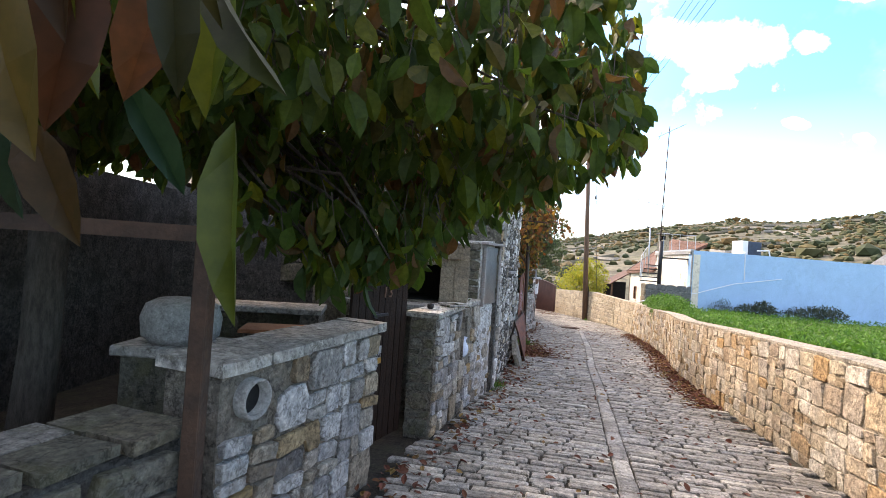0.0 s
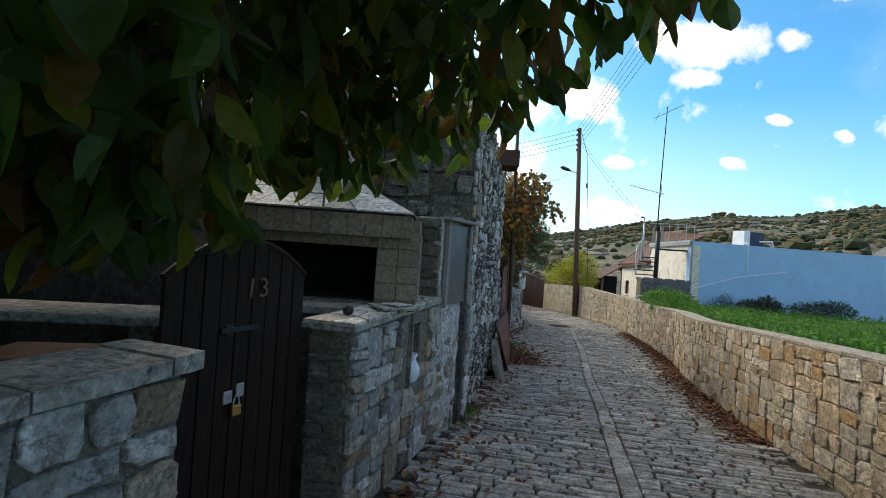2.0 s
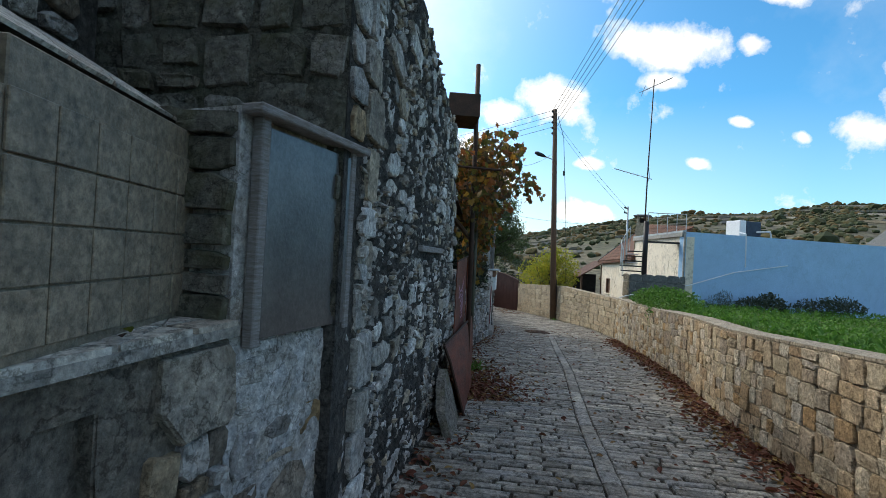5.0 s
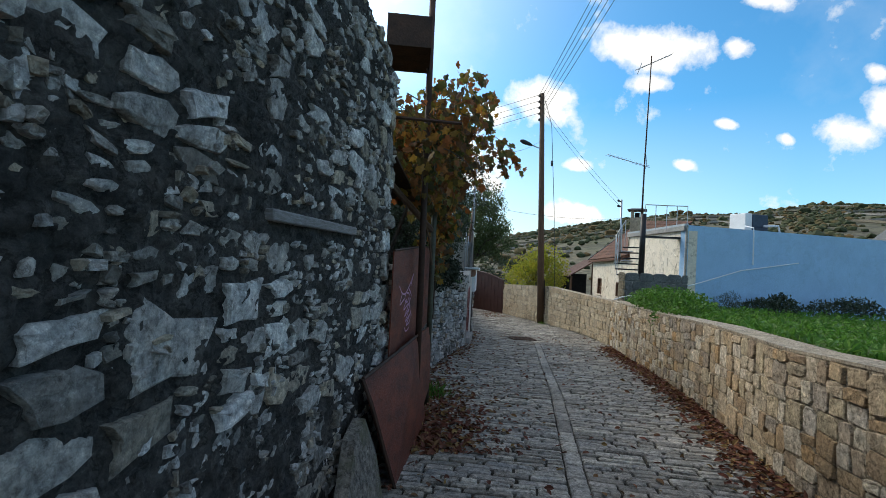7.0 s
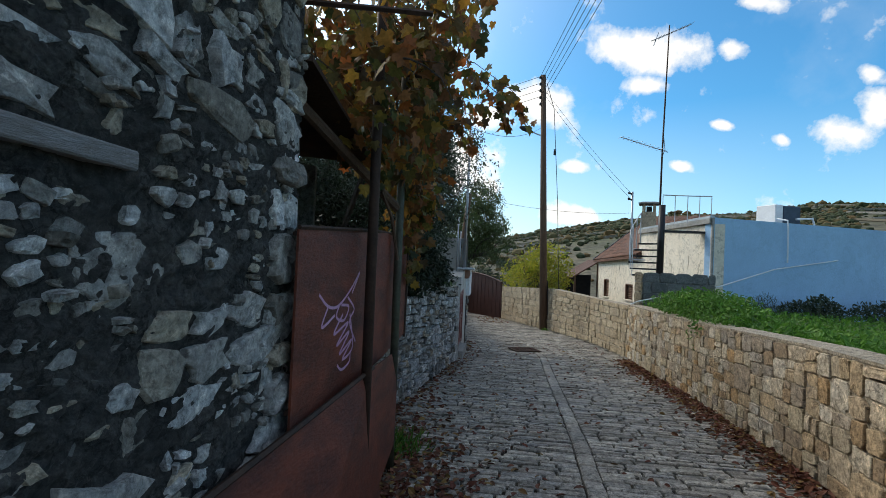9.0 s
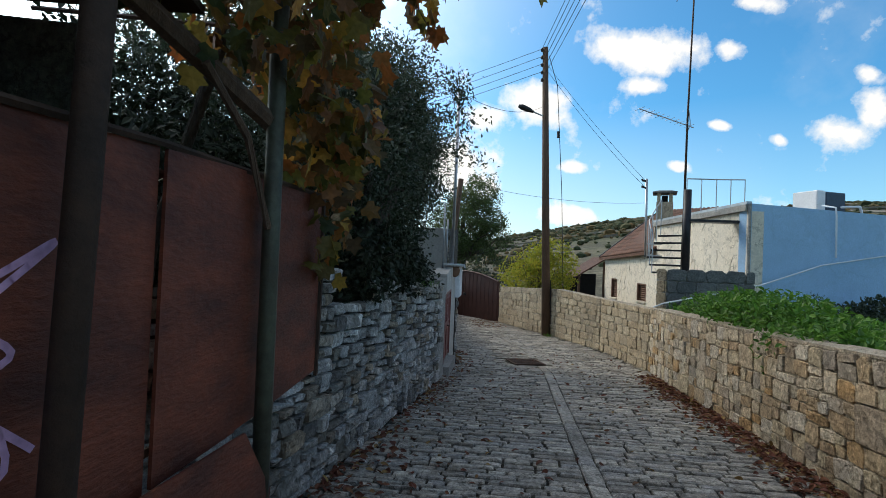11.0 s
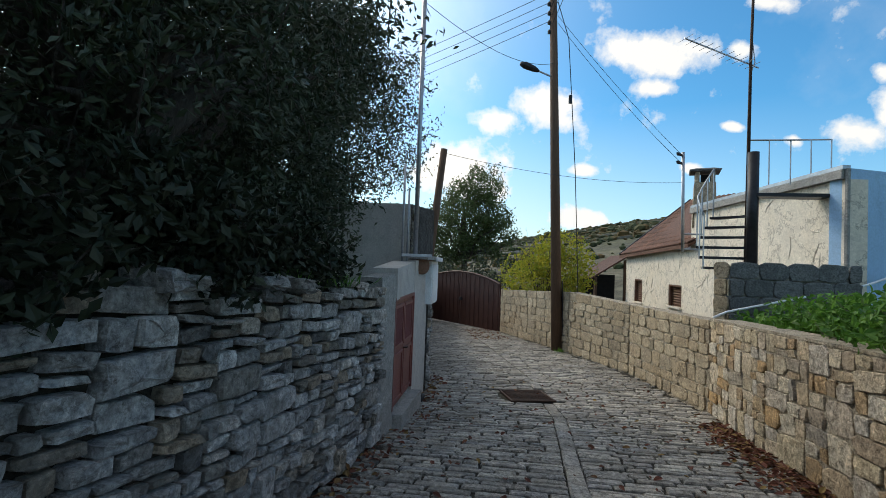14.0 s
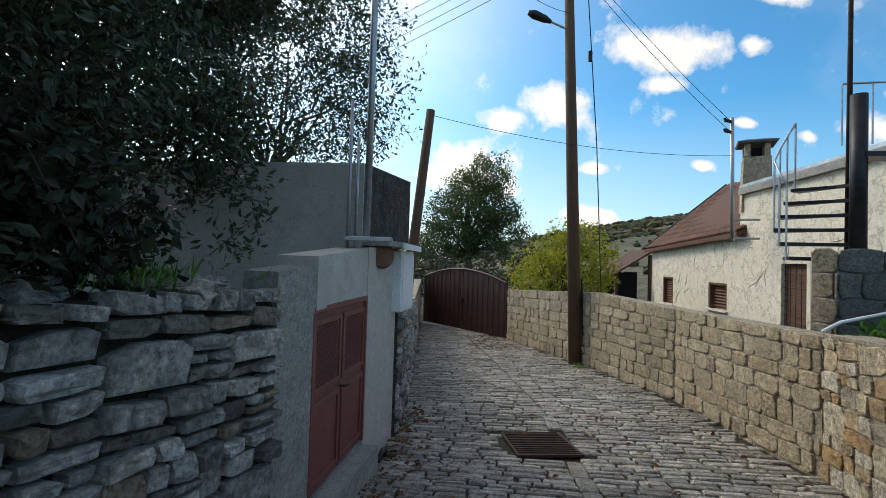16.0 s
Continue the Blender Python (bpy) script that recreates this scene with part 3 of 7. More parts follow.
    ob.parent = owner
    return ob


# ---- ground, road ----
def sheet(name, xs, ys, height, mat, label, category, smooth=True):
    g = Geo()
    verts = [(x, y, height(x, y)) for y in ys for x in xs]
    w = len(xs)
    g.add(verts, [(j * w + i, j * w + i + 1, (j + 1) * w + i + 1, (j + 1) * w + i) for j in range(len(ys) - 1) for i in range(w - 1)])
    return tagged(part(name, g, mat, smooth=smooth), label, category, kind="structure")


LEFT = [(-3.1, -4.0), (-1.75, 0.0), (-0.99, 2.24), (-0.46, 3.72), (0.0, 4.8), (0.9, 7.4), (1.78, 11.25), (2.1, 14.4), (3.5, 18.7), (4.1, 20.9), (4.35, 22.2), (4.5, 26.0), (4.9, 34.8)]
RIGHT = [(1.7, -4.0), (2.6, 0.0), (3.72, 4.7), (4.45, 7.7), (5.33, 10.67), (6.17, 12.9), (7.17, 16.2), (7.85, 18.9), (8.36, 20.6), (8.62, 23.6), (8.3, 26.3), (7.4, 30.7), (7.4, 36.0)]


def left_x(y):
    return float(np.interp(y, [p[1] for p in LEFT], [p[0] for p in LEFT]))


def right_x(y):
    return float(np.interp(y, [p[1] for p in RIGHT], [p[0] for p in RIGHT]))


def grid_line(a, b, fine_a, fine_b, step):
    far = [a, a * 0.4, a * 0.15]
    return [v for v in far if v < fine_a] + list(np.arange(fine_a, fine_b, step)) + [v for v in (b * 0.05, b * 0.15, b * 0.4, b) if v > fine_b]


def land(x, y):
    return gz(min(max(y, -12), 60)) - 0.03 - (0.25 if y > 60 else 0)


ground = sheet("ground", grid_line(-2500, 2500, -14, 24, 0.8), grid_line(-2500, 2500, -12, 60, 0.8), land, M_JOINT, "dark earth and jointing sand under a stone-paved lane", "ground")

# paving stones in rows across the lane
road = tagged(part("road", Geo().add([(x, y, gz(y) - 0.022) for y in np.arange(-4, 35.1, 1.0) for x in (left_x(y) - 0.05, right_x(y) + 0.05)],
                                     [(2 * i, 2 * i + 1, 2 * i + 3, 2 * i + 2) for i in range(39)]), M_JOINT),
              "narrow village lane paved with worn grey stone setts, falling gently", "lane", kind="structure")


def unit_sett(rng):
    e = 0.5
    pts = [(-e, -e), (rng.uniform(-0.2, 0.2), -e - rng.uniform(-0.03, 0.05)), (e, -e), (e + rng.uniform(-0.02, 0.02), rng.uniform(-0.1, 0.1)), (e, e), (rng.uniform(-0.2, 0.2), e + rng.uniform(-0.05, 0.03)), (-e, e)]
    pts = [(x * rng.uniform(0.93, 1.0), y * rng.uniform(0.88, 1.0)) for x, y in pts]
    n = len(pts)
    lean = (rng.uniform(-0.35, 0.35), rng.uniform(-0.35, 0.35))
    v = [(x, y, -1.5) for x, y in pts] + [(x, y, 0.35 + lean[0] * x + lean[1] * y) for x, y in pts]
    v += [(x * 0.9, y * 0.74, 1.0 + lean[0] * x + lean[1] * y + rng.uniform(-0.12, 0.12)) for x, y in pts]
    f = [(r * n + i, r * n + (i + 1) % n, (r + 1) * n + (i + 1) % n, (r + 1) * n + i) for r in (0, 1) for i in range(n)]
    return Geo().add(v, f + [tuple(range(2 * n, 3 * n))])


SETTS = [unit_sett(random.Random(500 + i)) for i in range(16)]
AXIS = [(0.35, -4.0), (1.55, 3.6), (2.76, 8.0), (3.4, 10.5), (4.31, 13.65), (5.25, 17.3), (6.02, 20.2), (6.35, 22.7), (6.35, 27.0), (6.2, 31.0), (5.9, 35.0)]
rng = random.Random(7)
placed_setts, strip = [], []
s_len = [0.0]
for a, b in zip(AXIS, AXIS[1:]):
    s_len.append(s_len[-1] + math.dist(a, b))


def axis_at(s):
    x, y = np.interp(s, s_len, [a[0] for a in AXIS]), np.interp(s, s_len, [a[1] for a in AXIS])
    x1, y1 = np.interp(s + 1.6, s_len, [a[0] for a in AXIS]), np.interp(s + 1.6, s_len, [a[1] for a in AXIS])
    x0, y0 = np.interp(s - 1.6, s_len, [a[0] for a in AXIS]), np.interp(s - 1.6, s_len, [a[1] for a in AXIS])
    return Vector((x, y, 0)), Vector((x1 - x0, y1 - y0, 0)).normalized()


GRATE = (5.93, 21.55)
s = 0.0
while s < s_len[-1]:
    row = rng.uniform(0.07, 0.118)
    c, t = axis_at(s + row / 2)
    side = Vector((t.y, -t.x, 0))
    for sign in (-1, 1):
        u = 0.078 if s < s_len[7] - 0.3 else 0.0
        while u < 4.2:
            w = rng.uniform(0.15, 0.46)
            p = c + side * (sign * (u + w / 2)) + t * rng.uniform(-0.012, 0.012)
            u += w
            if not (left_x(p.y) + 0.02 < p.x < right_x(p.y) - 0.05):
                continue
            if abs(p.x - GRATE[0]) < 0.40 and abs(p.y - GRATE[1]) < 0.44:
                continue
            slope = (gz(p.y + 0.3) - gz(p.y - 0.3)) / 0.6
            ex = side.copy()
            ex.z = slope * side.y
            ey = t.copy()
            ey.z = slope * t.y
            m = Matrix((ex * (w - 0.016) * sign, ey * (row - 0.012) * sign, Vector((0, 0, rng.uniform(0.012, 0.02))))).transposed().to_4x4()
            m.translation = Vector((p.x, p.y, gz(p.y) - 0.008 + rng.uniform(-0.006, 0.006)))
            placed_setts.append((rng.randrange(16), m))
    s += row
s = 0.0
while s < s_len[7] - 0.3:
    w = rng.uniform(0.25, 0.5)
    c, t = axis_at(s + w / 2)
    slope = (gz(c.y + 0.3) - gz(c.y - 0.3)) / 0.6
    ex = t.copy()
    ex.z = slope * t.y
    if not (abs(c.x - GRATE[0]) < 0.5 and abs(c.y - GRATE[1]) < 0.5):
        side = Vector((t.y, -t.x, 0))
        m = Matrix((ex * (w - 0.015), -side * 0.165, Vector((0, 0, 0.018)))).transposed().to_4x4()
        m.translation = Vector((c.x, c.y, gz(c.y) - 0.006))
        strip.append((rng.randrange(16), m))
    s += w

# ---- walls beside the lane ----
# right-hand boundary wall, rubble
RW_TOP = [(1.13, -4.0), (1.0, 0.0), (0.80, 4.7), (0.63, 7.7), (0.42, 10.67), (0.33, 12.9), (0.14, 16.2), (0.06, 18.9), (-0.01, 20.6), (-0.05, 23.6), (0.03, 26.3), (-0.2, 30.7), (-0.3, 36)]


def rw_top(y):
    return float(np.interp(y, [p[1] for p in RW_TOP], [p[0] for p in RW_TOP]))


def ribbon_wall(name, pts, thick, drop, mat, label, lift=0.0, out=0.0):
    """A wall along several points, facing left of their order."""
    g = Geo()
    verts = []
    for i, (x, y) in enumerate(pts):
        a, b = pts[max(0, i - 1)], pts[min(len(pts) - 1, i + 1)]
        d = Vector((b[0] - a[0], b[1] - a[1], 0)).normalized()
        n = Vector((d.y, -d.x, 0))
        zb, zt = drop(x, y), rw_top(y) + lift
        o = Vector((x, y, 0)) - n * out
        verts += [o + Vector((0, 0, zb)), o + Vector((0, 0, zt)), o + n * thick + Vector((0, 0, zt)), o + n * thick + Vector((0, 0, zb))]
    faces = [(0, 1, 2, 3), tuple(len(verts) - 4 + k for k in (3, 2, 1, 0))]
    for i in range(len(pts) - 1):
        for k in range(4):
            faces.append((4 * i + k, 4 * i + (k + 1) % 4, 4 * i + 4 + (k + 1) % 4, 4 * i + 4 + k))
    return tagged(part(name, g.add(verts, faces), mat), label, "wall", kind="structure")


wall_right = ribbon_wall("wall_right", RIGHT[:9], 0.36, lambda x, y: gz(y) - 0.1, M_RMORTAR, "low buff rubble-stone boundary wall with a mortar top")
wall_right_cap = ribbon_wall("trim_right_cap", RIGHT[:9], 0.39, lambda x, y: rw_top(y) + 0.003, M_RMORTAR, "weathered mortar capping on a low stone wall", 0.03, 0.012)
wall_ashlar = ribbon_wall("wall_ashlar", [(8.36, 20.62), (8.62, 23.6), (8.3, 26.3), (7.4, 30.7)], 0.30, lambda x, y: gz(y) - 0.1, M_RMORTAR, "low coursed buff stone block wall along a lane")

wall_a = wall("wall_courtyard", (-0.99, 2.24), (-0.46, 3.72), 0.34, (gz(2.2) - 0.1, gz(4) - 0.1), [0.885, 0.885], M_PALEMORTAR, "pale rubble-stone courtyard wall with slab capping")
wall_low = wall("wall_courtyard_low", (-2.6, -2.4), (-1.06, 2.1), 0.4, (gz(-2.4) - 0.1, gz(2.1) - 0.1), [0.86, 0.66], M_MORTAR, "low dark mossy rubble wall")
BP, BQ = (-0.02, 4.86), (0.53, 6.62)
b_len, b_dir, b_nor = frame_of(BP, BQ)
NICHE = (1.05, 1.33, 0.26, 0.76)
bw = Geo()
for a, b, z0, z1, f0, f1 in ((0, NICHE[0], -0.6, 0.87, 0, 0.27), (NICHE[1], b_len, -0.6, 0.87, 0, 0.27), (NICHE[0], NICHE[1], -0.6, NICHE[2], 0, 0.27), (NICHE[0], NICHE[1], NICHE[3], 0.87, 0, 0.27), (NICHE[0], NICHE[1], NICHE[2], NICHE[3], 0.2, 0.27)):
    o = Vector((*BP, 0))
    bw.prism([o + b_dir * a - b_nor * f0 + Vector((0, 0, z0)), o + b_dir * b - b_nor * f0 + Vector((0, 0, z0)), o + b_dir * b - b_nor * f0 + Vector((0, 0, z1)), o + b_dir * a - b_nor * f0 + Vector((0, 0, z1))], -b_nor * (f1 - f0))
wall_bbq = tagged(part("wall_counter", bw, M_PALEMORTAR), "pale rubble-stone wall with a niche under an oven counter", "wall", kind="structure")
wall_panel = wall("wall_meter", (0.53, 6.62), (0.88, 7.36), 0.5, (gz(6.6) - 0.1, gz(7.4) - 0.1), [1.72, 1.78], M_WHITEWASH, "worn whitewashed stone wall with a metal panel")
wall_gable = wall("wall_gable", (-5.0, 8.3), (0.84, 7.12), 0.45, (gz(8) - 0.2, gz(7) - 0.2), [(0, 3.25), (4.2, 3.2), (4.75, 2.98), (5.96, 2.9)], M_MORTAR, "dark rubble-stone gable wall")
HOUSE = ((0.87, 7.36), (1.76, 11.32))
HOUSE_TOP = [(0.0, 2.92), (0.12, 3.1), (0.35, 3.26), (0.75, 3.22), (1.0, 3.38), (1.5, 3.2), (2.3, 3.05), (3.0, 2.95), (4.06, 2.75)]
wall_house = wall("wall_house", *HOUSE, 0.5, (gz(7.3) - 0.1, gz(11) - 0.1), HOUSE_TOP, M_MORTAR, "old rubble-stone house wall smeared with grey mortar")
wall_house_end = wall("wall_house_end", (1.27, 11.44), (-4.6, 12.7), 0.4, (gz(12) - 0.2, gz(12) - 0.2), [2.6, 2.5], M_MORTAR, "rubble end wall of an old stone house")
wall_house_back = wall("wall_house_back", (-4.6, 12.7), (-5.1, 8.4), 0.4, (gz(12) - 0.2, gz(9) - 0.2), [2.5, 2.5], M_MORTAR, "rubble back wall of an old stone house")
house_roof = tagged(part("roof_house", Geo().prism([(0.6, 7.75, 2.5), (1.24, 11.3, 2.45), (-4.7, 12.55, 2.45), (-5.0, 8.75, 2.5)], (0, 0, 0.12)), M_CONCRETE), "flat earth-grey roof of an old stone house", "roof", kind="structure")
DRY = ((1.62, 12.9), (3.66, 19.2))
DRY_LEN = math.dist(*DRY)
DRY_TOP = [(0, 0.72), (1.45, 0.70), (1.52, 0.86), (1.86, 0.88), (1.92, 0.77), (2.28, 0.75), (2.34, 0.42), (3.04, 0.40), (3.10, 0.57), (4.06, 0.56), (5.2, 0.47), (DRY_LEN, 0.44)]
wall_dry = wall("wall_dry", *DRY, 0.45, (gz(12.9) - 0.15, gz(18.7) - 0.1), [(u, z - 0.06) for u, z in DRY_TOP], M_EARTH, "dry-stone garden wall of flat grey stones")
bank = sheet("ground_garden", list(np.arange(-6, 3.61, 0.6)), list(np.arange(12.0, 20.61, 0.6)),
             lambda x, y: min(0.12, max(-1.3, 0.12 - 9 * max(0, x - np.interp(y, [12.9, 19.2], [1.62, 3.66]) + 0.42))), M_EARTH, "dark raised garden soil behind a dry-stone wall", "soil")
wall_pier = wall("wall_pier", (3.685, 19.22), (3.84, 19.58), 0.26, (gz(18.7) - 0.1, gz(19.6) - 0.1), [0.50, 0.54], M_CONCRETE, "roughcast concrete pier beside a metal door")
wall_porch = wall("wall_porch", (4.075, 20.74), (4.30, 21.75), 0.3, (gz(20.7) - 0.1, gz(21.8) - 0.1), [0.70, 0.72], M_PLASTER, "grey plastered wall beside a maroon door")
wall_over = wall("wall_lintel", (3.845, 19.585), (4.07, 20.735), 0.3, (0.235, 0.25), [0.60, 0.69], M_PLASTER, "grey plaster above a low door")
wall_plain = wall("wall_plaster", (-2.0, 22.4), (3.98, 20.98), 0.3, (gz(22) - 0.2, gz(21) - 0.2), [1.62, 1.52], M_PLASTER, "plain grey plastered side wall of an outhouse")
wall_stub = wall("wall_stub", (4.0, 21.0), (4.42, 22.5), 0.35, (0.74, 0.74), [1.52, 1.6], M_MORTAR, "dark unplastered rubble wall above a canopy")
wall_beyond = wall("wall_beyond", (4.33, 21.77), (4.55, 26.2), 0.3, (gz(21.8) - 0.1, gz(26) - 0.1), [0.1, -0.2], M_MORTAR, "rubble wall along a lane")
wall_end = wall("wall_end", (4.55, 26.2), (4.85, 34.7), 0.3, (gz(26) - 0.1, gz(34) - 0.2), [-0.2, -0.1], M_RMORTAR, "low stone wall by a gate")
step = part("doorstep", Geo().prism([(3.72, 19.62, gz(20) - 0.1), (4.0, 20.75, gz(20) - 0.1), (4.22, 20.75, gz(20) - 0.1), (3.95, 19.62, gz(20) - 0.1)], (0, 0, 0.3)), M_CONCRETE)
tagged(step, "worn concrete doorstep under a maroon door", "step", kind="structure")

# field beyond the right-hand wall
def field_z(x, y):
    d = x - right_x(y) - 0.4
    return rw_top(min(y, 21)) - 0.12 + (-0.30 - rw_top(min(y, 21)) + 0.12) * min(1, max(0, d / 9)) + 0.05 * noise.noise((x * 0.5, y * 0.5, 0))


g = Geo()
ys = list(np.arange(-6, 21.01, 0.75))
us = [0.0, 0.4, 1, 2, 3, 4, 6, 8, 11, 15, 20, 28, 40]
verts = [(right_x(y) + 0.34 + u, y, field_z(right_x(y) + 0.34 + u, y)) for y in ys for u in us]
w = len(us)
g.add(verts, [(j * w + i, j * w + i + 1, (j + 1) * w + i + 1, (j + 1) * w + i) for j in range(len(ys) - 1) for i in range(w - 1)])
field = tagged(part("ground_field", g, M_FIELD, smooth=True), "weedy green field behind a low stone wall", "field", kind="structure")

# hillside with scrub
RIDGE = [(-180, 0.06), (-120, 0.05), (-60, 0.05), (-20, 0.02), (3, -0.005), (6.6, 0.0), (10, 0.035), (15.2, 0.053), (19.8, 0.07), (25.9, 0.093), (31.5, 0.114), (36.8, 0.124), (42, 0.150), (48, 0.158), (70, 0.16), (120, 0.10), (180, 0.06)]


def hill_z(a, r):
    v = float(np.interp(math.degrees(a), [p[0] for p in RIDGE], [p[1] for p in RIDGE]))
    y = 240 * max(math.cos(a), 0.45)
    top = v * y + 1.0
    k = min(1, max(0, (r - 45) / 195))
    rough = 3.5 * noise.noise((math.sin(a) * r / 40, math.cos(a) * r / 40, 2)) * k
    return -4 + (top + 4) * (k ** 0.85) + rough * (1 - 0.6 * k) - (40 * max(0, (r - 240) / 120))


g = Geo()
angs = [radians(-180 + i * 2.5) for i in range(145)]
rads = [45, 70, 95, 120, 145, 170, 195, 215, 230, 240, 260, 300]
g.add([(math.sin(a) * r, math.cos(a) * r, hill_z(a, r)) for r in rads for a in angs],
      [(j * 145 + i, j * 145 + i + 1, (j + 1) * 145 + i + 1, (j + 1) * 145 + i) for j in range(len(rads) - 1) for i in range(144)])
hill = tagged(part("backdrop_hill", g, M_HILL, smooth=True), "dry terraced hillside with scattered scrub", "hill", kind="structure")



# ---- foliage helpers ----
def broad_leaf():
    v = [(0, 0, 0)]
    for y, w_, c_ in ((0.14, 0.24, 0.02), (0.36, 0.45, 0.0), (0.62, 0.43, -0.05), (0.84, 0.24, -0.14)):
        v += [(-w_, y, c_ + 0.10 * w_), (0, y, c_ - 0.07), (w_, y, c_ + 0.10 * w_)]
    v.append((0, 1.0, -0.24))
    f = [(0, 2, 1), (0, 3, 2)]
    for r in range(3):
        a = 1 + 3 * r
        f += [(a, a + 1, a + 4, a + 3), (a + 1, a + 2, a + 5, a + 4)]
    return np.array(v, float), f + [(10, 11, 13), (11, 12, 13)]


def lobed_leaf():
    pts = [(0, 0.05), (-0.3, -0.05), (-0.52, 0.2), (-0.34, 0.38), (-0.5, 0.66), (-0.2, 0.68), (0, 1.0), (0.2, 0.68), (0.5, 0.66), (0.34, 0.38), (0.52, 0.2), (0.3, -0.05)]
    v = [(x, y, 0.10 * abs(x) - 0.12 * y * y) for x, y in pts] + [(0, 0.4, -0.06)]
    return np.array(v, float), [(i, (i + 1) % 12, 12) for i in range(12)]


def slim_leaf():
    return np.array([(0, 0, 0), (-0.5, 0.5, 0.05), (0, 1, -0.05), (0.5, 0.5, 0.05)], float), [(0, 1, 2, 3)]


def leaf_axes(way, up):
    way = way / np.linalg.norm(way, axis=1, keepdims=True)
    side = np.cross(way, up)
    side /= np.linalg.norm(side, axis=1, keepdims=True) + 1e-9
    return way, side, np.cross(side, way)


def scatter(template, pos, way, up, length, width):
    """Many leaves as one geometry."""
    tv, tf = template
    way, side, nor = leaf_axes(way, up)
    v = pos[:, None, :] + side[:, None, :] * (tv[None, :, 0:1] * width[:, None, None]) + way[:, None, :] * (tv[None, :, 1:2] * length[:, None, None]) + nor[:, None, :] * (tv[None, :, 2:3] * length[:, None, None])
    k = len(tv)
    faces = [tuple(i + n * k for i in f) for n in range(len(pos)) for f in tf]
    return v.reshape(-1, 3), faces


def leaf_part(name, template, pos, way, up, length, width, mat, parent, kind="stuff", label=""):
    v, f = scatter(template, pos, way, up, length, width)
    me = bpy.data.meshes.new(name)
    me.from_pydata(v.tolist(), [], f)
    me.materials.append(mat)
    ob = new(name, me)
    ob.parent = parent
    return tagged(ob, label, kind=kind)


def in_balls(rs, balls, n, hollow=0.0):
    """Random points in several ellipsoids (centre, radii), weighted by volume."""
    vol = np.array([b[1][0] * b[1][1] * b[1][2] for b in balls])
    pick = rs.choice(len(balls), n, p=vol / vol.sum())
    d = rs.normal(size=(n, 3))
    d /= np.linalg.norm(d, axis=1, keepdims=True)
    r = (hollow + (1 - hollow) * rs.random(n)) ** (1 / 2.2)
    c, s = np.array([b[0] for b in balls], float)[pick], np.array([b[1] for b in balls], float)[pick]
    return c + d * r[:, None] * s


def branches(parent, rng, base, ends, r0, sag=0.0, n=6, name="limb"):
    """Limbs from a point on the trunk to many ends, tapered and crooked, each a part."""
    for e in ends:
        a, b = Vector(base), Vector(e)
        pts, rad = [], []
        for i in range(n):
            k = i / (n - 1)
            p = a.lerp(b, k) + Vector((rng.uniform(-1, 1), rng.uniform(-1, 1), rng.uniform(-1, 1))) * 0.06 * (b - a).length * (0 if i in (0, n - 1) else 1)
            p.z += sag * math.sin(k * math.pi)
            pts.append(p)
            rad.append(r0 * (1 - 0.85 * k))
        part(name, Geo().tube(pts, rad, 5), M_BARK, parent, smooth=True)


def olive_tree(name, label, base, fork, balls, count, seed, size=(0.055, 0.013), mat=None, limbs=16, trunk_r=0.11, clump=70, spread=0.17, clear=None):
    """Trunk, limbs, and sprays of slim leaves gathered along twigs."""
    rng, rs = random.Random(seed), np.random.RandomState(seed)
    t = thing(name, label, "shrub" if "shrub" in name or "hedge" in name else "tree", "olive trees" if name == "olive_tree" else "")
    mid = Vector(base).lerp(Vector(fork), 0.5) + Vector((rng.uniform(-0.1, 0.1), rng.uniform(-0.1, 0.1), 0))
    part("trunk", Geo().tube([base, mid, fork], [trunk_r * 1.3, trunk_r, trunk_r * 0.8], 9, 0.35, rng), M_BARK, t, smooth=True)
    tips = in_balls(rs, balls, limbs, 0.25)
    branches(t, rng, fork, tips, trunk_r * 0.5, 0.1)
    sprays = count // clump
    c = in_balls(rs, balls, sprays, 0.15)
    c = c[np.array([noise.noise((p[0] * 1.6, p[1] * 1.6, p[2] * 1.6 + seed)) for p in c]) > -0.16]
    sprays = len(c)
    ax = rs.normal(size=(sprays, 3)) + np.array([0, 0, 0.15])
    ax /= np.linalg.norm(ax, axis=1, keepdims=True)
    idx = np.repeat(np.arange(sprays), clump)
    k = rs.uniform(-1, 1, len(idx))
    pos = c[idx] + ax[idx] * (k * spread * 1.6)[:, None] + rs.normal(size=(len(idx), 3)) * spread * 0.42
    if clear:
        keep_ = np.linalg.norm(pos - np.array(clear[0]), axis=1) > clear[1]
        pos, idx = pos[keep_], idx[keep_]
    way = ax[idx] * 0.8 + rs.normal(size=(len(idx), 3)) * 0.8
    ln = size[0] * rs.uniform(0.6, 1.3, len(idx))
    leaf_part("crown", slim_leaf(), pos, way, rs.normal(size=(len(idx), 3)), ln, ln * size[1] / size[0] * 1.6, mat or M_LEAF_OLIVE, t)
    tw = Geo()
    for i in range(0, sprays, 3):
        p, a = Vector(c[i]), Vector(ax[i])
        tw.tube([p - a * spread * 1.7, p, p + a * spread * 1.7], [0.006, 0.005, 0.002], 3)
    tagged(part("twigwork", tw, M_BARK, t), kind="stuff")
    return t


# ---- courtyard by the lane ----
gate = thing("wooden_gate", "dark-stained plank gate with an arched top, shut with a padlock", "gate", at=(-0.74, 4.10, gz(4.2)))
GP, GQ = (-0.74, 4.10), (-0.325, 4.885)
gl, gd, gn = frame_of(GP, GQ)


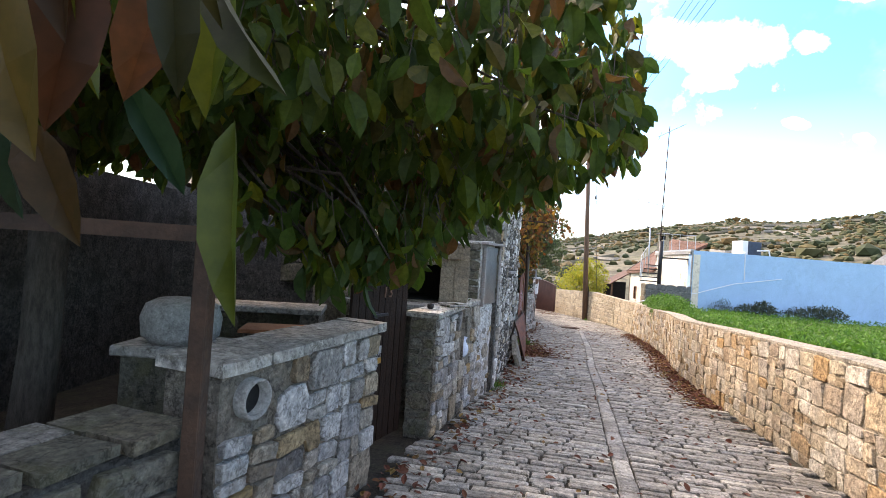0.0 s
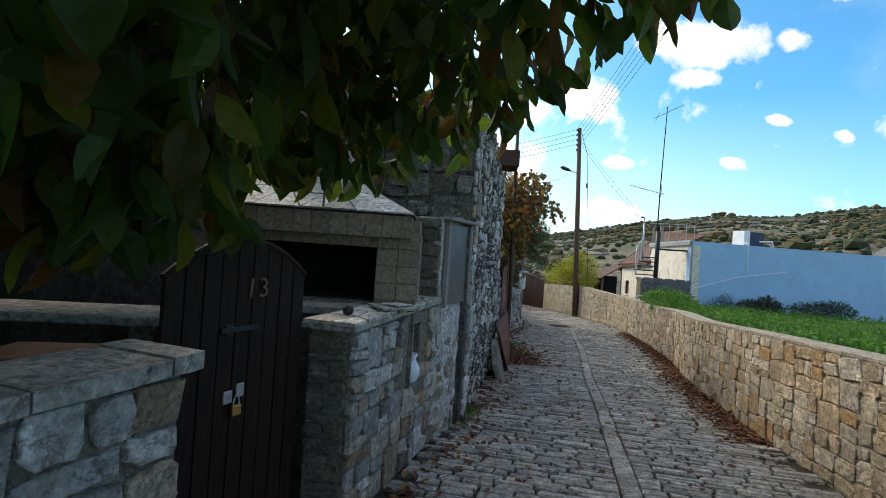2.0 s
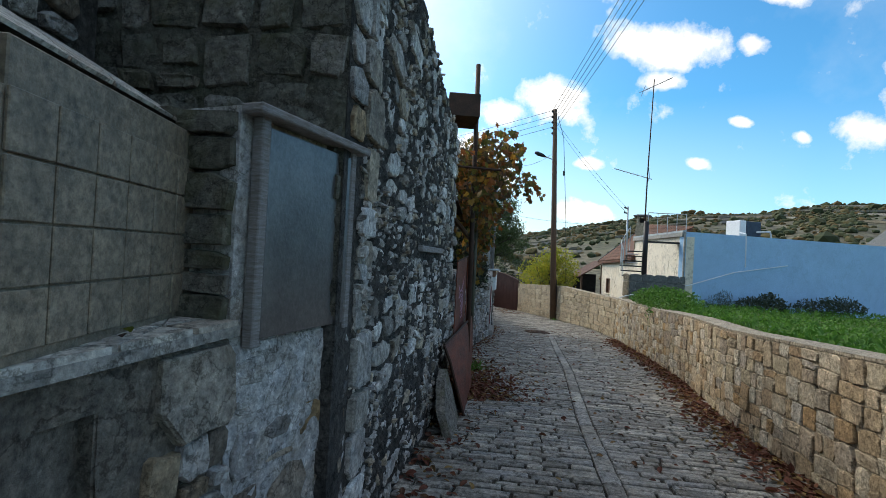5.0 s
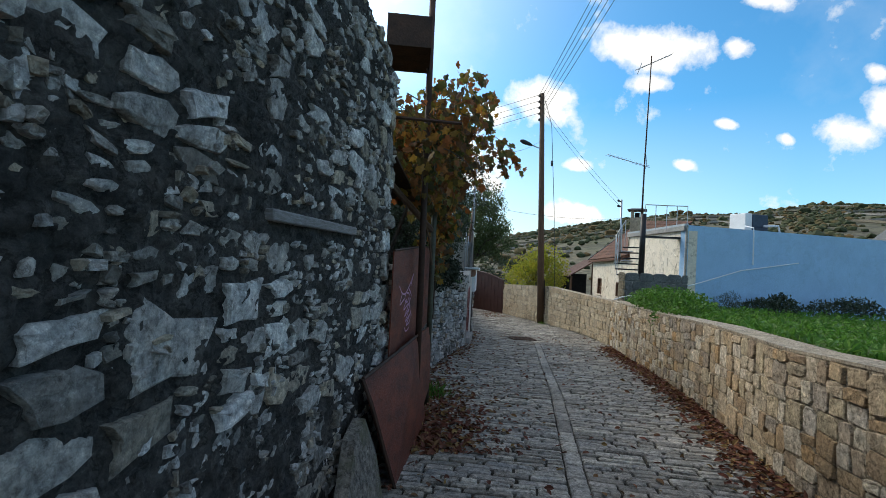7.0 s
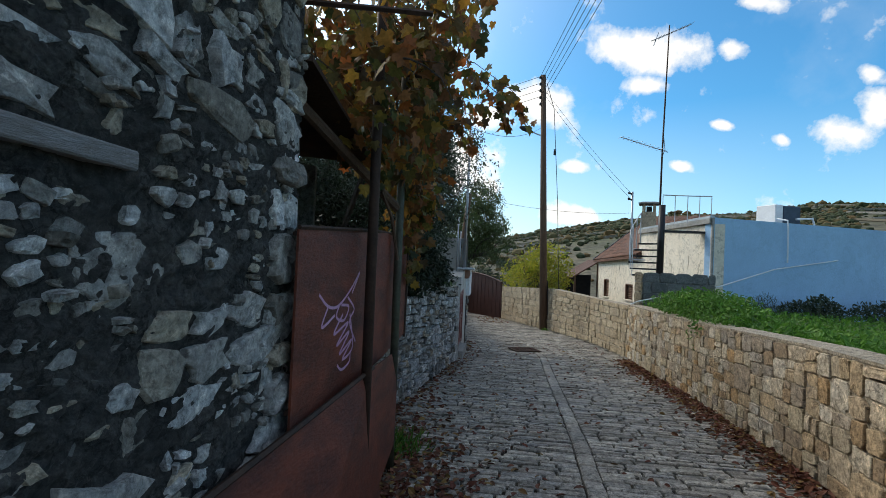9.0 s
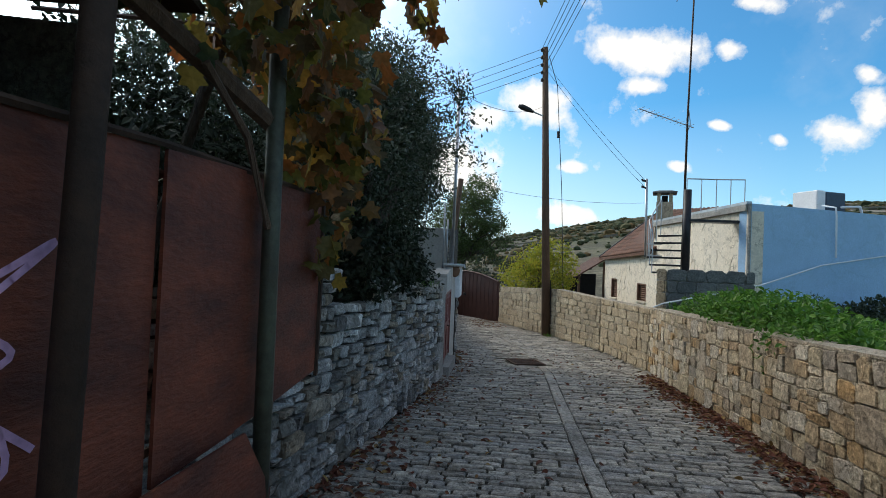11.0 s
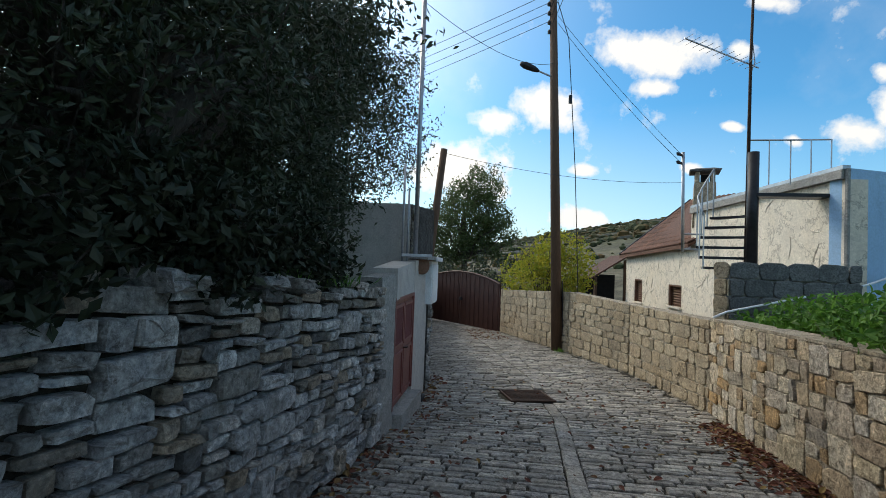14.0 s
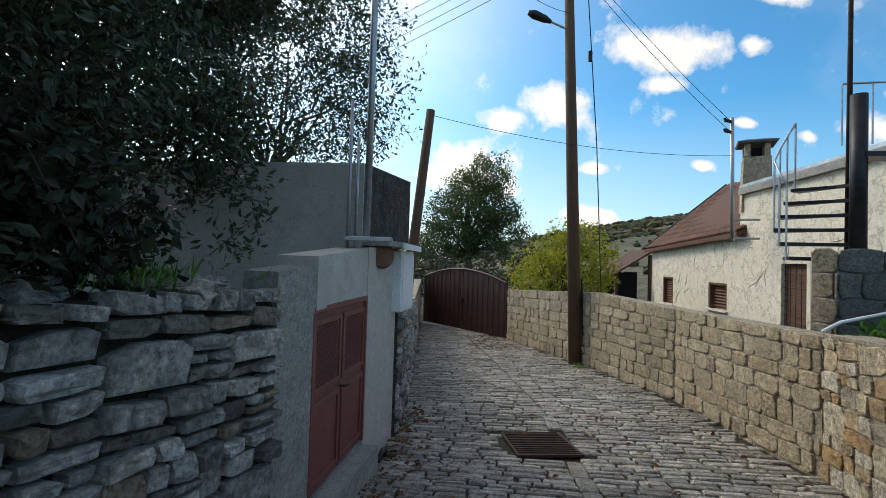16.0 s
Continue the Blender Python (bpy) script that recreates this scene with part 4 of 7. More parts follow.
def gate_m(u, z, out=0.0):
    o = Vector((gd.x * u, gd.y * u, 0)) + gn * out
    m = Matrix((gd, -gn, Vector((0, 0, 1)))).transposed().to_4x4()
    m.translation = (o.x, o.y, z - gz(4.2))
    return m


def gate_top(u):
    k = 2 * u / gl - 1
    return 1.18 + 0.19 * (1 - k * k)


rng = random.Random(11)
nb = 9
for i in range(nb):
    u0, u1 = gl * i / nb + 0.005, gl * (i + 1) / nb - 0.005
    zb = gz(4.4) + 0.03
    loop = [(u0, 0, zb), (u1, 0, zb), (u1, 0, gate_top(u1)), ((u0 + u1) / 2, 0, gate_top((u0 + u1) / 2)), (u0, 0, gate_top(u0))]
    m = gate_m(0, 0.0, rng.uniform(-0.004, 0.004))
    part("board", Geo().prism([m @ Vector(p) for p in loop], -gn * 0.028), M_WOOD, gate)
pts = [gate_m(gl * i / 12, gate_top(gl * i / 12) + 0.008, -0.012).translation for i in range(13)]
part("arched_rail", Geo().tube(pts, 0.022, 6), M_WOOD, gate)
for z in (0.0, 0.85):
    part("cross_rail", Geo().box(gate_m(gl / 2, z, -0.05), gl - 0.02, 0.04, 0.09, 0.004), M_WOOD, gate)
bolt = part("bolt", Geo().box(gate_m(0.42, 0.90, 0.012), 0.24, 0.02, 0.028, 0.004), M_BLACKSTEEL, gate, "black iron slide bolt")
part("bolt_plate", Geo().box(gate_m(0.36, 0.885, 0.006), 0.05, 0.01, 0.06, 0.002), M_BLACKSTEEL, bolt)
hasp = part("hasp", Geo().box(gate_m(0.37, 0.535, 0.008), 0.055, 0.012, 0.065, 0.003).box(gate_m(0.445, 0.555, 0.008), 0.05, 0.012, 0.07, 0.003), M_GALV, gate, "galvanised hasp plate")
lock = part("padlock", Geo().box(gate_m(0.41, 0.47, 0.03), 0.055, 0.022, 0.055, 0.005), M_BRASS, gate, "brass padlock")
part("shackle", Geo().tube([gate_m(0.41 + 0.018 * math.cos(a), 0.525 + 0.05 * math.sin(a), 0.03).translation for a in np.linspace(0, math.pi, 9)], 0.004, 6), M_GALV, lock)


def lettering(text, size, depth, m, mat, parent, name="number", label=""):
    cu = bpy.data.curves.new(name, "FONT")
    cu.body, cu.size, cu.extrude, cu.align_x = text, size, depth, "CENTER"
    tmp = new("tmp", cu)
    bpy.context.view_layer.update()
    me = bpy.data.meshes.new_from_object(tmp.evaluated_get(bpy.context.evaluated_depsgraph_get()))
    bpy.data.objects.remove(tmp)
    me.transform(m)
    me.materials.clear()
    me.materials.append(mat)
    return part(name, me, mat, parent, label)


for ch, u, turn in (("1", 0.475, -4), ("3", 0.565, 3)):
    lettering(ch, 0.15, 0.004, gate_m(u, 1.075, 0.008) @ pose(0, 0, 0, 90, 0, 0) @ pose(0, 0, 0, 0, 0, turn), M_BROWNWOOD, gate, "number", "rusty metal house numeral " + ch)

# slab capping of the courtyard wall
ln, d, n = frame_of((-0.99, 2.24), (-0.46, 3.72))
rng = random.Random(21)
u = -0.05
while u < ln + 0.05:
    w = min(rng.uniform(0.3, 0.55), ln + 0.09 - u)
    if w < 0.1:
        break
    o = Vector((-0.99, 2.24, 0.888)) + d * u
    a, b = 0.05 + rng.uniform(-0.015, 0.02), -0.36 + rng.uniform(-0.02, 0.02)
    loop = [o + n * a, o + d * (w * 0.5) + n * (a + 0.012), o + d * (w - 0.012) + n * a, o + d * (w - 0.012) + n * b, o + n * b]
    part("cap_slab", Geo().prism(loop, (0, 0, rng.uniform(0.055, 0.07))), M_SLAB, wall_a)
    u += w
pipe_c = Vector((-0.93, 2.42, 0.735))
drain = thing("drain_pipe", "old pale ceramic drain pipe set in a stone wall", "pipe", at=pipe_c)
ring = Geo()
outer = [(math.cos(a), math.sin(a)) for a in np.linspace(0, 2 * math.pi, 25)[:-1]]
verts = []
for r, dep in ((0.102, -0.02), (0.102, 0.066), (0.097, 0.074), (0.084, 0.068), (0.080, 0.004)):
    verts += [d * (c * r) + Vector((0, 0, s * r)) + n * dep for c, s in outer]
ring.add(verts, [(j * 24 + i, j * 24 + (i + 1) % 24, (j + 1) * 24 + (i + 1) % 24, (j + 1) * 24 + i) for j in range(4) for i in range(24)])
part("pipe_body", ring, M_CONCRETE, drain, smooth=True)
# black disc just off the wall face, in place of the pipe's shaded hollow
part("pipe_end", Geo().add([d * (c * 0.081) + Vector((0, 0, s * 0.081)) + n * 0.008 for c, s in outer], [list(range(24))]), M_SOOT_SHADE, drain, "dark inside of the pipe")

post = thing("steel_frame", "dark rusted steel post with a top beam beside a courtyard wall", "frame", at=(-0.98, 2.0, gz(2)))
part("post", Geo().box(pose(0, 0, 0), 0.07, 0.07, 1.58 - gz(2), 0.005), M_RUSTDARK, post)
part("beam", Geo().prism([(-0.03, 0.03, 1.5 - gz(2)), (-0.03, -0.03, 1.5 - gz(2)), (-0.03, -0.03, 1.565 - gz(2)), (-0.03, 0.03, 1.565 - gz(2))], (-2.4, -0.25, 0.0)), M_RUSTDARK, post)
part("back_post", Geo().box(Matrix.Translation((-2.35, -0.25, 0)), 0.07, 0.07, 1.58 - gz(2), 0.005), M_RUSTDARK, post)

# outdoor oven with tiled hood
oven = thing("outdoor_oven", "brown-tiled outdoor barbecue oven with a stone-paved hood", "oven", at=(-0.5, 6.3, gz(6)))
OV = Vector((-0.5, 6.3, gz(6)))
OY, OX0, OX1 = 5.85, -1.55, 0.34


def ov(x, y, z):
    return Vector((x, y, z)) - OV


def ovbox(x0, x1, y0, y1, z0, z1, bev=0.004):
    return Geo().box(Matrix.Translation(ov((x0 + x1) / 2, (y0 + y1) / 2, z0)), x1 - x0, y1 - y0, z1 - z0, bev)


part("base", ovbox(OX0, OX1 - 0.01, OY + 0.02, 7.0, gz(6) - 0.1, 0.93), M_PALEMORTAR, oven)
part("jamb", ovbox(-0.01, OX1 - 0.008, OY + 0.008, 7.02, 0.93, 1.62), M_TILE, oven)
part("jamb", ovbox(OX0, -1.06, OY + 0.008, 7.02, 0.93, 1.62), M_TILE, oven)
part("lintel", ovbox(-1.06, -0.01, OY + 0.008, 6.05, 1.38, 1.62), M_TILE, oven)
part("firebox_back", ovbox(-1.06, 0.0, 6.75, 7.0, 0.93, 1.7), M_SOOT_SHADE, oven, "soot-blackened firebox back")
part("firebox_top", Geo().box(Matrix.Translation(ov(-0.535, 6.4, 1.62)), 1.03, 0.9, 0.05), M_SOOT_SHADE, oven)
part("hearth", Geo().box(Matrix.Translation(ov(-0.535, 6.4, 0.932)), 1.03, 0.75, 0.01), M_SOOT_SHADE, oven)
for x in (-0.023, -1.047):
    part("firebox_side", Geo().box(Matrix.Translation(ov(x, 6.45, 0.95)), 0.02, 0.7, 0.66), M_SOOT_SHADE, oven)
rng = random.Random(31)
tile_sizes = {}


def oven_tile(x, y, z, w, h, side):
    key = (round(w, 3), round(h, 3), side)
    if key not in tile_sizes:
        tile_sizes[key] = Geo().box(pose(0, 0, 0), w - 0.006 if not side else 0.01, 0.01 if not side else w - 0.006, h - 0.006, 0.0025).mesh("tile", M_TILE)
    ob = part("tile", tile_sizes[key], M_TILE, oven)
    ob.location = ov(x, y, z)


for z in (0.96, 1.10, 1.24, 1.38):
    for x in (0.076, 0.248):
        oven_tile(x, OY + 0.003, z, 0.172, 0.14, False)
    for y in np.arange(OY + 0.075, 6.9, 0.145):
        oven_tile(OX1 - 0.003, y, z, 0.145, 0.14, True)
for x in np.arange(-0.99, -0.12, 0.14):
    oven_tile(x, OY + 0.003, 1.385, 0.14, 0.125, False)
for z in (0.96, 1.10, 1.24, 1.38):
    for x in (-1.48, -1.34, -1.2):
        oven_tile(x, OY + 0.003, z, 0.14, 0.14, False)
fascia = part("hood_edge", ovbox(OX0 - 0.12, OX1 - 0.085, OY - 0.078, 7.0, 1.468, 1.648), M_TILE, oven)
for x in np.arange(OX0 - 0.05, OX1 - 0.11, 0.142):
    oven_tile(x, OY - 0.083, 1.465, 0.142, 0.185, False)
for y in np.arange(OY - 0.01, 6.9, 0.142):
    oven_tile(OX1 - 0.08, y, 1.465, 0.142, 0.185, True)
# sloping hood up to the chimney
hb = [ov(OX0 - 0.13, OY - 0.10, 1.655), ov(OX1 - 0.06, OY - 0.10, 1.655), ov(OX1 - 0.06, 7.05, 1.655), ov(OX0 - 0.13, 7.2, 1.655)]
ht = [ov(-1.22, 6.62, 2.02), ov(-0.36, 6.62, 2.02), ov(-0.36, 7.1, 2.02), ov(-1.22, 7.2, 2.02)]
part("hood", Geo().add(hb + ht, [(0, 1, 5, 4), (1, 2, 6, 5), (2, 3, 7, 6), (3, 0, 4, 7), (4, 5, 6, 7), (3, 2, 1, 0)]), M_MORTAR, oven)


def paving_on(quad, nu, nv, parent, seed, thick=0.012, mat=None):
    """Irregular flat stones over a four-cornered face, with joints between them."""
    r = random.Random(seed)
    a, b, c, e = [Vector(p) for p in quad]
    nor = (b - a).cross(e - a).normalized()
    grid = [[(i / nu + (r.uniform(-0.36, 0.36) / nu if 0 < i < nu else 0), j / nv + (r.uniform(-0.3, 0.3) / nv if 0 < j < nv else 0)) for i in range(nu + 1)] for j in range(nv + 1)]

    def at(u, v):
        return a.lerp(b, u).lerp(e.lerp(c, u), v)

    for j in range(nv):
        for i in range(nu):
            q = [at(*grid[j][i]), at(*grid[j][i + 1]), at(*grid[j + 1][i + 1]), at(*grid[j + 1][i])]
            mid = sum(q, Vector()) / 4
            q = [mid + (p - mid) * (1 - 0.010 / max(0.05, (p - mid).length)) for p in q]
            if r.random() < 0.35:
                for tri in ((q[0], q[1], q[2]), (q[0], q[2], q[3])):
                    m3 = sum(tri, Vector()) / 3
                    part("paving_stone", Geo().prism([m3 + (p - m3) * 0.93 - nor * 0.004 for p in tri], nor * (thick + 0.004)), mat or M_HOOD, parent)
            else:
                part("paving_stone", Geo().prism([p - nor * 0.004 for p in q], nor * (thick + 0.004)), mat or M_HOOD, parent)


paving_on([hb[0], hb[1], ht[1], ht[0]], 8, 2, oven, 41)
paving_on([hb[1], hb[2], ht[2], ht[1]], 4, 2, oven, 42)
part("chimney", Geo().box(Matrix.Translation(ov(-0.79, 6.95, 1.98)), 0.82, 0.62, 1.25, 0.02), M_MORTAR, oven)
part("chimney_edge", Geo().box(Matrix.Translation(ov(-0.40, 6.66, 2.03)), 0.07, 0.09, 0.9, 0.01), M_WHITEWASH, oven)
# counter slabs over the front wall
counter = thing("oven_counter", "pale stone-slab counter top along an oven wall", "counter", at=(0.2, 5.7, 0.87))
CO = Vector((0.2, 5.7, 0.87))
cq = [Vector((0.01, 4.81, 0.866)) - CO, Vector((0.57, 6.62, 0.885)) - CO, Vector((0.30, 6.68, 0.885)) - CO, Vector((-0.33, 4.90, 0.866)) - CO]
part("counter_bed", Geo().prism([cq[0], cq[1], cq[2], cq[3]], (0, 0, 0.035)), M_SLAB, counter)
paving_on([p + Vector((0, 0, 0.039)) for p in cq], 7, 2, counter, 43, 0.016)
cq2 = [Vector((-0.98, 5.50, 0.868)) - CO, Vector((0.10, 5.50, 0.868)) - CO, Vector((0.28, 5.84, 0.868)) - CO, Vector((-1.2, 5.84, 0.868)) - CO]
part("hearth_ledge", Geo().prism(cq2, (0, 0, 0.05)), M_SLAB, counter)
lying = thing("loose_tile", "square grey slate tile lying on a stone counter", "tile", at=(0.17, 5.56, 0.935))
part("slate", Geo().box(pose(0, 0, 0, 2, 2, 35), 0.30, 0.24, 0.018, 0.003), M_SLAB, lying)
part("slate", Geo().box(pose(0.03, 0.02, 0.02, 0, 3, 60), 0.20, 0.15, 0.014, 0.003), M_HOOD, lying)
knob = thing("clay_cup", "small dark clay cup on a stone counter", "cup", at=(-0.09, 5.12, 0.93))
cup = Geo()
cv = []
for r, z in ((0.022, 0), (0.034, 0.012), (0.038, 0.035), (0.034, 0.055), (0.028, 0.055), (0.02, 0.02)):
    cv += [(math.cos(a) * r, math.sin(a) * r, z) for a in np.linspace(0, 2 * math.pi, 17)[:-1]]
cup.add(cv, [(j * 16 + i, j * 16 + (i + 1) % 16, (j + 1) * 16 + (i + 1) % 16, (j + 1) * 16 + i) for j in range(5) for i in range(16)] + [tuple(range(16))[::-1]])
part("bowl", cup, M_BLACKSTEEL, knob, smooth=True)

spot = thing("spotlight", "black cylindrical spotlight on a gable wall", "spotlight", at=(-2.2, 6.95, 2.2))
part("housing", Geo().tube([(-0.2, 0, 0), (0.12, -0.04, -0.01), (0.16, -0.045, -0.01)], [0.055, 0.055, 0.06], 12), M_BLACKSTEEL, spot, smooth=True)
part("band", Geo().tube([(0.0, -0.025, -0.005), (0.03, -0.03, -0.006)], 0.058, 12), M_WHITE, spot, "white band")
part("bracket", Geo().tube([(-0.05, 0, 0.03), (-0.05, 0.3, 0.06), (-0.05, 0.75, 0.06)], 0.012, 6), M_BLACKSTEEL, spot)

# jug in a wall niche: lathe profile with handle
jug = thing("jug", "pale blue glazed jug with a handle in a wall niche", "jug", at=tuple(Vector((BP[0], BP[1], NICHE[2])) + b_dir * 1.20 - b_nor * 0.01))
prof = [(0.035, 0), (0.062, 0.03), (0.078, 0.09), (0.07, 0.14), (0.042, 0.185), (0.038, 0.21), (0.055, 0.245), (0.048, 0.245), (0.03, 0.2)]
jv = []
for r, z in prof:
    jv += [(math.cos(a) * r, math.sin(a) * r, z) for a in np.linspace(0, 2 * math.pi, 21)[:-1]]
part("body", Geo().add(jv, [(j * 20 + i, j * 20 + (i + 1) % 20, (j + 1) * 20 + (i + 1) % 20, (j + 1) * 20 + i) for j in range(len(prof) - 1) for i in range(20)] + [tuple(range(20))[::-1]]), M_GLAZE, jug, smooth=True)
part("handle", Geo().tube([(0.03, 0.045 + 0.045 * math.sin(a), 0.15 + 0.07 * math.cos(a)) for a in np.linspace(0.2, 2.7, 9)], 0.009, 7), M_GLAZE, jug, smooth=True)

panel = thing("meter_door", "grey sheet-metal meter door in a timber frame", "panel", at=(0.7, 6.95, 0.85))
PP, PQ = Vector((0.565, 6.66, 0)), Vector((0.845, 7.26, 0))
pl, pd, pn = frame_of(PP, PQ)


def pm(u, z, out):
    m = Matrix((pd, -pn, Vector((0, 0, 1)))).transposed().to_4x4()
    m.translation = PP + pd * u + pn * out + Vector((0, 0, z)) - Vector((0.7, 6.95, 0.85))
    return m


part("sheet", Geo().box(pm(pl / 2, 0.86, 0.035), pl - 0.09, 0.012, 0.80, 0.003), M_PANEL, panel)
for u in (0.022, pl - 0.022):
    part("stile", Geo().box(pm(u, 0.83, 0.02), 0.045, 0.05, 0.86, 0.005), M_OLDWOOD, panel, "weathered timber stile")
part("head_rail", Geo().box(pm(pl / 2, 1.69, 0.04), pl + 0.12, 0.10, 0.035, 0.006), M_OLDWOOD, panel, "weathered timber head")

# shade sail and masonry seats in the courtyard
sail = thing("shade_sail", "beige canvas shade sail slung over a courtyard", "shade sail", at=(-3.0, 5.0, 2.0))
sv_, nsx = [], 12
corners = [Vector((-3.7, 4.3, 2.45)), Vector((-1.15, 4.3, 1.62)), Vector((-1.35, 6.6, 2.0)), Vector((-4.3, 6.9, 2.55))]
for j in range(nsx + 1):
    for i in range(nsx + 1):
        p = corners[0].lerp(corners[1], i / nsx).lerp(corners[3].lerp(corners[2], i / nsx), j / nsx)
        p.z -= 0.15 * math.sin(math.pi * i / nsx) * math.sin(math.pi * j / nsx)
        sv_.append(p - Vector((-3.0, 5.0, 2.0)))
sg = Geo().add(sv_, [(j * 13 + i, j * 13 + i + 1, (j + 1) * 13 + i + 1, (j + 1) * 13 + i) for j in range(nsx) for i in range(nsx)])
part("canvas", sg, M_CLOTH, sail, smooth=True)
part("rope", Geo().tube([corners[1] - Vector((-3.0, 5.0, 2.0)), Vector((-1.0, 4.2, 1.75)) - Vector((-3.0, 5.0, 2.0)), Vector((-0.6, 6.7, 2.2)) - Vector((-3.0, 5.0, 2.0))], 0.006, 5), M_CABLE, sail)
bench = thing("masonry_worktop", "masonry courtyard worktop with a stone slab top", "worktop", at=(-2.0, 5.2, gz(5)))
part("slab", Geo().box(pose(0, 0, 1.13, 0, 0, 8), 1.5, 0.55, 0.06, 0.01), M_SLAB, bench)
part("pier", Geo().box(pose(-0.62, -0.08, 0, 0, 0, 8), 0.2, 0.5, 1.13, 0.01), M_PALEMORTAR, bench)
part("pier", Geo().box(pose(0.62, 0.08, 0, 0, 0, 8), 0.2, 0.5, 1.13, 0.01), M_PALEMORTAR, bench)
part("back", Geo().box(pose(0, 0.25, 0, 0, 0, 8), 1.4, 0.06, 1.13, 0.01), M_DARKSTONE, bench)
ledge = thing("terracotta_ledge", "terracotta-tiled ledge on a masonry base", "ledge", at=(-1.55, 4.55, gz(4.5)))
part("tile_top", Geo().box(pose(0, 0, 1.0, 0, 0, 10), 0.55, 0.4, 0.035, 0.006), M_TERRACOTTA, ledge)
part("base", Geo().box(pose(0, 0, 0, 0, 0, 10), 0.48, 0.34, 1.0, 0.01), M_DARKSTONE, ledge)
trough = thing("stone_trough", "rounded pale carved stone trough on a slab", "trough", at=(-1.78, 3.35, gz(3.4)))
tv = []
for r, z in ((0.16, 1.03), (0.205, 1.08), (0.215, 1.2), (0.19, 1.29), (0.13, 1.33), (0.0, 1.34)):
    tv += [(math.cos(a) * r * 1.25, math.sin(a) * r, z) for a in np.linspace(0, 2 * math.pi, 21)[:-1]]
part("basin", Geo().add(tv, [(j * 20 + i, j * 20 + (i + 1) % 20, (j + 1) * 20 + (i + 1) % 20, (j + 1) * 20 + i) for j in range(5) for i in range(20)] + [tuple(range(20))[::-1]]), M_CONCRETE, trough, smooth=True)
part("plinth_slab", Geo().box(pose(0.05, 0, 0.96), 0.75, 0.5, 0.07, 0.01), M_SLAB, trough)
part("plinth", Geo().box(pose(0, 0, 0), 0.55, 0.42, 0.96, 0.01), M_DARKSTONE, trough)
wall_back = wall("wall_courtyard_back", (-3.6, -3.0), (-4.6, 8.2), 0.35, (gz(0) - 0.3, gz(8) - 0.3), [2.2, 2.3], M_MORTAR, "dark rubble wall at the back of a courtyard")

# ---- house wall: timber, leaning slab, sheet-metal gate ----
ln, d, n = frame_of(*HOUSE)
timber = thing("wall_timber", "weathered grey timber lacing beam in a rubble wall", "beam", at=(1.37, 9.55, 1.20))
tm = Matrix((d, -n, Vector((0, 0, 1)))).transposed().to_4x4()
part("beam", Geo().box(Matrix.Translation(Vector((0.01, 0.06, 0.022)) + n * 0.012) @ tm @ pose(0, 0, 0, 0, 0.4, 0), 1.24, 0.09, 0.055, 0.006), M_OLDWOOD, timber)
lean = thing("leaning_slab", "mossy stone slab leaning on the foot of a house wall", "stone slab", at=(1.56, 10.02, gz(10.0)))
lv = [(-0.36, -0.26, -0.04), (0.30, -0.24, -0.04), (0.40, -0.14, 0.28), (0.30, -0.07, 0.56), (0.04, -0.08, 0.50), (-0.26, -0.14, 0.24)]
part("slab", Geo().add([tm @ Vector(q) for q in lv] + [tm @ (Vector(q) + Vector((0, 0.09, 0.0))) for q in lv], [(0, 1, 2, 3, 4, 5), (11, 10, 9, 8, 7, 6)] + [(i, 6 + i, 6 + (i + 1) % 6, (i + 1) % 6) for i in range(6)]), M_DARKSTONE, lean)

# sheet-metal gate
S0, S1 = Vector((1.84, 11.1, 0)), Vector((2.41, 13.68, 0))
sl, sd, sn = frame_of(S0, S1)
metal = thing("sheet_metal_gate", "rusty red sheet-metal gate panels on steel posts, tagged with pink spray", "gate", at=(2.1, 12.3, gz(12.3)))
SO = Vector((2.1, 12.3, gz(12.3)))


def sp(u, z, out=0.0):
    return S0 + sd * u + sn * out + Vector((0, 0, z)) - SO


def sheet_part(loop, out, label="", lean=0.0):
    pts = [sp(u, z, out + lean * (1.2 - z)) for u, z in loop]
    return part("sheet", Geo().prism(pts, -sn * 0.012), M_RUST, metal, label)


sheet_part([(0.0, -0.12), (1.34, 0.0), (1.34, 1.185), (0.0, 1.12)], 0.0)
sheet_part([(1.35, 0.17), (1.80, 0.18), (1.80, 1.20), (1.35, 1.18)], 0.02)
sheet_part([(1.81, 0.18), (2.20, 0.2), (2.64, 0.23), (2.64, 1.20), (1.81, 1.20)], 0.012)
low_loop = [Vector(q) - SO for q in [(1.655, 10.42, 0.15), (1.93, 11.35, 0.19), (2.17, 12.15, 0.23), (2.28, 12.22, -0.78), (1.93, 10.46, -0.68), (1.72, 10.40, -0.02)]]
part("sheet", Geo().prism(low_loop, (-0.012, 0.003, 0)), M_RUST, metal, "bent red sheet leaning at the foot of the gate")
sheet_part([(1.10, 0.22), (1.75, 0.20), (1.95, -0.1), (1.8, -0.55), (1.10, -0.7)], 0.045, "torn red sheet at the foot of the gate", 0.05)
for path in ([(1.66, 10.42, 0.155), (1.94, 11.35, 0.195), (2.18, 12.15, 0.235)], [(1.655, 10.42, 0.15), (1.73, 10.40, -0.02), (1.935, 10.46, -0.68)]):
    part("edge_strip", Geo().tube([Vector(q) - SO for q in path], 0.016, 5), M_RUSTDARK, metal)
part("edge_strip", Geo().tube([sp(2.65, 0.2, 0.015), sp(2.655, 0.75, 0.02), sp(2.65, 1.2, 0.015)], 0.014, 5), M_RUSTDARK, metal)
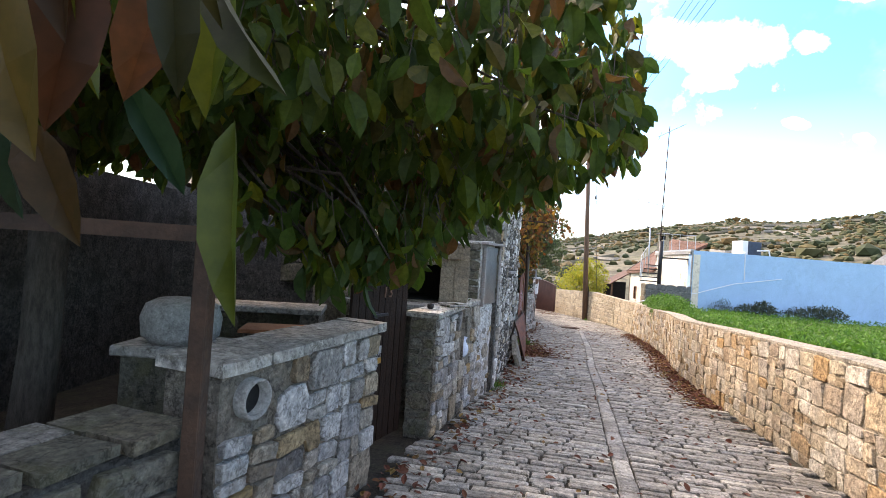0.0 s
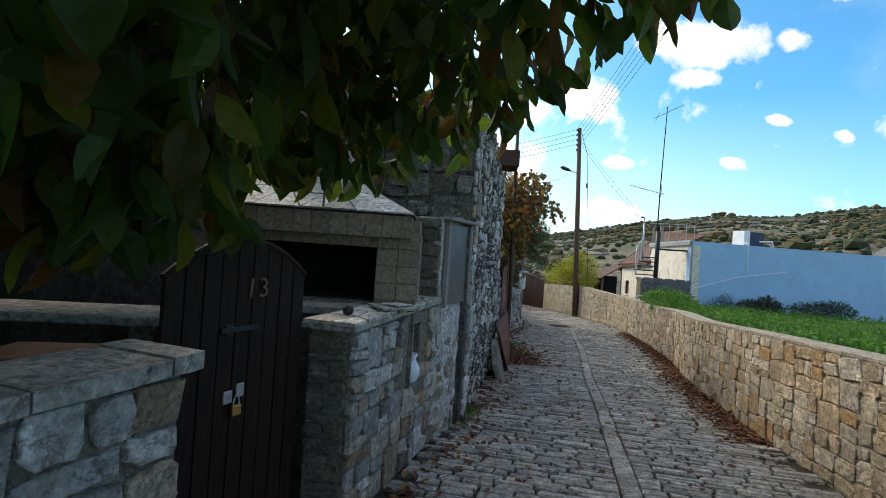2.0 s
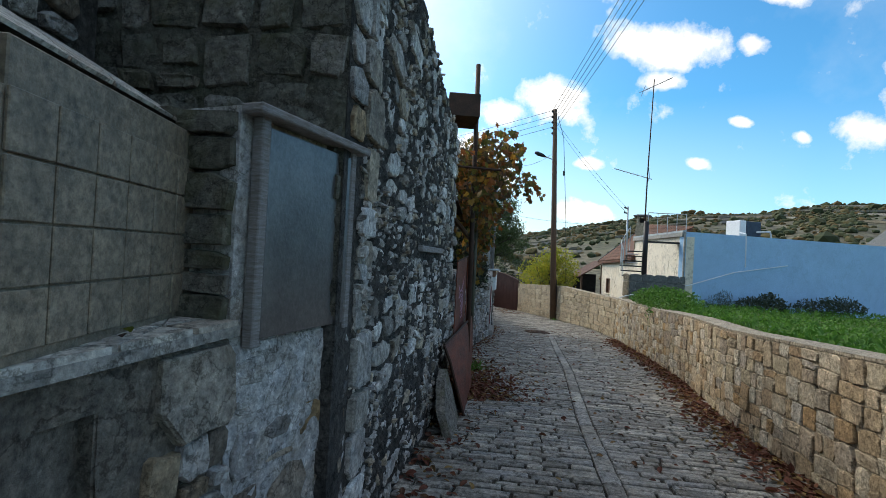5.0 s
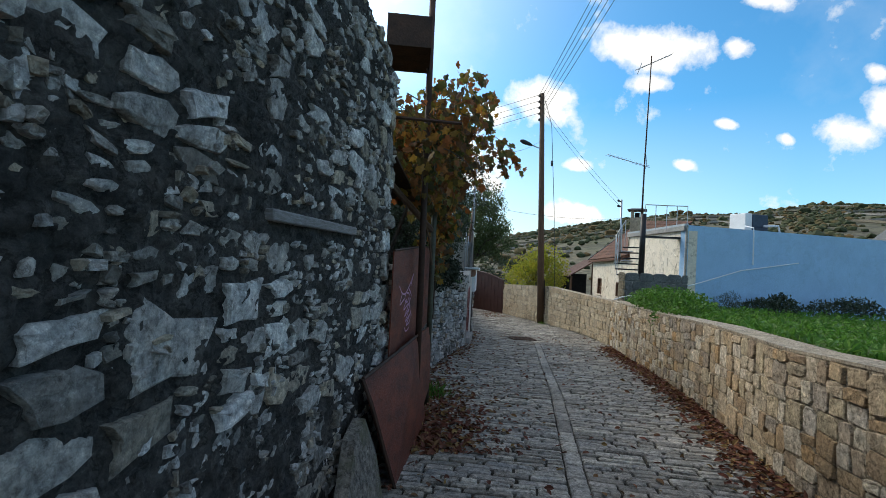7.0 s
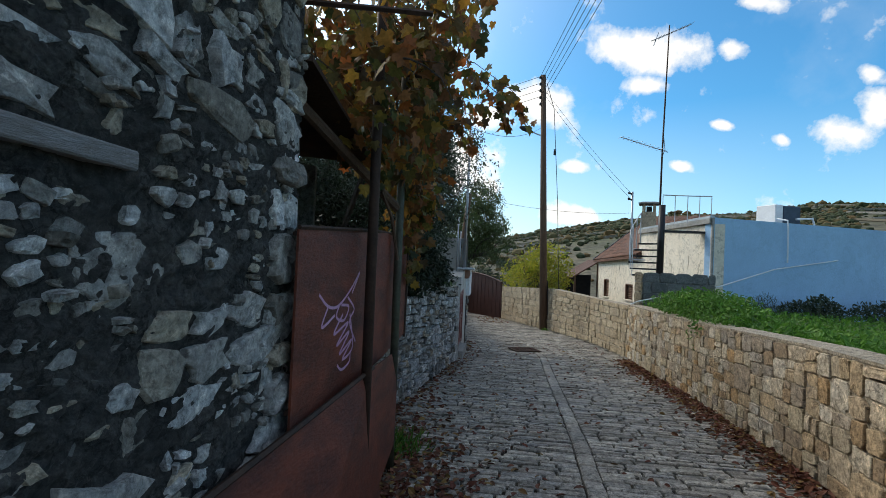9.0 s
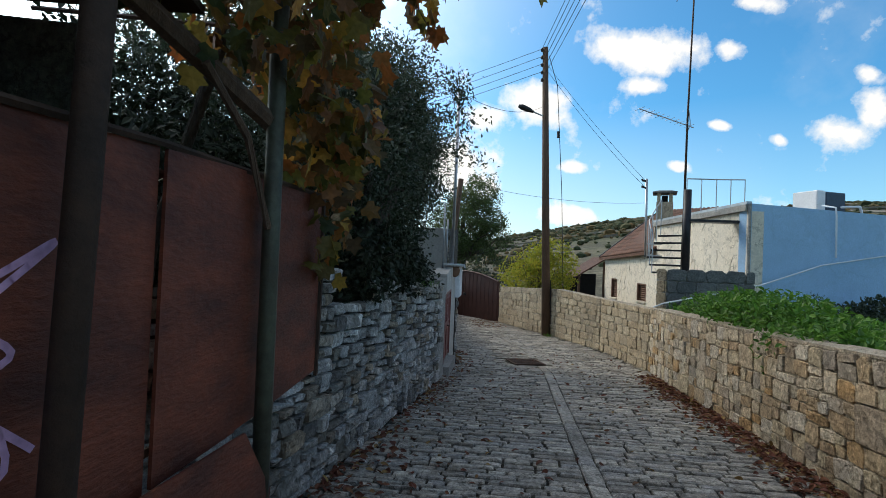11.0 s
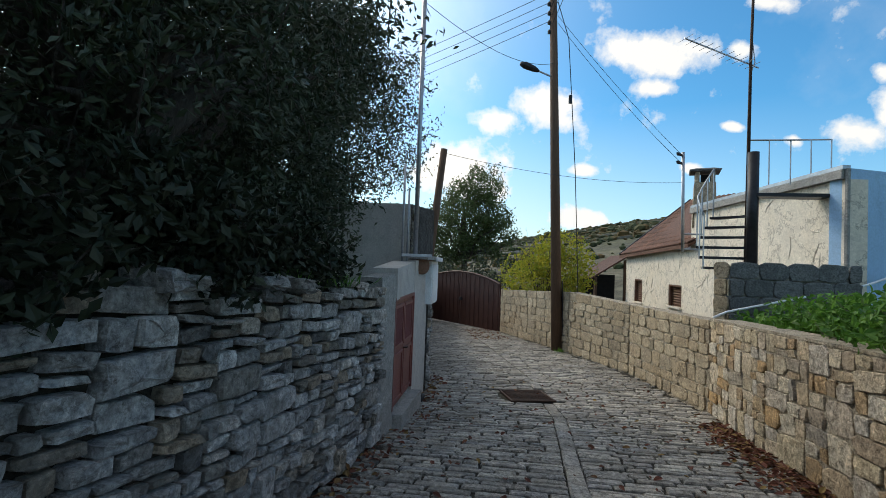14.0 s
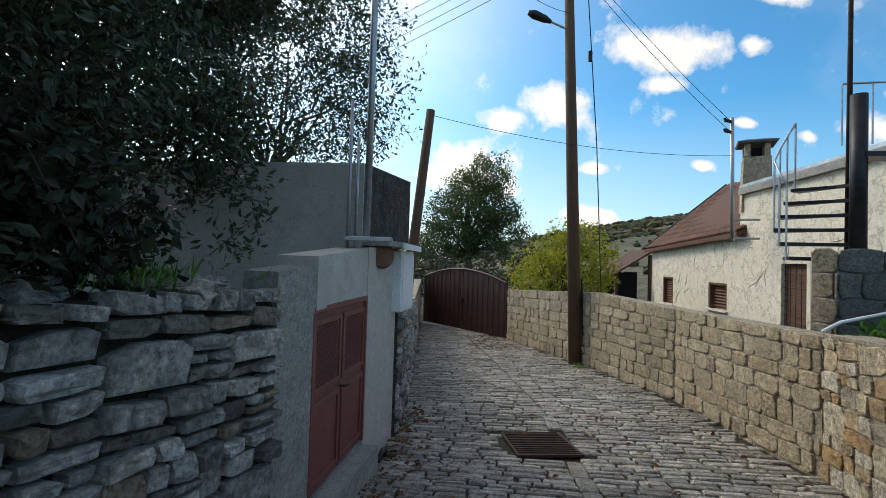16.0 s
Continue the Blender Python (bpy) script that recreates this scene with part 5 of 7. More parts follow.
part("edge_strip", Geo().tube([sp(0.0, 1.13, 0.0), sp(1.34, 1.195, 0.01), sp(2.64, 1.21, 0.01)], 0.012, 5), M_RUSTDARK, metal)
for k in (0.25, 1.1):
    part("edge_strip", Geo().tube([sp(0.02, k, -0.03), sp(2.62, k + 0.02, -0.03)], 0.014, 5), M_RUSTDARK, metal)
# spray tag: loops of thick line
strokes = [[(0.62, 0.74), (0.72, 0.62), (0.84, 0.60), (1.0, 0.74), (1.12, 0.90), (1.02, 0.70)], [(0.72, 0.62), (0.66, 0.45), (0.80, 0.52)],
           [(0.86, 0.62), (0.82, 0.5), (0.92, 0.44), (0.98, 0.56), (0.88, 0.60)], [(0.90, 0.50), (0.80, 0.34), (0.98, 0.40), (0.84, 0.22), (1.0, 0.30), (0.88, 0.12), (1.04, 0.2), (0.92, 0.05), (1.06, 0.12), (1.0, 0.48)],
           [(0.86, 0.02), (0.92, -0.05), (1.02, -0.02), (1.03, 0.08)], [(0.96, 0.66), (1.06, 0.52), (1.0, 0.4), (1.1, 0.16)]]
gsp = Geo()
for st in strokes:
    fine = []
    st = [(0.29 + (a_ - 0.62) * 1.45, 0.30 + (b_ + 0.05) * 0.62) for a_, b_ in st]
    for i in range(len(st) - 1):
        p0, p1, p2, p3 = [Vector((*st[max(0, min(len(st) - 1, j))], 0)) for j in (i - 1, i, i + 1, i + 2)]
        for k in range(6):
            t = k / 6
            fine.append(0.5 * ((2 * p1) + (p2 - p0) * t + (2 * p0 - 5 * p1 + 4 * p2 - p3) * t * t + (3 * p1 - p0 - 3 * p2 + p3) * t ** 3))
    fine.append(Vector((*st[-1], 0)))
    for i in range(len(fine) - 1):
        dv = (fine[i + 1] - fine[i])
        if dv.length < 1e-5:
            continue
        e = dv.normalized()
        w = Vector((-e.y, e.x, 0)) * 0.0085
        a, b = fine[i] - e * 0.004, fine[i + 1] + e * 0.004
        gsp.add([sp(q.x, q.y, 0.0025) for q in (a - w, a + w, b + w, b - w)], [(0, 1, 2, 3)])
part("spray_tag", gsp, M_SPRAY, metal, "pink spray-paint scrawl")
# posts and eave box of the pergola
perg = thing("pergola", "rusted steel pergola posts carrying a vine beside a house", "pergola", at=(2.2, 12.4, gz(12.4)))
PO = Vector((2.2, 12.4, gz(12.4)))
for name_, x, y, lx, ly, h, r, mt in (("post", 2.15, 11.95, -0.03, 0.27, 4.95, 0.036, M_RUSTDARK), ("post", 2.335, 12.96, -0.02, 0.0, 3.6, 0.036, M_POLEGREEN)):
    part(name_, Geo().tube([(x - PO.x, y - PO.y, gz(y) - PO.z - 0.02), (x + lx - PO.x, y + ly - PO.y, gz(y) - PO.z + h)], r, 10), mt, perg, smooth=True)
part("eave_box", Geo().prism([Vector((1.65, 11.62, 3.20)) - PO, Vector((2.10, 11.62, 3.20)) - PO, Vector((2.10, 11.62, 3.52)) - PO, Vector((1.65, 11.62, 3.52)) - PO], (0.02, 0.7, 0.0)), M_RUSTDARK, perg, "dark rusted steel eave box")
part("rail", Geo().tube([Vector((1.55, 11.5, 2.0)) - PO, Vector((2.30, 12.97, 1.42)) - PO], 0.04, 7), M_POLE, perg, "rough timber rail")
part("rail", Geo().tube([Vector((2.17, 12.6, 1.52)) - PO, Vector((2.26, 12.8, 1.32)) - PO, Vector((2.32, 12.93, 0.98)) - PO], 0.016, 6), M_POLE, perg)
for y in (11.6, 12.6, 13.6, 14.4):
    part("rail", Geo().tube([Vector((0.2, y + 0.2, 2.55)) - PO, Vector((2.45, y, 2.45)) - PO], 0.018, 5), M_RUSTDARK, perg)

lean_to = thing("lean_to", "dark lean-to with a rusted sheet roof behind a gate", "shed", at=(0.8, 12.2, gz(12)))
LO = Vector((0.8, 12.2, gz(12)))
part("roof", Geo().prism([Vector(q) - LO for q in [(1.80, 11.45, 2.05), (2.10, 12.75, 1.75), (-1.6, 13.6, 2.1), (-1.6, 11.3, 2.4)]], (0, 0, 0.03)), M_RUSTDARK, lean_to)
part("back_wall", Geo().prism([Vector(q) - LO for q in [(-1.5, 11.2, gz(12)), (-1.5, 13.6, gz(12)), (-1.5, 13.6, 2.08), (-1.5, 11.2, 2.35)]], (-0.1, 0, 0)), M_DARKSTONE, lean_to)
part("side_wall", Geo().prism([Vector(q) - LO for q in [(-1.5, 13.5, gz(12)), (1.6, 12.9, gz(12)), (1.6, 12.9, 1.74), (-1.5, 13.5, 2.06)]], (0, 0.1, 0)), M_DARKSTONE, lean_to)

# vine over the pergola
vine = thing("grape_vine", "grape vine with browning autumn leaves on a pergola", "vine", at=(2.0, 13.3, gz(13)))
rs, rng = np.random.RandomState(61), random.Random(61)
VO = np.array([2.0, 13.3, gz(13)])
balls = [((2.2, 12.9, 2.3), (0.55, 1.3, 0.75)), ((1.6, 12.5, 2.6), (0.5, 1.0, 0.3)), ((2.45, 13.5, 1.75), (0.35, 0.7, 0.55)), ((2.9, 13.4, 2.55), (0.6, 0.5, 0.25)), ((2.35, 14.0, 1.25), (0.3, 0.35, 0.35)), ((2.5, 12.6, 2.9), (0.5, 0.9, 0.4))]
balls += [((2.47, 13.75, 1.05), (0.14, 0.42, 0.34)), ((2.52, 14.0, 1.5), (0.16, 0.3, 0.3)), ((2.5, 13.5, 1.55), (0.2, 0.4, 0.3)), ((2.3, 13.0, 2.8), (0.4, 0.7, 0.3))]
c = in_balls(rs, balls, 2900, 0.1)
keep = (c[:, 1] > 11.2)
c = c[keep]
way = rs.normal(size=(len(c), 3)) * 0.5 + np.array([0.1, -0.1, -0.8])
lnv = rs.uniform(0.06, 0.13, len(c))
leaf_part("foliage", lobed_leaf(), c - VO, way, rs.normal(size=(len(c), 3)), lnv, lnv * 0.95, M_LEAF_VINE, vine)
for k in range(26):
    p = Vector((rng.uniform(0.8, 2.4), rng.uniform(11.6, 14.0), rng.uniform(2.2, 2.8)))
    pts = [p]
    dirv = Vector((rng.uniform(-0.2, 0.6), rng.uniform(-0.5, 0.6), rng.uniform(-0.2, 0.3)))
    for i in range(6):
        dirv += Vector((rng.uniform(-0.25, 0.25), rng.uniform(-0.25, 0.25), -0.1))
        pts.append(pts[-1] + dirv * 0.16)
    part("cane", Geo().tube([q - Vector(VO) for q in pts], [0.008, 0.007, 0.006, 0.005, 0.004, 0.003, 0.002], 4), M_BARK, vine)
part("stem", Geo().tube([Vector(q) - Vector(VO) for q in [(1.6, 13.4, 0.1), (1.7, 13.3, 0.9), (2.0, 13.2, 1.8), (2.1, 12.9, 2.5)]], [0.035, 0.03, 0.025, 0.018], 7, 0.3, rng), M_BARK, vine)
# two canes arching out over the lane, with leaves
for path in ([(2.5, 13.1, 2.75), (2.95, 13.2, 2.85), (3.35, 13.3, 2.65), (3.55, 13.4, 2.35)], [(2.5, 13.0, 2.6), (2.85, 12.9, 2.68), (3.15, 13.0, 2.5), (3.25, 13.1, 2.2)], [(2.5, 13.4, 2.3), (2.8, 13.4, 2.35), (3.0, 13.5, 2.1)]):
    part("cane", Geo().tube([Vector(q) - Vector(VO) for q in path], 0.004, 4), M_BARK, vine)
    pp = np.array([np.array(path[0]) * 0 + [np.interp(k, np.linspace(0, 1, len(path)), [q[j] for q in path]) for j in range(3)] for k in rs.random(26) ** 0.6])
    pp += rs.normal(size=pp.shape) * 0.03
    lnv = rs.uniform(0.07, 0.13, len(pp))
    leaf_part("cane_leaves", lobed_leaf(), pp - VO, rs.normal(size=pp.shape) * 0.4 + np.array([0, 0, -1]), rs.normal(size=pp.shape), lnv, lnv * 0.9, M_LEAF_VINE, vine)

# ---- outhouse with maroon door ----
D0, D1 = Vector((3.80, 19.60, 0)), Vector((4.035, 20.73, 0))
dl, dd, dn = frame_of(D0, D1)
door = thing("door_maroon", "maroon double metal door with diamond mesh panels", "door", at=(3.92, 20.16, -1.05))


def dm(u, z, out=0.0):
    m = Matrix((dd, -dn, Vector((0, 0, 1)))).transposed().to_4x4()
    m.translation = D0 + dd * u + dn * out + Vector((0, 0, z)) - Vector((3.92, 20.16, -1.05))
    return m


for k in range(2):
    u0 = dl * k / 2
    leaf = part("door_leaf", Geo().box(dm(u0 + dl / 4, -1.04, 0), dl / 2 - 0.012, 0.03, 1.26, 0.003), M_MAROON, door)
    for z, h in ((-1.0, 0.58), (-0.36, 0.52)):
        g = Geo()
        for uu in (u0 + 0.04, u0 + dl / 2 - 0.04):
            g.box(dm(uu, z, 0.02), 0.04, 0.02, h, 0.003)
        for zz in (z, z + h - 0.04):
            g.box(dm(u0 + dl / 4, zz, 0.02), dl / 2 - 0.1, 0.018, 0.04, 0.003)
        part("rim", g, M_MAROON, leaf)
    g = Geo()
    for i in range(-9, 10):
        for sgn in (-1, 1):
            a = Vector((dl / 4 + i * 0.045 - sgn * 0.22, -0.32))
            b = Vector((dl / 4 + i * 0.045 + sgn * 0.22, 0.12))
            cut = []
            for t in np.linspace(0, 1, 9):
                q = a.lerp(b, t)
                if 0.07 < q.x < dl / 2 - 0.07:
                    cut.append(q)
            if len(cut) > 1:
                g.tube([dm(u0 + cut[0].x, cut[0].y, 0.02).translation, dm(u0 + cut[-1].x, cut[-1].y, 0.02).translation], 0.004, 4)
    part("mesh_panel", g, M_MAROON, leaf)
part("handle", Geo().tube([dm(dl / 2 - 0.03, -0.40, 0.03).translation, dm(dl / 2 - 0.03, -0.40, 0.07).translation, dm(dl / 2 + 0.06, -0.41, 0.07).translation], 0.01, 6).box(dm(dl / 2 - 0.02, -0.33, 0.02), 0.03, 0.015, 0.13, 0.003), M_RUSTDARK, door, "dark metal handle")
part("frame_head", Geo().box(dm(dl / 2, 0.215, 0.01), dl + 0.04, 0.07, 0.045, 0.004), M_MAROON, door)
for u in (-0.012, dl + 0.0):
    part("frame_post", Geo().box(dm(u, -1.04, 0.01), 0.04, 0.07, 1.26, 0.004), M_MAROON, door)
canopy = thing("canopy_slab", "thin concrete canopy slab with pale edge above a door", "canopy", at=(4.25, 21.4, 0.72))
part("slab", Geo().prism([(-0.35, -0.35, 0), (0.0, -0.55, 0), (0.12, -0.35, 0), (0.30, 0.85, 0), (-0.1, 0.95, 0)], (0, 0, 0.05)), M_CONCRETE, canopy)
part("drip_edge", Geo().prism([(0.125, -0.35, -0.02), (0.305, 0.85, -0.02), (0.33, 0.85, -0.02), (0.15, -0.36, -0.02)], (0, 0, 0.06)), M_WHITE, canopy, "white painted drip edge")
meter = thing("electric_box", "white electric meter cabinet on an outhouse wall", "meter cabinet", at=(4.33, 21.85, 0.02))
ebm = pose(0, 0, 0, 0, 0, -13)
part("cabinet", Geo().box(ebm, 0.2, 0.55, 0.68, 0.012), M_WHITE, meter)
part("cabinet_door", Geo().box(ebm @ pose(0.105, 0, 0.03), 0.012, 0.5, 0.6, 0.004), M_WHITE, meter)
mast = thing("supply_mast", "galvanised electric supply mast on an outhouse roof edge", "mast", at=(4.06, 20.62, 0.75))
part("tube", Geo().tube([(0, 0, 0), (0.0, 0.03, 3.6)], 0.032, 10), M_GALV, mast, smooth=True)
part("foot", Geo().box(pose(0.02, 0, 0), 0.42, 0.12, 0.04, 0.005), M_GALV, mast)
part("conduit", Geo().tube([(-0.18, 0.1, -0.1), (-0.18, 0.12, 1.3)], 0.016, 8), M_GALV, mast, smooth=True)
part("conduit", Geo().tube([(-0.11, 0.1, -0.1), (-0.11, 0.12, 0.95)], 0.014, 8), M_GALV, mast, smooth=True)
lampd = thing("bulkhead_lamp", "round weathered wall lamp under a canopy", "wall lamp", at=(4.17, 21.05, 0.63))
bl = []
for r, x in ((0.13, 0.0), (0.13, 0.03), (0.10, 0.05), (0.0, 0.06)):
    bl += [Vector((x, math.cos(a) * r, math.sin(a) * r)) for a in np.linspace(0, 2 * math.pi, 19)[:-1]]
part("dish", Geo().add([pose(0, 0, 0, 0, 0, -55) @ p for p in bl], [(j * 18 + i, j * 18 + (i + 1) % 18, (j + 1) * 18 + (i + 1) % 18, (j + 1) * 18 + i) for j in range(3) for i in range(18)]), M_BROWNWOOD, lampd, smooth=True)
pot = thing("drain_hose", "coiled dark hose stub by a doorstep", "hose", at=(4.22, 20.95, gz(21)))
part("hose", Geo().tube([(0, -0.15, 0.10), (0.03, 0.0, 0.14), (0.05, 0.12, 0.1), (0.04, 0.2, 0.02)], 0.025, 7), M_CABLE, pot, smooth=True)

# ---- far gate, poles and wires ----
fg = thing("arched_gate", "dark brown double metal gate with an arched top", "gate", at=(6.17, 32.7, gz(32.7)))
F0, F1 = Vector((4.95, 34.7, 0)), Vector((7.38, 30.78, 0))
fl, fd, fn = frame_of(F0, F1)
for k in range(2):
    us = np.linspace(fl * k / 2 + 0.02, fl * (k + 1) / 2 - 0.01, 9)
    loop = [(us[0], -1.68), (us[-1], -1.68)] + [(u, -0.03 + 0.38 * (1 - (2 * u / fl - 1) ** 2)) for u in us[::-1]]
    pts = [F0 + fd * u + Vector((0, 0, z)) - Vector((6.17, 32.7, gz(32.7))) for u, z in loop]
    leaf = part("gate_leaf", Geo().prism(pts, -fn * 0.05), M_BROWNGATE, fg)
    for u in np.linspace(us[0] + 0.1, us[-1] - 0.1, 9):
        zt = -0.03 + 0.38 * (1 - (2 * u / fl - 1) ** 2) - 0.05
        p = F0 + fd * u - Vector((6.17, 32.7, gz(32.7))) + fn * 0.004
        m = Matrix((fd, -fn, Vector((0, 0, 1)))).transposed().to_4x4()
        m.translation = p + Vector((0, 0, -1.66))
        part("rib", Geo().box(m, 0.03, 0.02, zt + 1.66, 0.003), M_BROWNGATE, leaf)
pts = [F0 + fd * u + fn * 0.01 + Vector((0, 0, -0.02 + 0.38 * (1 - (2 * u / fl - 1) ** 2))) - Vector((6.17, 32.7, gz(32.7))) for u in np.linspace(0.02, fl - 0.02, 17)]
part("top_rail", Geo().tube(pts, 0.035, 6), M_BROWNGATE, fg)
part("lock", Geo().box(Matrix.Translation(F0 + fd * (fl / 2 + 0.12) + fn * 0.03 + Vector((0, 0, -0.75)) - Vector((6.17, 32.7, gz(32.7)))), 0.12, 0.12, 0.12, 0.01), M_BLACKSTEEL, fg)

upole = thing("utility_pole", "tall brown timber utility pole with insulators and a street lamp", "utility pole", at=(8.12, 26.7, gz(26.7)))
UB, UT = Vector((0, 0, -0.1)), Vector((-0.40, 0.0, 8.2 - gz(26.7)))


def up(k):
    return UB.lerp(UT, k)


part("pole", Geo().tube([up(0), up(0.5), up(1)], [0.15, 0.125, 0.095], 12), M_POLE, upole, smooth=True)
for i in range(5):
    p = up(0.985 - 0.026 * i)
    ins = part("insulator", Geo().tube([p + Vector((-0.13, -0.03, 0)), p + Vector((-0.13, -0.03, 0.05)), p + Vector((-0.13, -0.03, 0.10))], [0.045, 0.055, 0.03], 8), M_BLACKSTEEL, upole)
    part("bracket", Geo().tube([p, p + Vector((-0.13, -0.03, 0.02))], 0.014, 5), M_BLACKSTEEL, ins)
p = up(0.76)
arm = part("lamp_arm", Geo().tube([p, p + Vector((-0.35, -0.05, 0.10)), p + Vector((-0.55, -0.08, 0.16))], 0.025, 7), M_GALV, upole)
part("lamp_head", Geo().tube([p + Vector((-0.45, -0.07, 0.12)), p + Vector((-0.60, -0.09, 0.17)), p + Vector((-0.85, -0.12, 0.24)), p + Vector((-0.98, -0.13, 0.27))], [0.04, 0.085, 0.10, 0.05], 8), M_BLACKSTEEL, upole, "dark street lamp head", True)
part("earth_wire", Geo().tube([up(0.97) + Vector((0.12, -0.05, 0)), up(0.9) + Vector((0.42, -0.05, -0.3)), up(0.5) + Vector((0.55, -0.05, 0)), Vector((0.55, 0, 1.4))], 0.012, 4), M_CABLE, upole)
part("weight", Geo().tube([up(0.69) + Vector((0.43, -0.05, 0.0)), up(0.69) + Vector((0.43, -0.05, 0.22))], 0.05, 6), M_BLACKSTEEL, upole)
part("conduit", Geo().tube([Vector((0.14, -0.12, 0)), up(0.2) + Vector((0.14, -0.1, 0))], 0.02, 6), M_BLACKSTEEL, upole)

pole2 = thing("far_pole", "dark timber utility pole beyond an outhouse", "utility pole", at=(4.25, 24.4, gz(24)))
part("pole", Geo().tube([(0, 0, -0.1), (0.46, 0.1, 4.65)], [0.10, 0.075], 9), M_POLE, pole2, smooth=True)

lines = thing("overhead_wires", "overhead power wires strung between poles", "wires")
ub = Vector((8.12, 26.7, gz(26.7)))


def wire(a, b, sag, r=0.008):
    a, b = Vector(a), Vector(b)
    pts = [a.lerp(b, k) - Vector((0, 0, sag * 4 * k * (1 - k))) for k in np.linspace(0, 1, 17)]
    part("wire", Geo().tube(pts, r, 4), M_CABLE, lines)


for i in range(5):
    p = ub + up(0.985 - 0.026 * i) + Vector((-0.13, -0.03, 0.08))
    if i < 4:
        wire(p, (-8.0, 40.0 + i * 0.3, 6.6 - 0.28 * i), 0.35, 0.009)
    wire(p, (5.9 + i * 0.10, -10.0, 15.0 - 0.3 * i), 0.4, 0.009)
wire(ub + up(0.95), (11.06, 25.93, 3.72), 0.12, 0.006)
wire(ub + up(0.93), (11.06, 25.93, 3.50), 0.16, 0.006)
wire((4.7, 24.5, 3.1), (11.1, 25.95, 3.0), 0.2, 0.005)
wire(ub + up(0.80), (4.1, 20.65, 4.3), 0.3, 0.006)


# ---- houses beyond the right-hand wall ----
FA, FB = (11.0, 21.2), (12.75, 32.4)
cream = thing("cream_house", "old cream-rendered house with a brown tiled lean-to roof", "house", at=(11.0, 21.2, -1.6))
CH = Vector((11.0, 21.2, -1.6))
cl, cd, cn = frame_of(FB, FA)


def ch(u, z, out=0.0):
    return Vector((FA[0], FA[1], 0)) - cd * u + cn * out + Vector((0, 0, z)) - CH


def chm(u, z, out=0.0):
    m = Matrix((cd, -cn, Vector((0, 0, 1)))).transposed().to_4x4()
    m.translation = ch(u, z, out)
    return m


OPEN = [(9.45, 10.3, -0.5, 0.33), (6.15, 7.1, -0.38, 0.27), (3.3, 4.05, -1.5, 0.75)]
# front wall built as strips round its openings
edges = sorted({0.0, cl} | {u for o in OPEN for u in o[:2]})
for a, b in zip(edges, edges[1:]):
    top = 2.28 if b <= 5.6 else 1.32
    hole = [o for o in OPEN if o[0] <= a and b <= o[1]]
    spans = [(-1.6, hole[0][2]), (hole[0][3], top)] if hole else [(-1.6, top)]
    for z0, z1 in spans:
        part("front_wall", Geo().prism([ch(a, z0), ch(b, z0), ch(b, z1), ch(a, z1)], -cn * 0.35), M_CREAM, cream)
part("front_wall", Geo().prism([ch(4.06, 1.32), ch(5.6, 1.32), ch(5.6, 2.28), ch(4.06, 2.28)], -cn * 0.345), M_CREAM, cream)
part("end_wall", Geo().prism([ch(cl - 0.01, -1.6), ch(cl - 0.01, 1.3), ch(cl - 0.01, 1.3, -0.3), ch(cl - 0.01, 3.2, -2.4), ch(cl - 0.01, -1.6, -2.4)], cd * 0.3), M_CREAM, cream)
# render ridges on the wall
rng = random.Random(81)
g = Geo()
for k in range(70):
    u, z = rng.uniform(0.3, cl - 0.3), rng.uniform(-1.2, 1.25 if k % 2 else 2.1)
    if z > 1.2 and u > 5.2:
        continue
    if any(o[0] - 0.35 < u < o[1] + 0.35 and o[2] - 0.3 < z < o[3] + 0.3 for o in OPEN):
        continue
    a = rng.uniform(0, 6.28)
    pts = [ch(u, z, 0.002)]
    for i in range(5):
        a += rng.uniform(-0.5, 0.5)
        u, z = u + math.cos(a) * 0.09, z + math.sin(a) * 0.09
        pts.append(ch(u, min(z, 1.3 if u > 5.4 else 2.2), 0.002))
    g.tube(pts, [0.004, 0.012, 0.014, 0.012, 0.009, 0.003], 4)
tagged(part("render_texture", g, M_CREAM, cream), kind="stuff")
part("roof_slab", Geo().prism([ch(-0.05, 2.285, 0.10), ch(5.5, 2.285, 0.10), ch(5.5, 2.285, -3.6), ch(1.4, 2.285, -3.6)], (0, 0, 0.145)), M_CONCRETE, cream, "weathered concrete roof slab")
part("slab_lip", Geo().prism([ch(-0.05, 2.433, 0.08), ch(5.5, 2.433, 0.08), ch(5.5, 2.50, 0.08), ch(-0.05, 2.50, 0.08)], -cn * 0.12), M_GALV, cream, "galvanised roof edge")
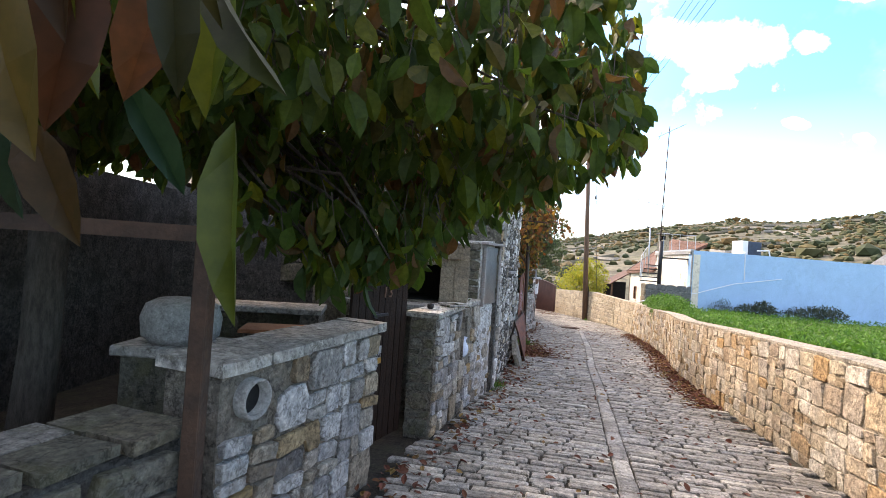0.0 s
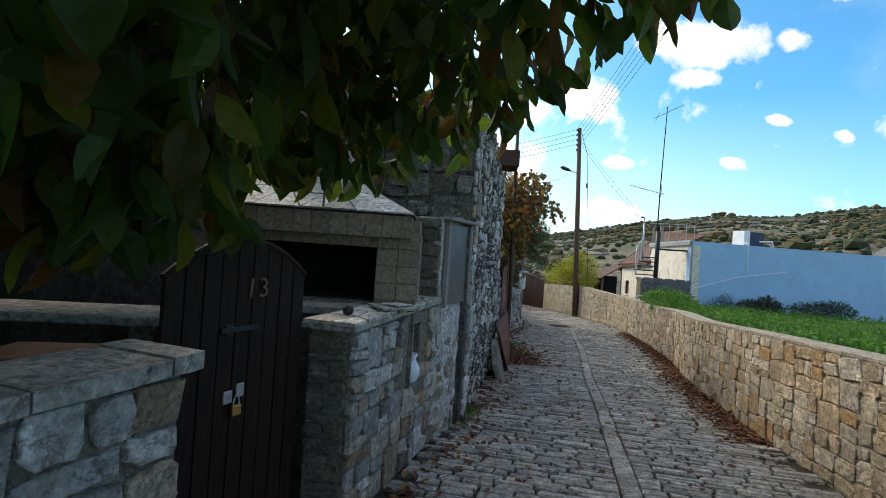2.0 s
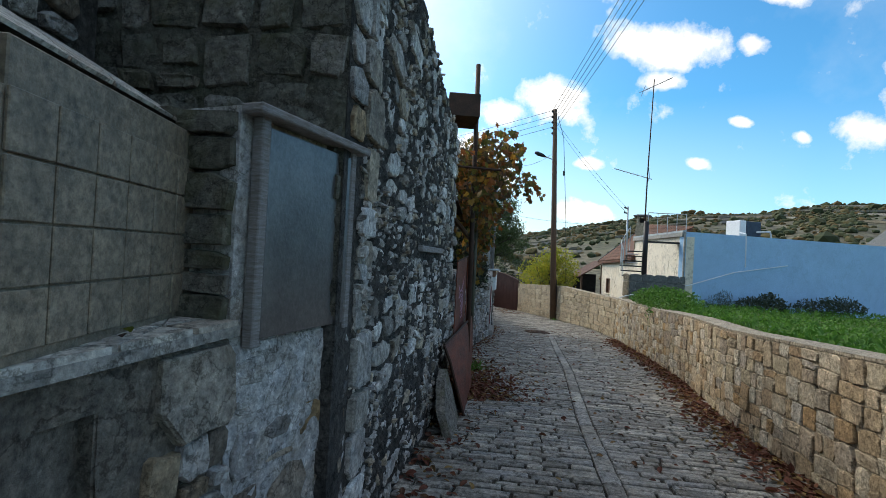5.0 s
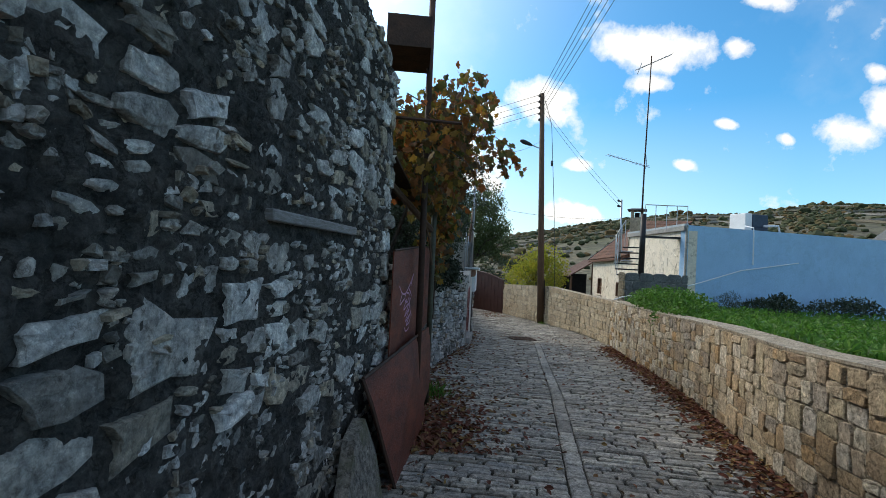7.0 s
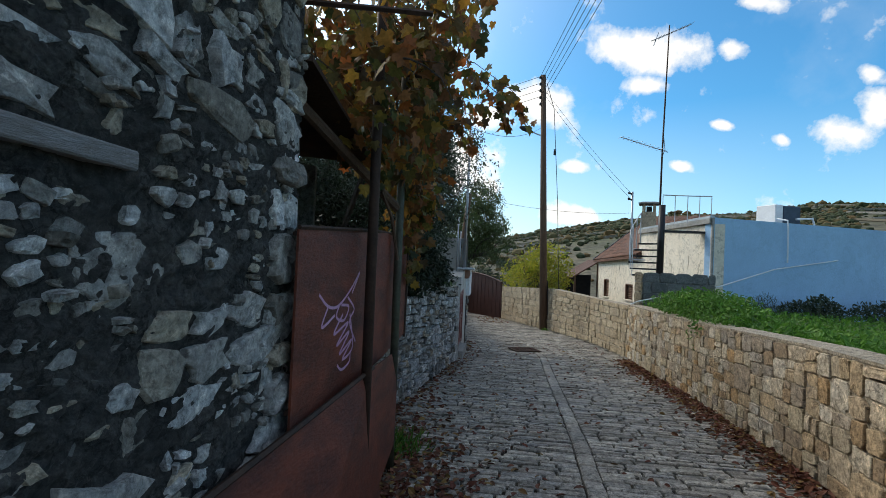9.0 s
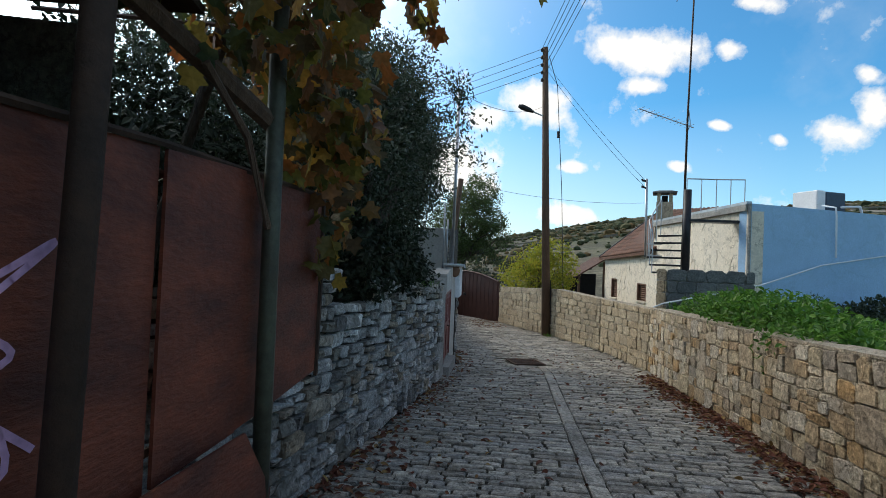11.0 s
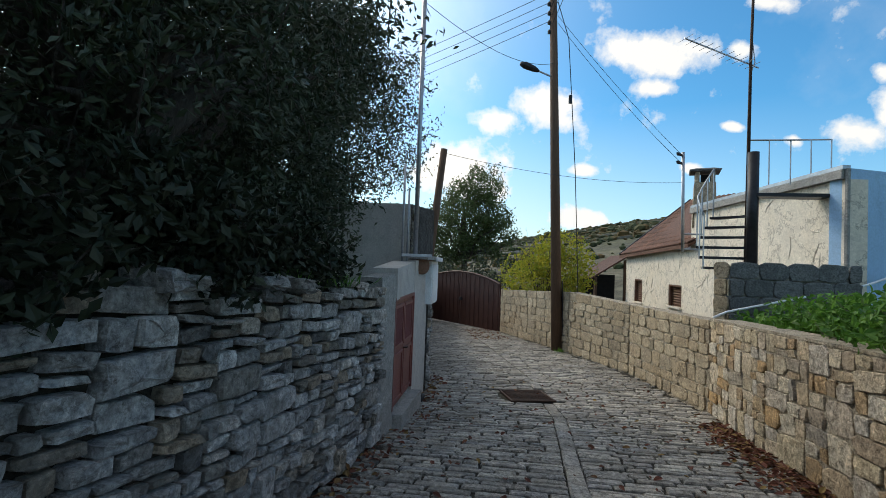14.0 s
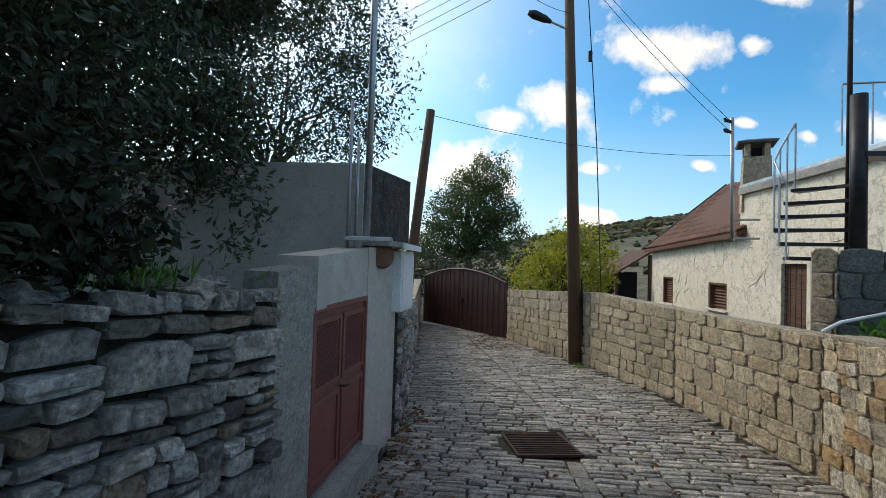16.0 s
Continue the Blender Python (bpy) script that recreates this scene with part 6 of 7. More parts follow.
# lean-to roof: sheets of ribbed tiles between eave and ridge
eave0, eave1 = ch(5.3, 1.42, 0.22), ch(cl + 0.2, 1.20, 0.22)
rid0, rid1 = ch(5.3, 3.0, -2.5), ch(cl + 0.2, 3.48, -2.5)
part("roof_deck", Geo().add([eave0, eave1, rid1, rid0] + [p - Vector((0, 0, 0.09)) for p in (eave0, eave1, rid1, rid0)], [(0, 1, 2, 3), (7, 6, 5, 4), (0, 4, 5, 1), (1, 5, 6, 2), (2, 6, 7, 3), (3, 7, 4, 0)]), M_ROOF, cream, "brown tiled lean-to roof")
nrow = 11
for j in range(nrow):
    k0, k1 = j / nrow, (j + 1) / nrow + 0.02
    a, b, c_, d_ = eave0.lerp(rid0, k0), eave1.lerp(rid1, k0), eave1.lerp(rid1, k1), eave0.lerp(rid0, k1)
    a, b = a + Vector((0, 0, 0.04)), b + Vector((0, 0, 0.04))
    c_, d_ = c_ + Vector((0, 0, 0.012)), d_ + Vector((0, 0, 0.012))
    ncol = 19
    for i in range(ncol):
        q = [a.lerp(b, i / ncol + 0.003), a.lerp(b, (i + 1) / ncol - 0.003), d_.lerp(c_, (i + 1) / ncol - 0.003), d_.lerp(c_, i / ncol + 0.003)]
        up_ = Vector((0, 0, 0.03 + 0.012 * rng.random()))
        m1 = q[0].lerp(q[1], 0.5) + Vector((0, 0, 0.035))
        m2 = q[3].lerp(q[2], 0.5) + Vector((0, 0, 0.03))
        part("roof_tile", Geo().add([q[0], m1, q[1], q[2], m2, q[3]] + [p + up_ for p in (q[0], m1, q[1], q[2], m2, q[3])], [(6, 7, 10, 11), (7, 8, 9, 10), (0, 1, 7, 6), (1, 2, 8, 7), (2, 3, 9, 8), (5, 0, 6, 11)]), M_ROOF, cream)
part("ridge_edge", Geo().tube([eave1 + Vector((0, 0, 0.05)), rid1 + Vector((0, 0, 0.05))], 0.06, 6), M_BLACKSTEEL, cream, "dark verge edge")
part("back_body", Geo().prism([ch(1.6, -1.6, -0.36), ch(cl - 0.3, -1.6, -0.36), ch(cl - 0.3, 1.25, -0.36), ch(1.6, 1.25, -0.36)], -cn * 3.0), M_SOOT_SHADE, cream)
for i, (a, b, z0, z1) in enumerate(OPEN):
    if i == 2:
        dr = part("house_door", Geo().box(chm((a + b) / 2, z0, -0.12), b - a, 0.05, z1 - z0, 0.004), M_BROWNWOOD, cream, "brown door behind a metal grille")
        gg = Geo()
        for z in np.arange(z0 + 0.1, z1, 0.13):
            gg.tube([ch(a + 0.02, z, -0.05), ch(b - 0.02, z, -0.05)], 0.008, 4)
        for u in np.linspace(a + 0.05, b - 0.05, 5):
            gg.tube([ch(u, z0, -0.05), ch(u, z1, -0.05)], 0.008, 4)
        part("grille", gg, M_BLACKSTEEL, dr)
        continue
    win = part("window", Geo().box(chm((a + b) / 2, z0, -0.16), b - a, 0.05, z1 - z0, 0.004), M_BROWNWOOD, cream, "small brown shuttered window")
    part("sill", Geo().box(chm((a + b) / 2, z0 - 0.05, 0.01), b - a + 0.1, 0.12, 0.05, 0.006), M_CREAM, win)
    for u in (a + 0.03, b - 0.03):
        part("frame", Geo().box(chm(u, z0, -0.06), 0.06, 0.1, z1 - z0, 0.004), M_BROWNWOOD, win)
    part("frame", Geo().box(chm((a + b) / 2, z1 - 0.055, -0.06), b - a, 0.1, 0.055, 0.004), M_BROWNWOOD, win)
    for z in np.arange(z0 + 0.08, z1 - 0.08, 0.075):
        part("slat", Geo().box(chm((a + b) / 2, z, -0.115) @ pose(0, 0, 0, 35, 0, 0), b - a - 0.12, 0.05, 0.012), M_BROWNWOOD, win)
shed = thing("dark_shed", "open dark timber shed with a sloping brown roof", "shed", at=(12.6, 33.6, -1.7))
part("roof", Geo().prism([(-0.95, -0.5, 1.95), (0.6, -0.5, 2.9), (0.6, -0.5, 2.97), (-0.95, -0.5, 2.02)], (0.2, 2.2, 0)), M_ROOF, shed)
part("back_wall", Geo().box(pose(0.1, 1.5, 0), 1.6, 0.1, 2.1, 0.01), M_SOOT_SHADE, shed)
for x in (-0.75, 0.5):
    part("post", Geo().box(pose(x, -0.35, 0), 0.1, 0.1, 2.0 + 0.6 * (x + 0.75), 0.008), M_POLE, shed)

# chimney with a flat cap
chim = thing("chimney", "square stone chimney with a flat concrete cap", "chimney", at=(12.2, 26.7, 2.4))
part("shaft", Geo().add([(sx * r, sy * r, z) for r, z in ((0.30, -0.5), (0.26, 0.75)) for sx, sy in ((-1, -1), (1, -1), (1, 1), (-1, 1))], [(0, 1, 5, 4), (1, 2, 6, 5), (2, 3, 7, 6), (3, 0, 4, 7), (4, 5, 6, 7), (3, 2, 1, 0)]), M_ASHLAR, chim)
for sx, sy in ((-1, -1), (1, -1), (1, 1), (-1, 1)):
    part("vent_pier", Geo().box(pose(sx * 0.19, sy * 0.19, 0.75), 0.11, 0.11, 0.30, 0.01), M_ASHLAR, chim)
part("flue", Geo().box(pose(0, 0, 0.755), 0.2, 0.2, 0.22), M_SOOT_SHADE, chim, "sooty flue")
part("cap", Geo().add([(sx * r, sy * r, z) for r, z in ((0.37, 1.05), (0.39, 1.09), (0.22, 1.15)) for sx, sy in ((-1, -1), (1, -1), (1, 1), (-1, 1))], [(4 * j + i, 4 * j + (i + 1) % 4, 4 * j + 4 + (i + 1) % 4, 4 * j + 4 + i) for j in (0, 1) for i in range(4)] + [(8, 9, 10, 11), (3, 2, 1, 0)]), M_BLOCK, chim, "dark concrete cap")
chim.rotation_euler.z = radians(-30)
roofpole = thing("service_pole", "galvanised service pole bracketed to a house", "pole", at=(11.1, 25.95, 1.2))
part("tube", Geo().tube([(0.05, 0, 0), (0, 0, 2.6)], 0.04, 8), M_GALV, roofpole, smooth=True)
part("bracket", Geo().tube([(0.02, 0, 0.45), (0.5, -0.2, 0.45)], 0.025, 6).tube([(0.04, 0, 0.06), (0.5, -0.2, 0.06)], 0.025, 6), M_GALV, roofpole)
for z in (2.3, 2.52):
    part("insulator", Geo().tube([(-0.02, 0, z), (-0.14, 0, z + 0.02), (-0.16, 0, z + 0.07)], [0.03, 0.04, 0.03], 6), M_BLACKSTEEL, roofpole)

# spiral stair on a block base
stair = thing("spiral_stair", "black steel spiral stair with a galvanised handrail", "staircase", at=(9.90, 21.84, 0.8))
part("newel", Geo().tube([(0, 0, 0), (0.0, 0, 2.0)], 0.09, 14), M_BLACKSTEEL, stair, smooth=True)
treads = []
for i in range(6):
    a = radians(150 - 9 * i)
    z = -0.06 + 0.185 * i
    R_ = 0.86 - 0.05 * abs(i - 2)
    p0, p1 = Vector((math.cos(a) * R_, math.sin(a) * R_, z)), Vector((math.cos(a + 0.30) * R_, math.sin(a + 0.30) * R_, z))
    q = Vector((math.cos(a + 0.15) * 0.06, math.sin(a + 0.15) * 0.06, z))
    part("tread", Geo().prism([q - Vector((0.04, 0, 0)), p0, p1, q + Vector((0, 0.06, 0))], (0, 0, 0.045)), M_BLACKSTEEL, stair)
    mid = (p0 + p1) / 2
    part("baluster", Geo().tube([mid + Vector((0, 0, 0.0)), mid + Vector((0, 0, 0.95))], 0.013, 5), M_GALV, stair)
    treads.append(mid + Vector((0, 0, 0.95)))
part("handrail", Geo().tube(treads, 0.014, 6), M_GALV, stair, smooth=True)
part("landing", Geo().prism([(0.0, -0.1, 1.22), (1.6, -0.5, 1.22), (1.68, -0.12, 1.22), (0.05, 0.2, 1.22)], (0, 0, 0.06)), M_BLACKSTEEL, stair)
rail = thing("roof_railing", "thin galvanised roof railing", "railing", at=(11.2, 22.2, 2.45))
rp = [Vector((-0.9, 0.3, 0.75)), Vector((-0.2, 0.0, 0.72)), Vector((0.35, -0.16, 0.72))]
part("top_rail", Geo().tube(rp, 0.016, 5), M_GALV, rail)
for k in np.linspace(0, 1, 5):
    x = -0.9 + 1.25 * k
    y = float(np.interp(x, [p.x for p in rp], [p.y for p in rp]))
    part("upright", Geo().tube([(x, y, -0.1), (x, y, 0.73)], 0.012, 5), M_GALV, rail)

ant = thing("tv_antenna", "tall thin television antenna mast with two aerials", "antenna", at=(9.90, 21.98, 0.85))
part("mast", Geo().tube([(0, 0, 0), (0.02, 0, 3.6), (0.10, 0, 7.25)], [0.035, 0.025, 0.018], 8), M_RUSTDARK, ant, smooth=True)
yagi = part("aerial", Geo().tube([(0.25, 0.1, 3.55), (-1.4, -0.3, 3.78)], 0.014, 5), M_GALV, ant)
for k in range(11):
    p = Vector((0.1, 0.06, 3.57)).lerp(Vector((-1.38, -0.3, 3.78)), k / 10)
    part("element", Geo().tube([p + Vector((0.03, -0.16, 0)), p + Vector((-0.03, 0.16, 0))], 0.005, 4), M_GALV, yagi)
part("reflector", Geo().tube([(0.1, 0.0, 3.6), (0.02, 0.02, 3.35)], 0.012, 4).tube([(0.1, 0, 3.6), (0.05, 0, 3.95)], 0.012, 4), M_GALV, yagi)
top_a = part("aerial", Geo().tube([(-0.35, -0.1, 6.75), (0.9, 0.2, 7.45)], 0.014, 5), M_GALV, ant)
for k in range(9):
    p = Vector((-0.3, -0.1, 6.78)).lerp(Vector((0.88, 0.2, 7.44)), k / 8)
    part("element", Geo().tube([p + Vector((0.03, -0.15, 0.02)), p + Vector((-0.03, 0.15, -0.02))], 0.005, 4), M_GALV, top_a)
part("reflector", Geo().tube([(-0.42, -0.1, 6.55), (-0.28, -0.1, 6.95)], 0.012, 4).tube([(-0.5, -0.1, 6.68), (-0.2, -0.1, 6.82)], 0.012, 4), M_GALV, top_a)

blue = thing("blue_building", "long single-storey building painted pale blue with a flat roof", "building", at=(11.0, 21.2, -0.6))
part("street_wall", Geo().prism([(0.02, -0.02, 0), (27, 4.0, 0), (27, 4.0, 3.0), (0.02, -0.02, 3.06)], (-0.03, 0.3, 0)), M_BLUE, blue)
part("roof", Geo().prism([(0.1, 0.32, 2.95), (27, 4.4, 2.95), (26, 9, 2.95), (1.5, 6, 2.95)], (0, 0, 0.05)), M_CONCRETE, blue)
part("back_wall", Geo().prism([(1.5, 6.0, 0), (26, 9, 0), (26, 9, 2.9), (1.5, 6, 2.9)], (0, 0.3, 0)), M_PLASTER, blue)
part("corner_strip", Geo().box(pose(-0.01, -0.05, 0.0, 0, 0, 8), 0.06, 0.06, 3.05, 0.01), M_CONCRETE, blue)
part("downpipe", Geo().tube([(2.45, 0.6, 3.2), (2.5, 0.27, 3.12), (2.5, 0.25, 2.9), (2.52, 0.26, 1.9)], 0.022, 7), M_WHITE, blue, "thin white downpipe")
tank = thing("roof_tank", "white roof water tank with a dark blue panel", "water tank", at=(14.5, 22.95, 2.4))
part("box", Geo().box(pose(-0.34, 0, 0, 0, 0, 8), 0.30, 0.7, 0.74, 0.02), M_WHITE, tank)
part("dark_panel", Geo().box(pose(0.16, 0.05, 0.02, 0, 0, 8), 0.69, 0.66, 0.70, 0.02), plain_mat("dark_blue_panel", (0.012, 0.02, 0.045), (0.025, 0.04, 0.08), 0.35), tank)
part("pipe", Geo().tube([(0.2, -0.45, 0.3), (0.75, -0.45, 0.34), (0.78, -0.5, 0.05)], 0.035, 7), M_WHITE, tank)
part("skid", Geo().box(pose(0, 0, -0.06, 0, 0, 8), 1.2, 0.75, 0.06, 0.005), M_GALV, tank)
barn = thing("far_roof", "small building with a sloping grey roof behind a blue wall", "building", at=(30, 27.5, -0.5))
part("body", Geo().box(pose(0, 0, 0), 5, 5, 3.2, 0.02), M_WHITE, barn)
part("roof", Geo().prism([(-3.2, -2.7, 2.7), (0.5, -2.7, 5.4), (0.5, -2.7, 5.55), (-3.2, -2.7, 2.85)], (0, 6, 0)), M_BLOCK, barn)
part("roof", Geo().prism([(0.5, -2.7, 5.4), (4.0, -2.7, 3.0), (4.0, -2.7, 3.15), (0.5, -2.7, 5.55)], (0, 6, 0)), M_BLOCK, barn)
# white hose from the wall corner to the blue wall
hose = thing("white_hose", "thin white hose slung across a yard", "hose", at=(8.8, 20.9, 0.0))
part("tube", Geo().tube([(-0.28, -0.1, 0.02), (0.0, 0, 0.10), (2.3, 0.0, 0.58), (4.2, 0.4, 1.10), (6.6, 0.85, 1.45)], 0.018, 6), M_WHITE, hose, smooth=True)
# block base of the stair
B0, B1 = (9.05, 21.2), (10.80, 20.70)
base = thing("block_wall", "rough grey concrete-block wall under a steel stair", "block wall", at=(8.98, 21.45, gz(21.5)))
base_core = part("core", Geo().prism([Vector((x, y, gz(21.5) + 0.0)) - Vector((8.98, 21.45, gz(21.5))) for x, y in ((8.94, 21.42), (9.06, 21.22), (10.80, 20.73), (11.2, 21.9), (9.78, 22.4))], (0, 0, 0.80 - gz(21.5))), M_CONCRETE, base)
bl_, bd, bn = frame_of(B0, B1)
sd_l, sdd, sdn = frame_of((8.93, 21.41), (9.05, 21.2))
rng = random.Random(91)
for fl_, o0, dv, nv in ((bl_, B0, bd, bn), (sd_l, (8.93, 21.41), sdd, sdn)):
    for r in range(6):
        u = -0.2 * (r % 2)
        while u < fl_ - 0.03:
            a, b = max(0.0, u), min(u + 0.41, fl_)
            m = Matrix((dv * (b - a - 0.012), nv * 0.022, Vector((0, 0, 0.265)))).transposed().to_4x4()
            m.translation = Vector((o0[0], o0[1], 0.87 - 0.275 * r - 0.135)) + dv * ((a + b) / 2) + nv * 0.004 - Vector((8.98, 21.45, gz(21.5)))
            ob = part("block", BLOCKS[rng.randrange(8)].mesh("block", M_BLOCK if nv is bn else M_ASHLAR), M_BLOCK, base)
            ob.matrix_local = m
            u += 0.41

# drain grate in the lane
grate = thing("drain_grate", "rusty steel drain grate set in a paved lane", "drain grate", at=(GRATE[0], GRATE[1], gz(GRATE[1])))
grm = pose(0, 0, 0, math.degrees(math.atan(-0.06)), 0, 2)
# thin black sheet under the bars, painted in for the shade of the pit
part("pit", Geo().box(grm @ pose(0, 0, -0.012), 0.70, 0.80, 0.004), M_SOOT_SHADE, grate)
for y in (-0.385, 0.385):
    part("frame_bar", Geo().box(grm @ pose(0, y, -0.01), 0.70, 0.03, 0.03, 0.003), M_RUSTDARK, grate)
for x in (-0.335, 0.335):
    part("frame_bar", Geo().box(grm @ pose(x, 0, -0.01), 0.03, 0.74, 0.03, 0.003), M_RUSTDARK, grate)
for y in np.linspace(-0.335, 0.335, 12):
    part("bar", Geo().box(grm @ pose(0, y, -0.008), 0.64, 0.022, 0.026, 0.002), M_RUSTDARK, grate)

# ---- trees and plants ----
fore = thing("courtyard_tree", "broad-leaved tree with drooping green leaves turning yellow and brown", "tree", at=(-2.5, 3.0, gz(3)))
rs, rng = np.random.RandomState(71), random.Random(71)
FO = np.array([-2.5, 3.0, gz(3)])
part("trunk", Geo().tube([(0, 0, -0.05), (0.08, -0.05, 1.0), (0.0, 0.05, 2.2), (0.15, 0.0, 3.0)], [0.13, 0.11, 0.10, 0.08], 9, 0.25, rng), M_BARK, fore, smooth=True)


def low_edge(x, y):
    z = np.interp(x, [-1.9, -1.2, -0.8, -0.5, -0.2, 0.25, 0.7, 1.1, 1.6], [2.05, 1.66, 1.42, 1.24, 1.38, 1.76, 1.97, 2.14, 2.4])
    return np.where(y > 3.75, np.maximum(z, 1.62 + 0.12 * (y - 3.75)), z)


PATH_XY = np.array([(0.0, 0.0), (0.24, 0.97), (0.43, 1.94), (0.58, 2.86), (0.9, 3.8), (1.1, 4.6)])
c = np.stack([rs.uniform(-3.6, 1.5, 60000), rs.uniform(1.5, 4.6, 60000), rs.uniform(1.0, 3.1, 60000)], 1)
far = np.min(np.linalg.norm(c[:, None, :2] - PATH_XY[None], axis=2), axis=1)
edge = low_edge(c[:, 0], c[:, 1])
clumpy = np.array([noise.noise((p[0] * 2.2, p[1] * 2.2, p[2] * 2.2)) for p in c])
right_end = np.interp(c[:, 1], [1.5, 2.2, 3.5, 4.2, 4.7], [0.0, 0.75, 1.4, 0.9, 0.55])
keep = (c[:, 2] > edge + 0.12 * rs.random(len(c))) & (c[:, 0] < right_end) & ((far > 0.42) | (c[:, 2] > 1.98)) & (clumpy > -0.15) & (rs.random(len(c)) < np.where(c[:, 2] > edge + 0.9, 0.55, 1.0))
keep &= (c[:, 1] > 2.25) | (c[:, 2] > 2.05)
c = c[keep][:9800]
near_c = np.stack([rs.uniform(-0.62, -0.19, 40), rs.uniform(0.22, 0.58, 40), rs.uniform(1.62, 2.0, 40)], 1)
way = rs.normal(size=(len(c), 3)) * 0.38 + np.array([0.05, -0.05, -1.0])
upv = rs.normal(size=(len(c), 3))
lnv = rs.uniform(0.10, 0.18, len(c))
wd = lnv * rs.uniform(0.50, 0.66, len(c))
order = np.argsort(np.abs(c[:, 0] - 0.5) + np.abs(c[:, 1] - 3.2) + 1.2 * np.abs(c[:, 2] - edge[keep][:9800]))
single, rest = order[:280], order[280:]
leaf_part("crown", broad_leaf(), c[rest] - FO, way[rest], upv[rest], lnv[rest], wd[rest], M_LEAF_BROAD, fore)
# extra upper crown, mostly unseen, added to shade the courtyard below
shade_c = np.stack([rs.uniform(-4.5, 0.9, 16000), rs.uniform(-0.8, 5.2, 16000), rs.uniform(2.4, 3.7, 16000)], 1)
shade_c = shade_c[(rs.random(len(shade_c)) < np.interp(shade_c[:, 0], [-2.2, -1.2, 0.0], [1.0, 0.65, 0.06])) & (((shade_c[:, 0] + 1.8) / 2.7) ** 2 + ((shade_c[:, 1] - 2.7) / 2.7) ** 2 < 1) & (np.array([noise.noise((p[0] * 1.5, p[1] * 1.5, p[2] * 1.5)) for p in shade_c]) > -0.25)]
lu = rs.uniform(0.10, 0.17, len(shade_c))
leaf_part("crown", broad_leaf(), shade_c - FO, rs.normal(size=shade_c.shape) * 0.5 + np.array([0, 0, -0.8]), rs.normal(size=shade_c.shape), lu, lu * 0.6, M_LEAF_BROAD, fore)
tvv, tff = broad_leaf()
leaf_mesh = bpy.data.meshes.new("leaf")
leaf_mesh.from_pydata((tvv * np.array([1, 1, 1])).tolist(), [], tff)
leaf_mesh.materials.append(M_LEAF_BROAD)


turn_mesh = leaf_mesh.copy()
turn_mesh.materials.clear()
turn_mesh.materials.append(M_LEAF_TURN)


def hang_leaf(p, w_, u_, ln_, wd_, me=None):
    wy, sd_, nr = leaf_axes(w_[None], u_[None])
    m = Matrix([list(sd_[0] * wd_), list(wy[0] * ln_), list(nr[0] * ln_)]).transposed().to_4x4()
    m.translation = Vector(p - FO)
    ob = new("leaf", me or leaf_mesh)
    ob.parent = fore
    ob.matrix_local = m


for i in single:
    hang_leaf(c[i], way[i], upv[i], lnv[i], wd[i])
for p in near_c:
    hang_leaf(p, rs.normal(size=3) * 0.2 + np.array([0, 0, -1.0]), np.array([rs.normal() * 0.5, -1, 0.1]), rs.uniform(0.12, 0.20), rs.uniform(0.04, 0.065), turn_mesh)
tips = [(Vector(c[i]) - Vector(FO)) for i in order[::70]]
branches(fore, rng, (0.1, 0, 2.4), tips[:70], 0.03, 0.35)
near_tip = [Vector((-0.35, 0.35, 1.92)) - Vector(FO), Vector((-0.2, 0.3, 1.95)) - Vector(FO)]
branches(fore, rng, (0.1, 0, 2.6), near_tip, 0.025, 0.35)
tg = Geo()
for i in order[::6]:
    p = Vector(c[i]) - Vector(FO)
    tg.tube([p, p + Vector((rng.uniform(-0.12, 0.05), rng.uniform(-0.08, 0.08), rng.uniform(0.1, 0.22)))], [0.0022, 0.004], 3)
tagged(part("twigwork", tg, M_BARK, fore), kind="stuff")

olive = olive_tree("olive_tree", "large dark olive tree leaning over a dry-stone wall", (1.75, 15.6, 0.1), (2.35, 16.6, 1.2),
                   [((1.5, 16.9, 2.1), (1.75, 1.9, 1.6)), ((2.4, 17.2, 1.9), (1.0, 1.5, 1.25)), ((1.7, 15.5, 2.2), (1.3, 0.9, 0.9)), ((0.7, 17.0, 2.6), (1.5, 1.8, 1.4)), ((2.1, 18.6, 1.5), (1.1, 1.0, 1.1)), ((2.3, 17.2, 3.0), (0.8, 1.2, 0.7)), ((1.7, 19.0, 2.3), (1.5, 1.3, 1.8)), ((2.75, 18.5, 1.7), (0.75, 0.9, 1.15)), ((3.0, 17.4, 2.5), (0.9, 1.1, 1.1)), ((2.2, 18.2, 3.3), (1.2, 1.3, 1.0))], 150000, 101, (0.065, 0.016), None, 30, 0.12, 75, 0.17, ((2.5, 15.6, 0.8), 0.62))
part("trunk", Geo().tube([(1.75, 16.1, 0.1), (2.0, 16.2, 0.5), (2.3, 16.35, 0.85), (2.62, 16.5, 1.25), (2.8, 16.7, 1.6)], [0.13, 0.11, 0.10, 0.09, 0.07], 9, 0.3, random.Random(5)), M_BARK, olive, smooth=True)
# shrub leaves carry the shade below the crown in their colour
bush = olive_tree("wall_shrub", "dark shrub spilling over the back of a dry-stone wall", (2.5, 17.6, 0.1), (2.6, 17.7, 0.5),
                  [((2.6, 17.0, 0.75), (0.55, 1.6, 0.42)), ((3.0, 18.2, 0.7), (0.4, 0.6, 0.35))], 18000, 102, (0.07, 0.022), M_LEAF_SHADE, 10, 0.04, 50, 0.12)
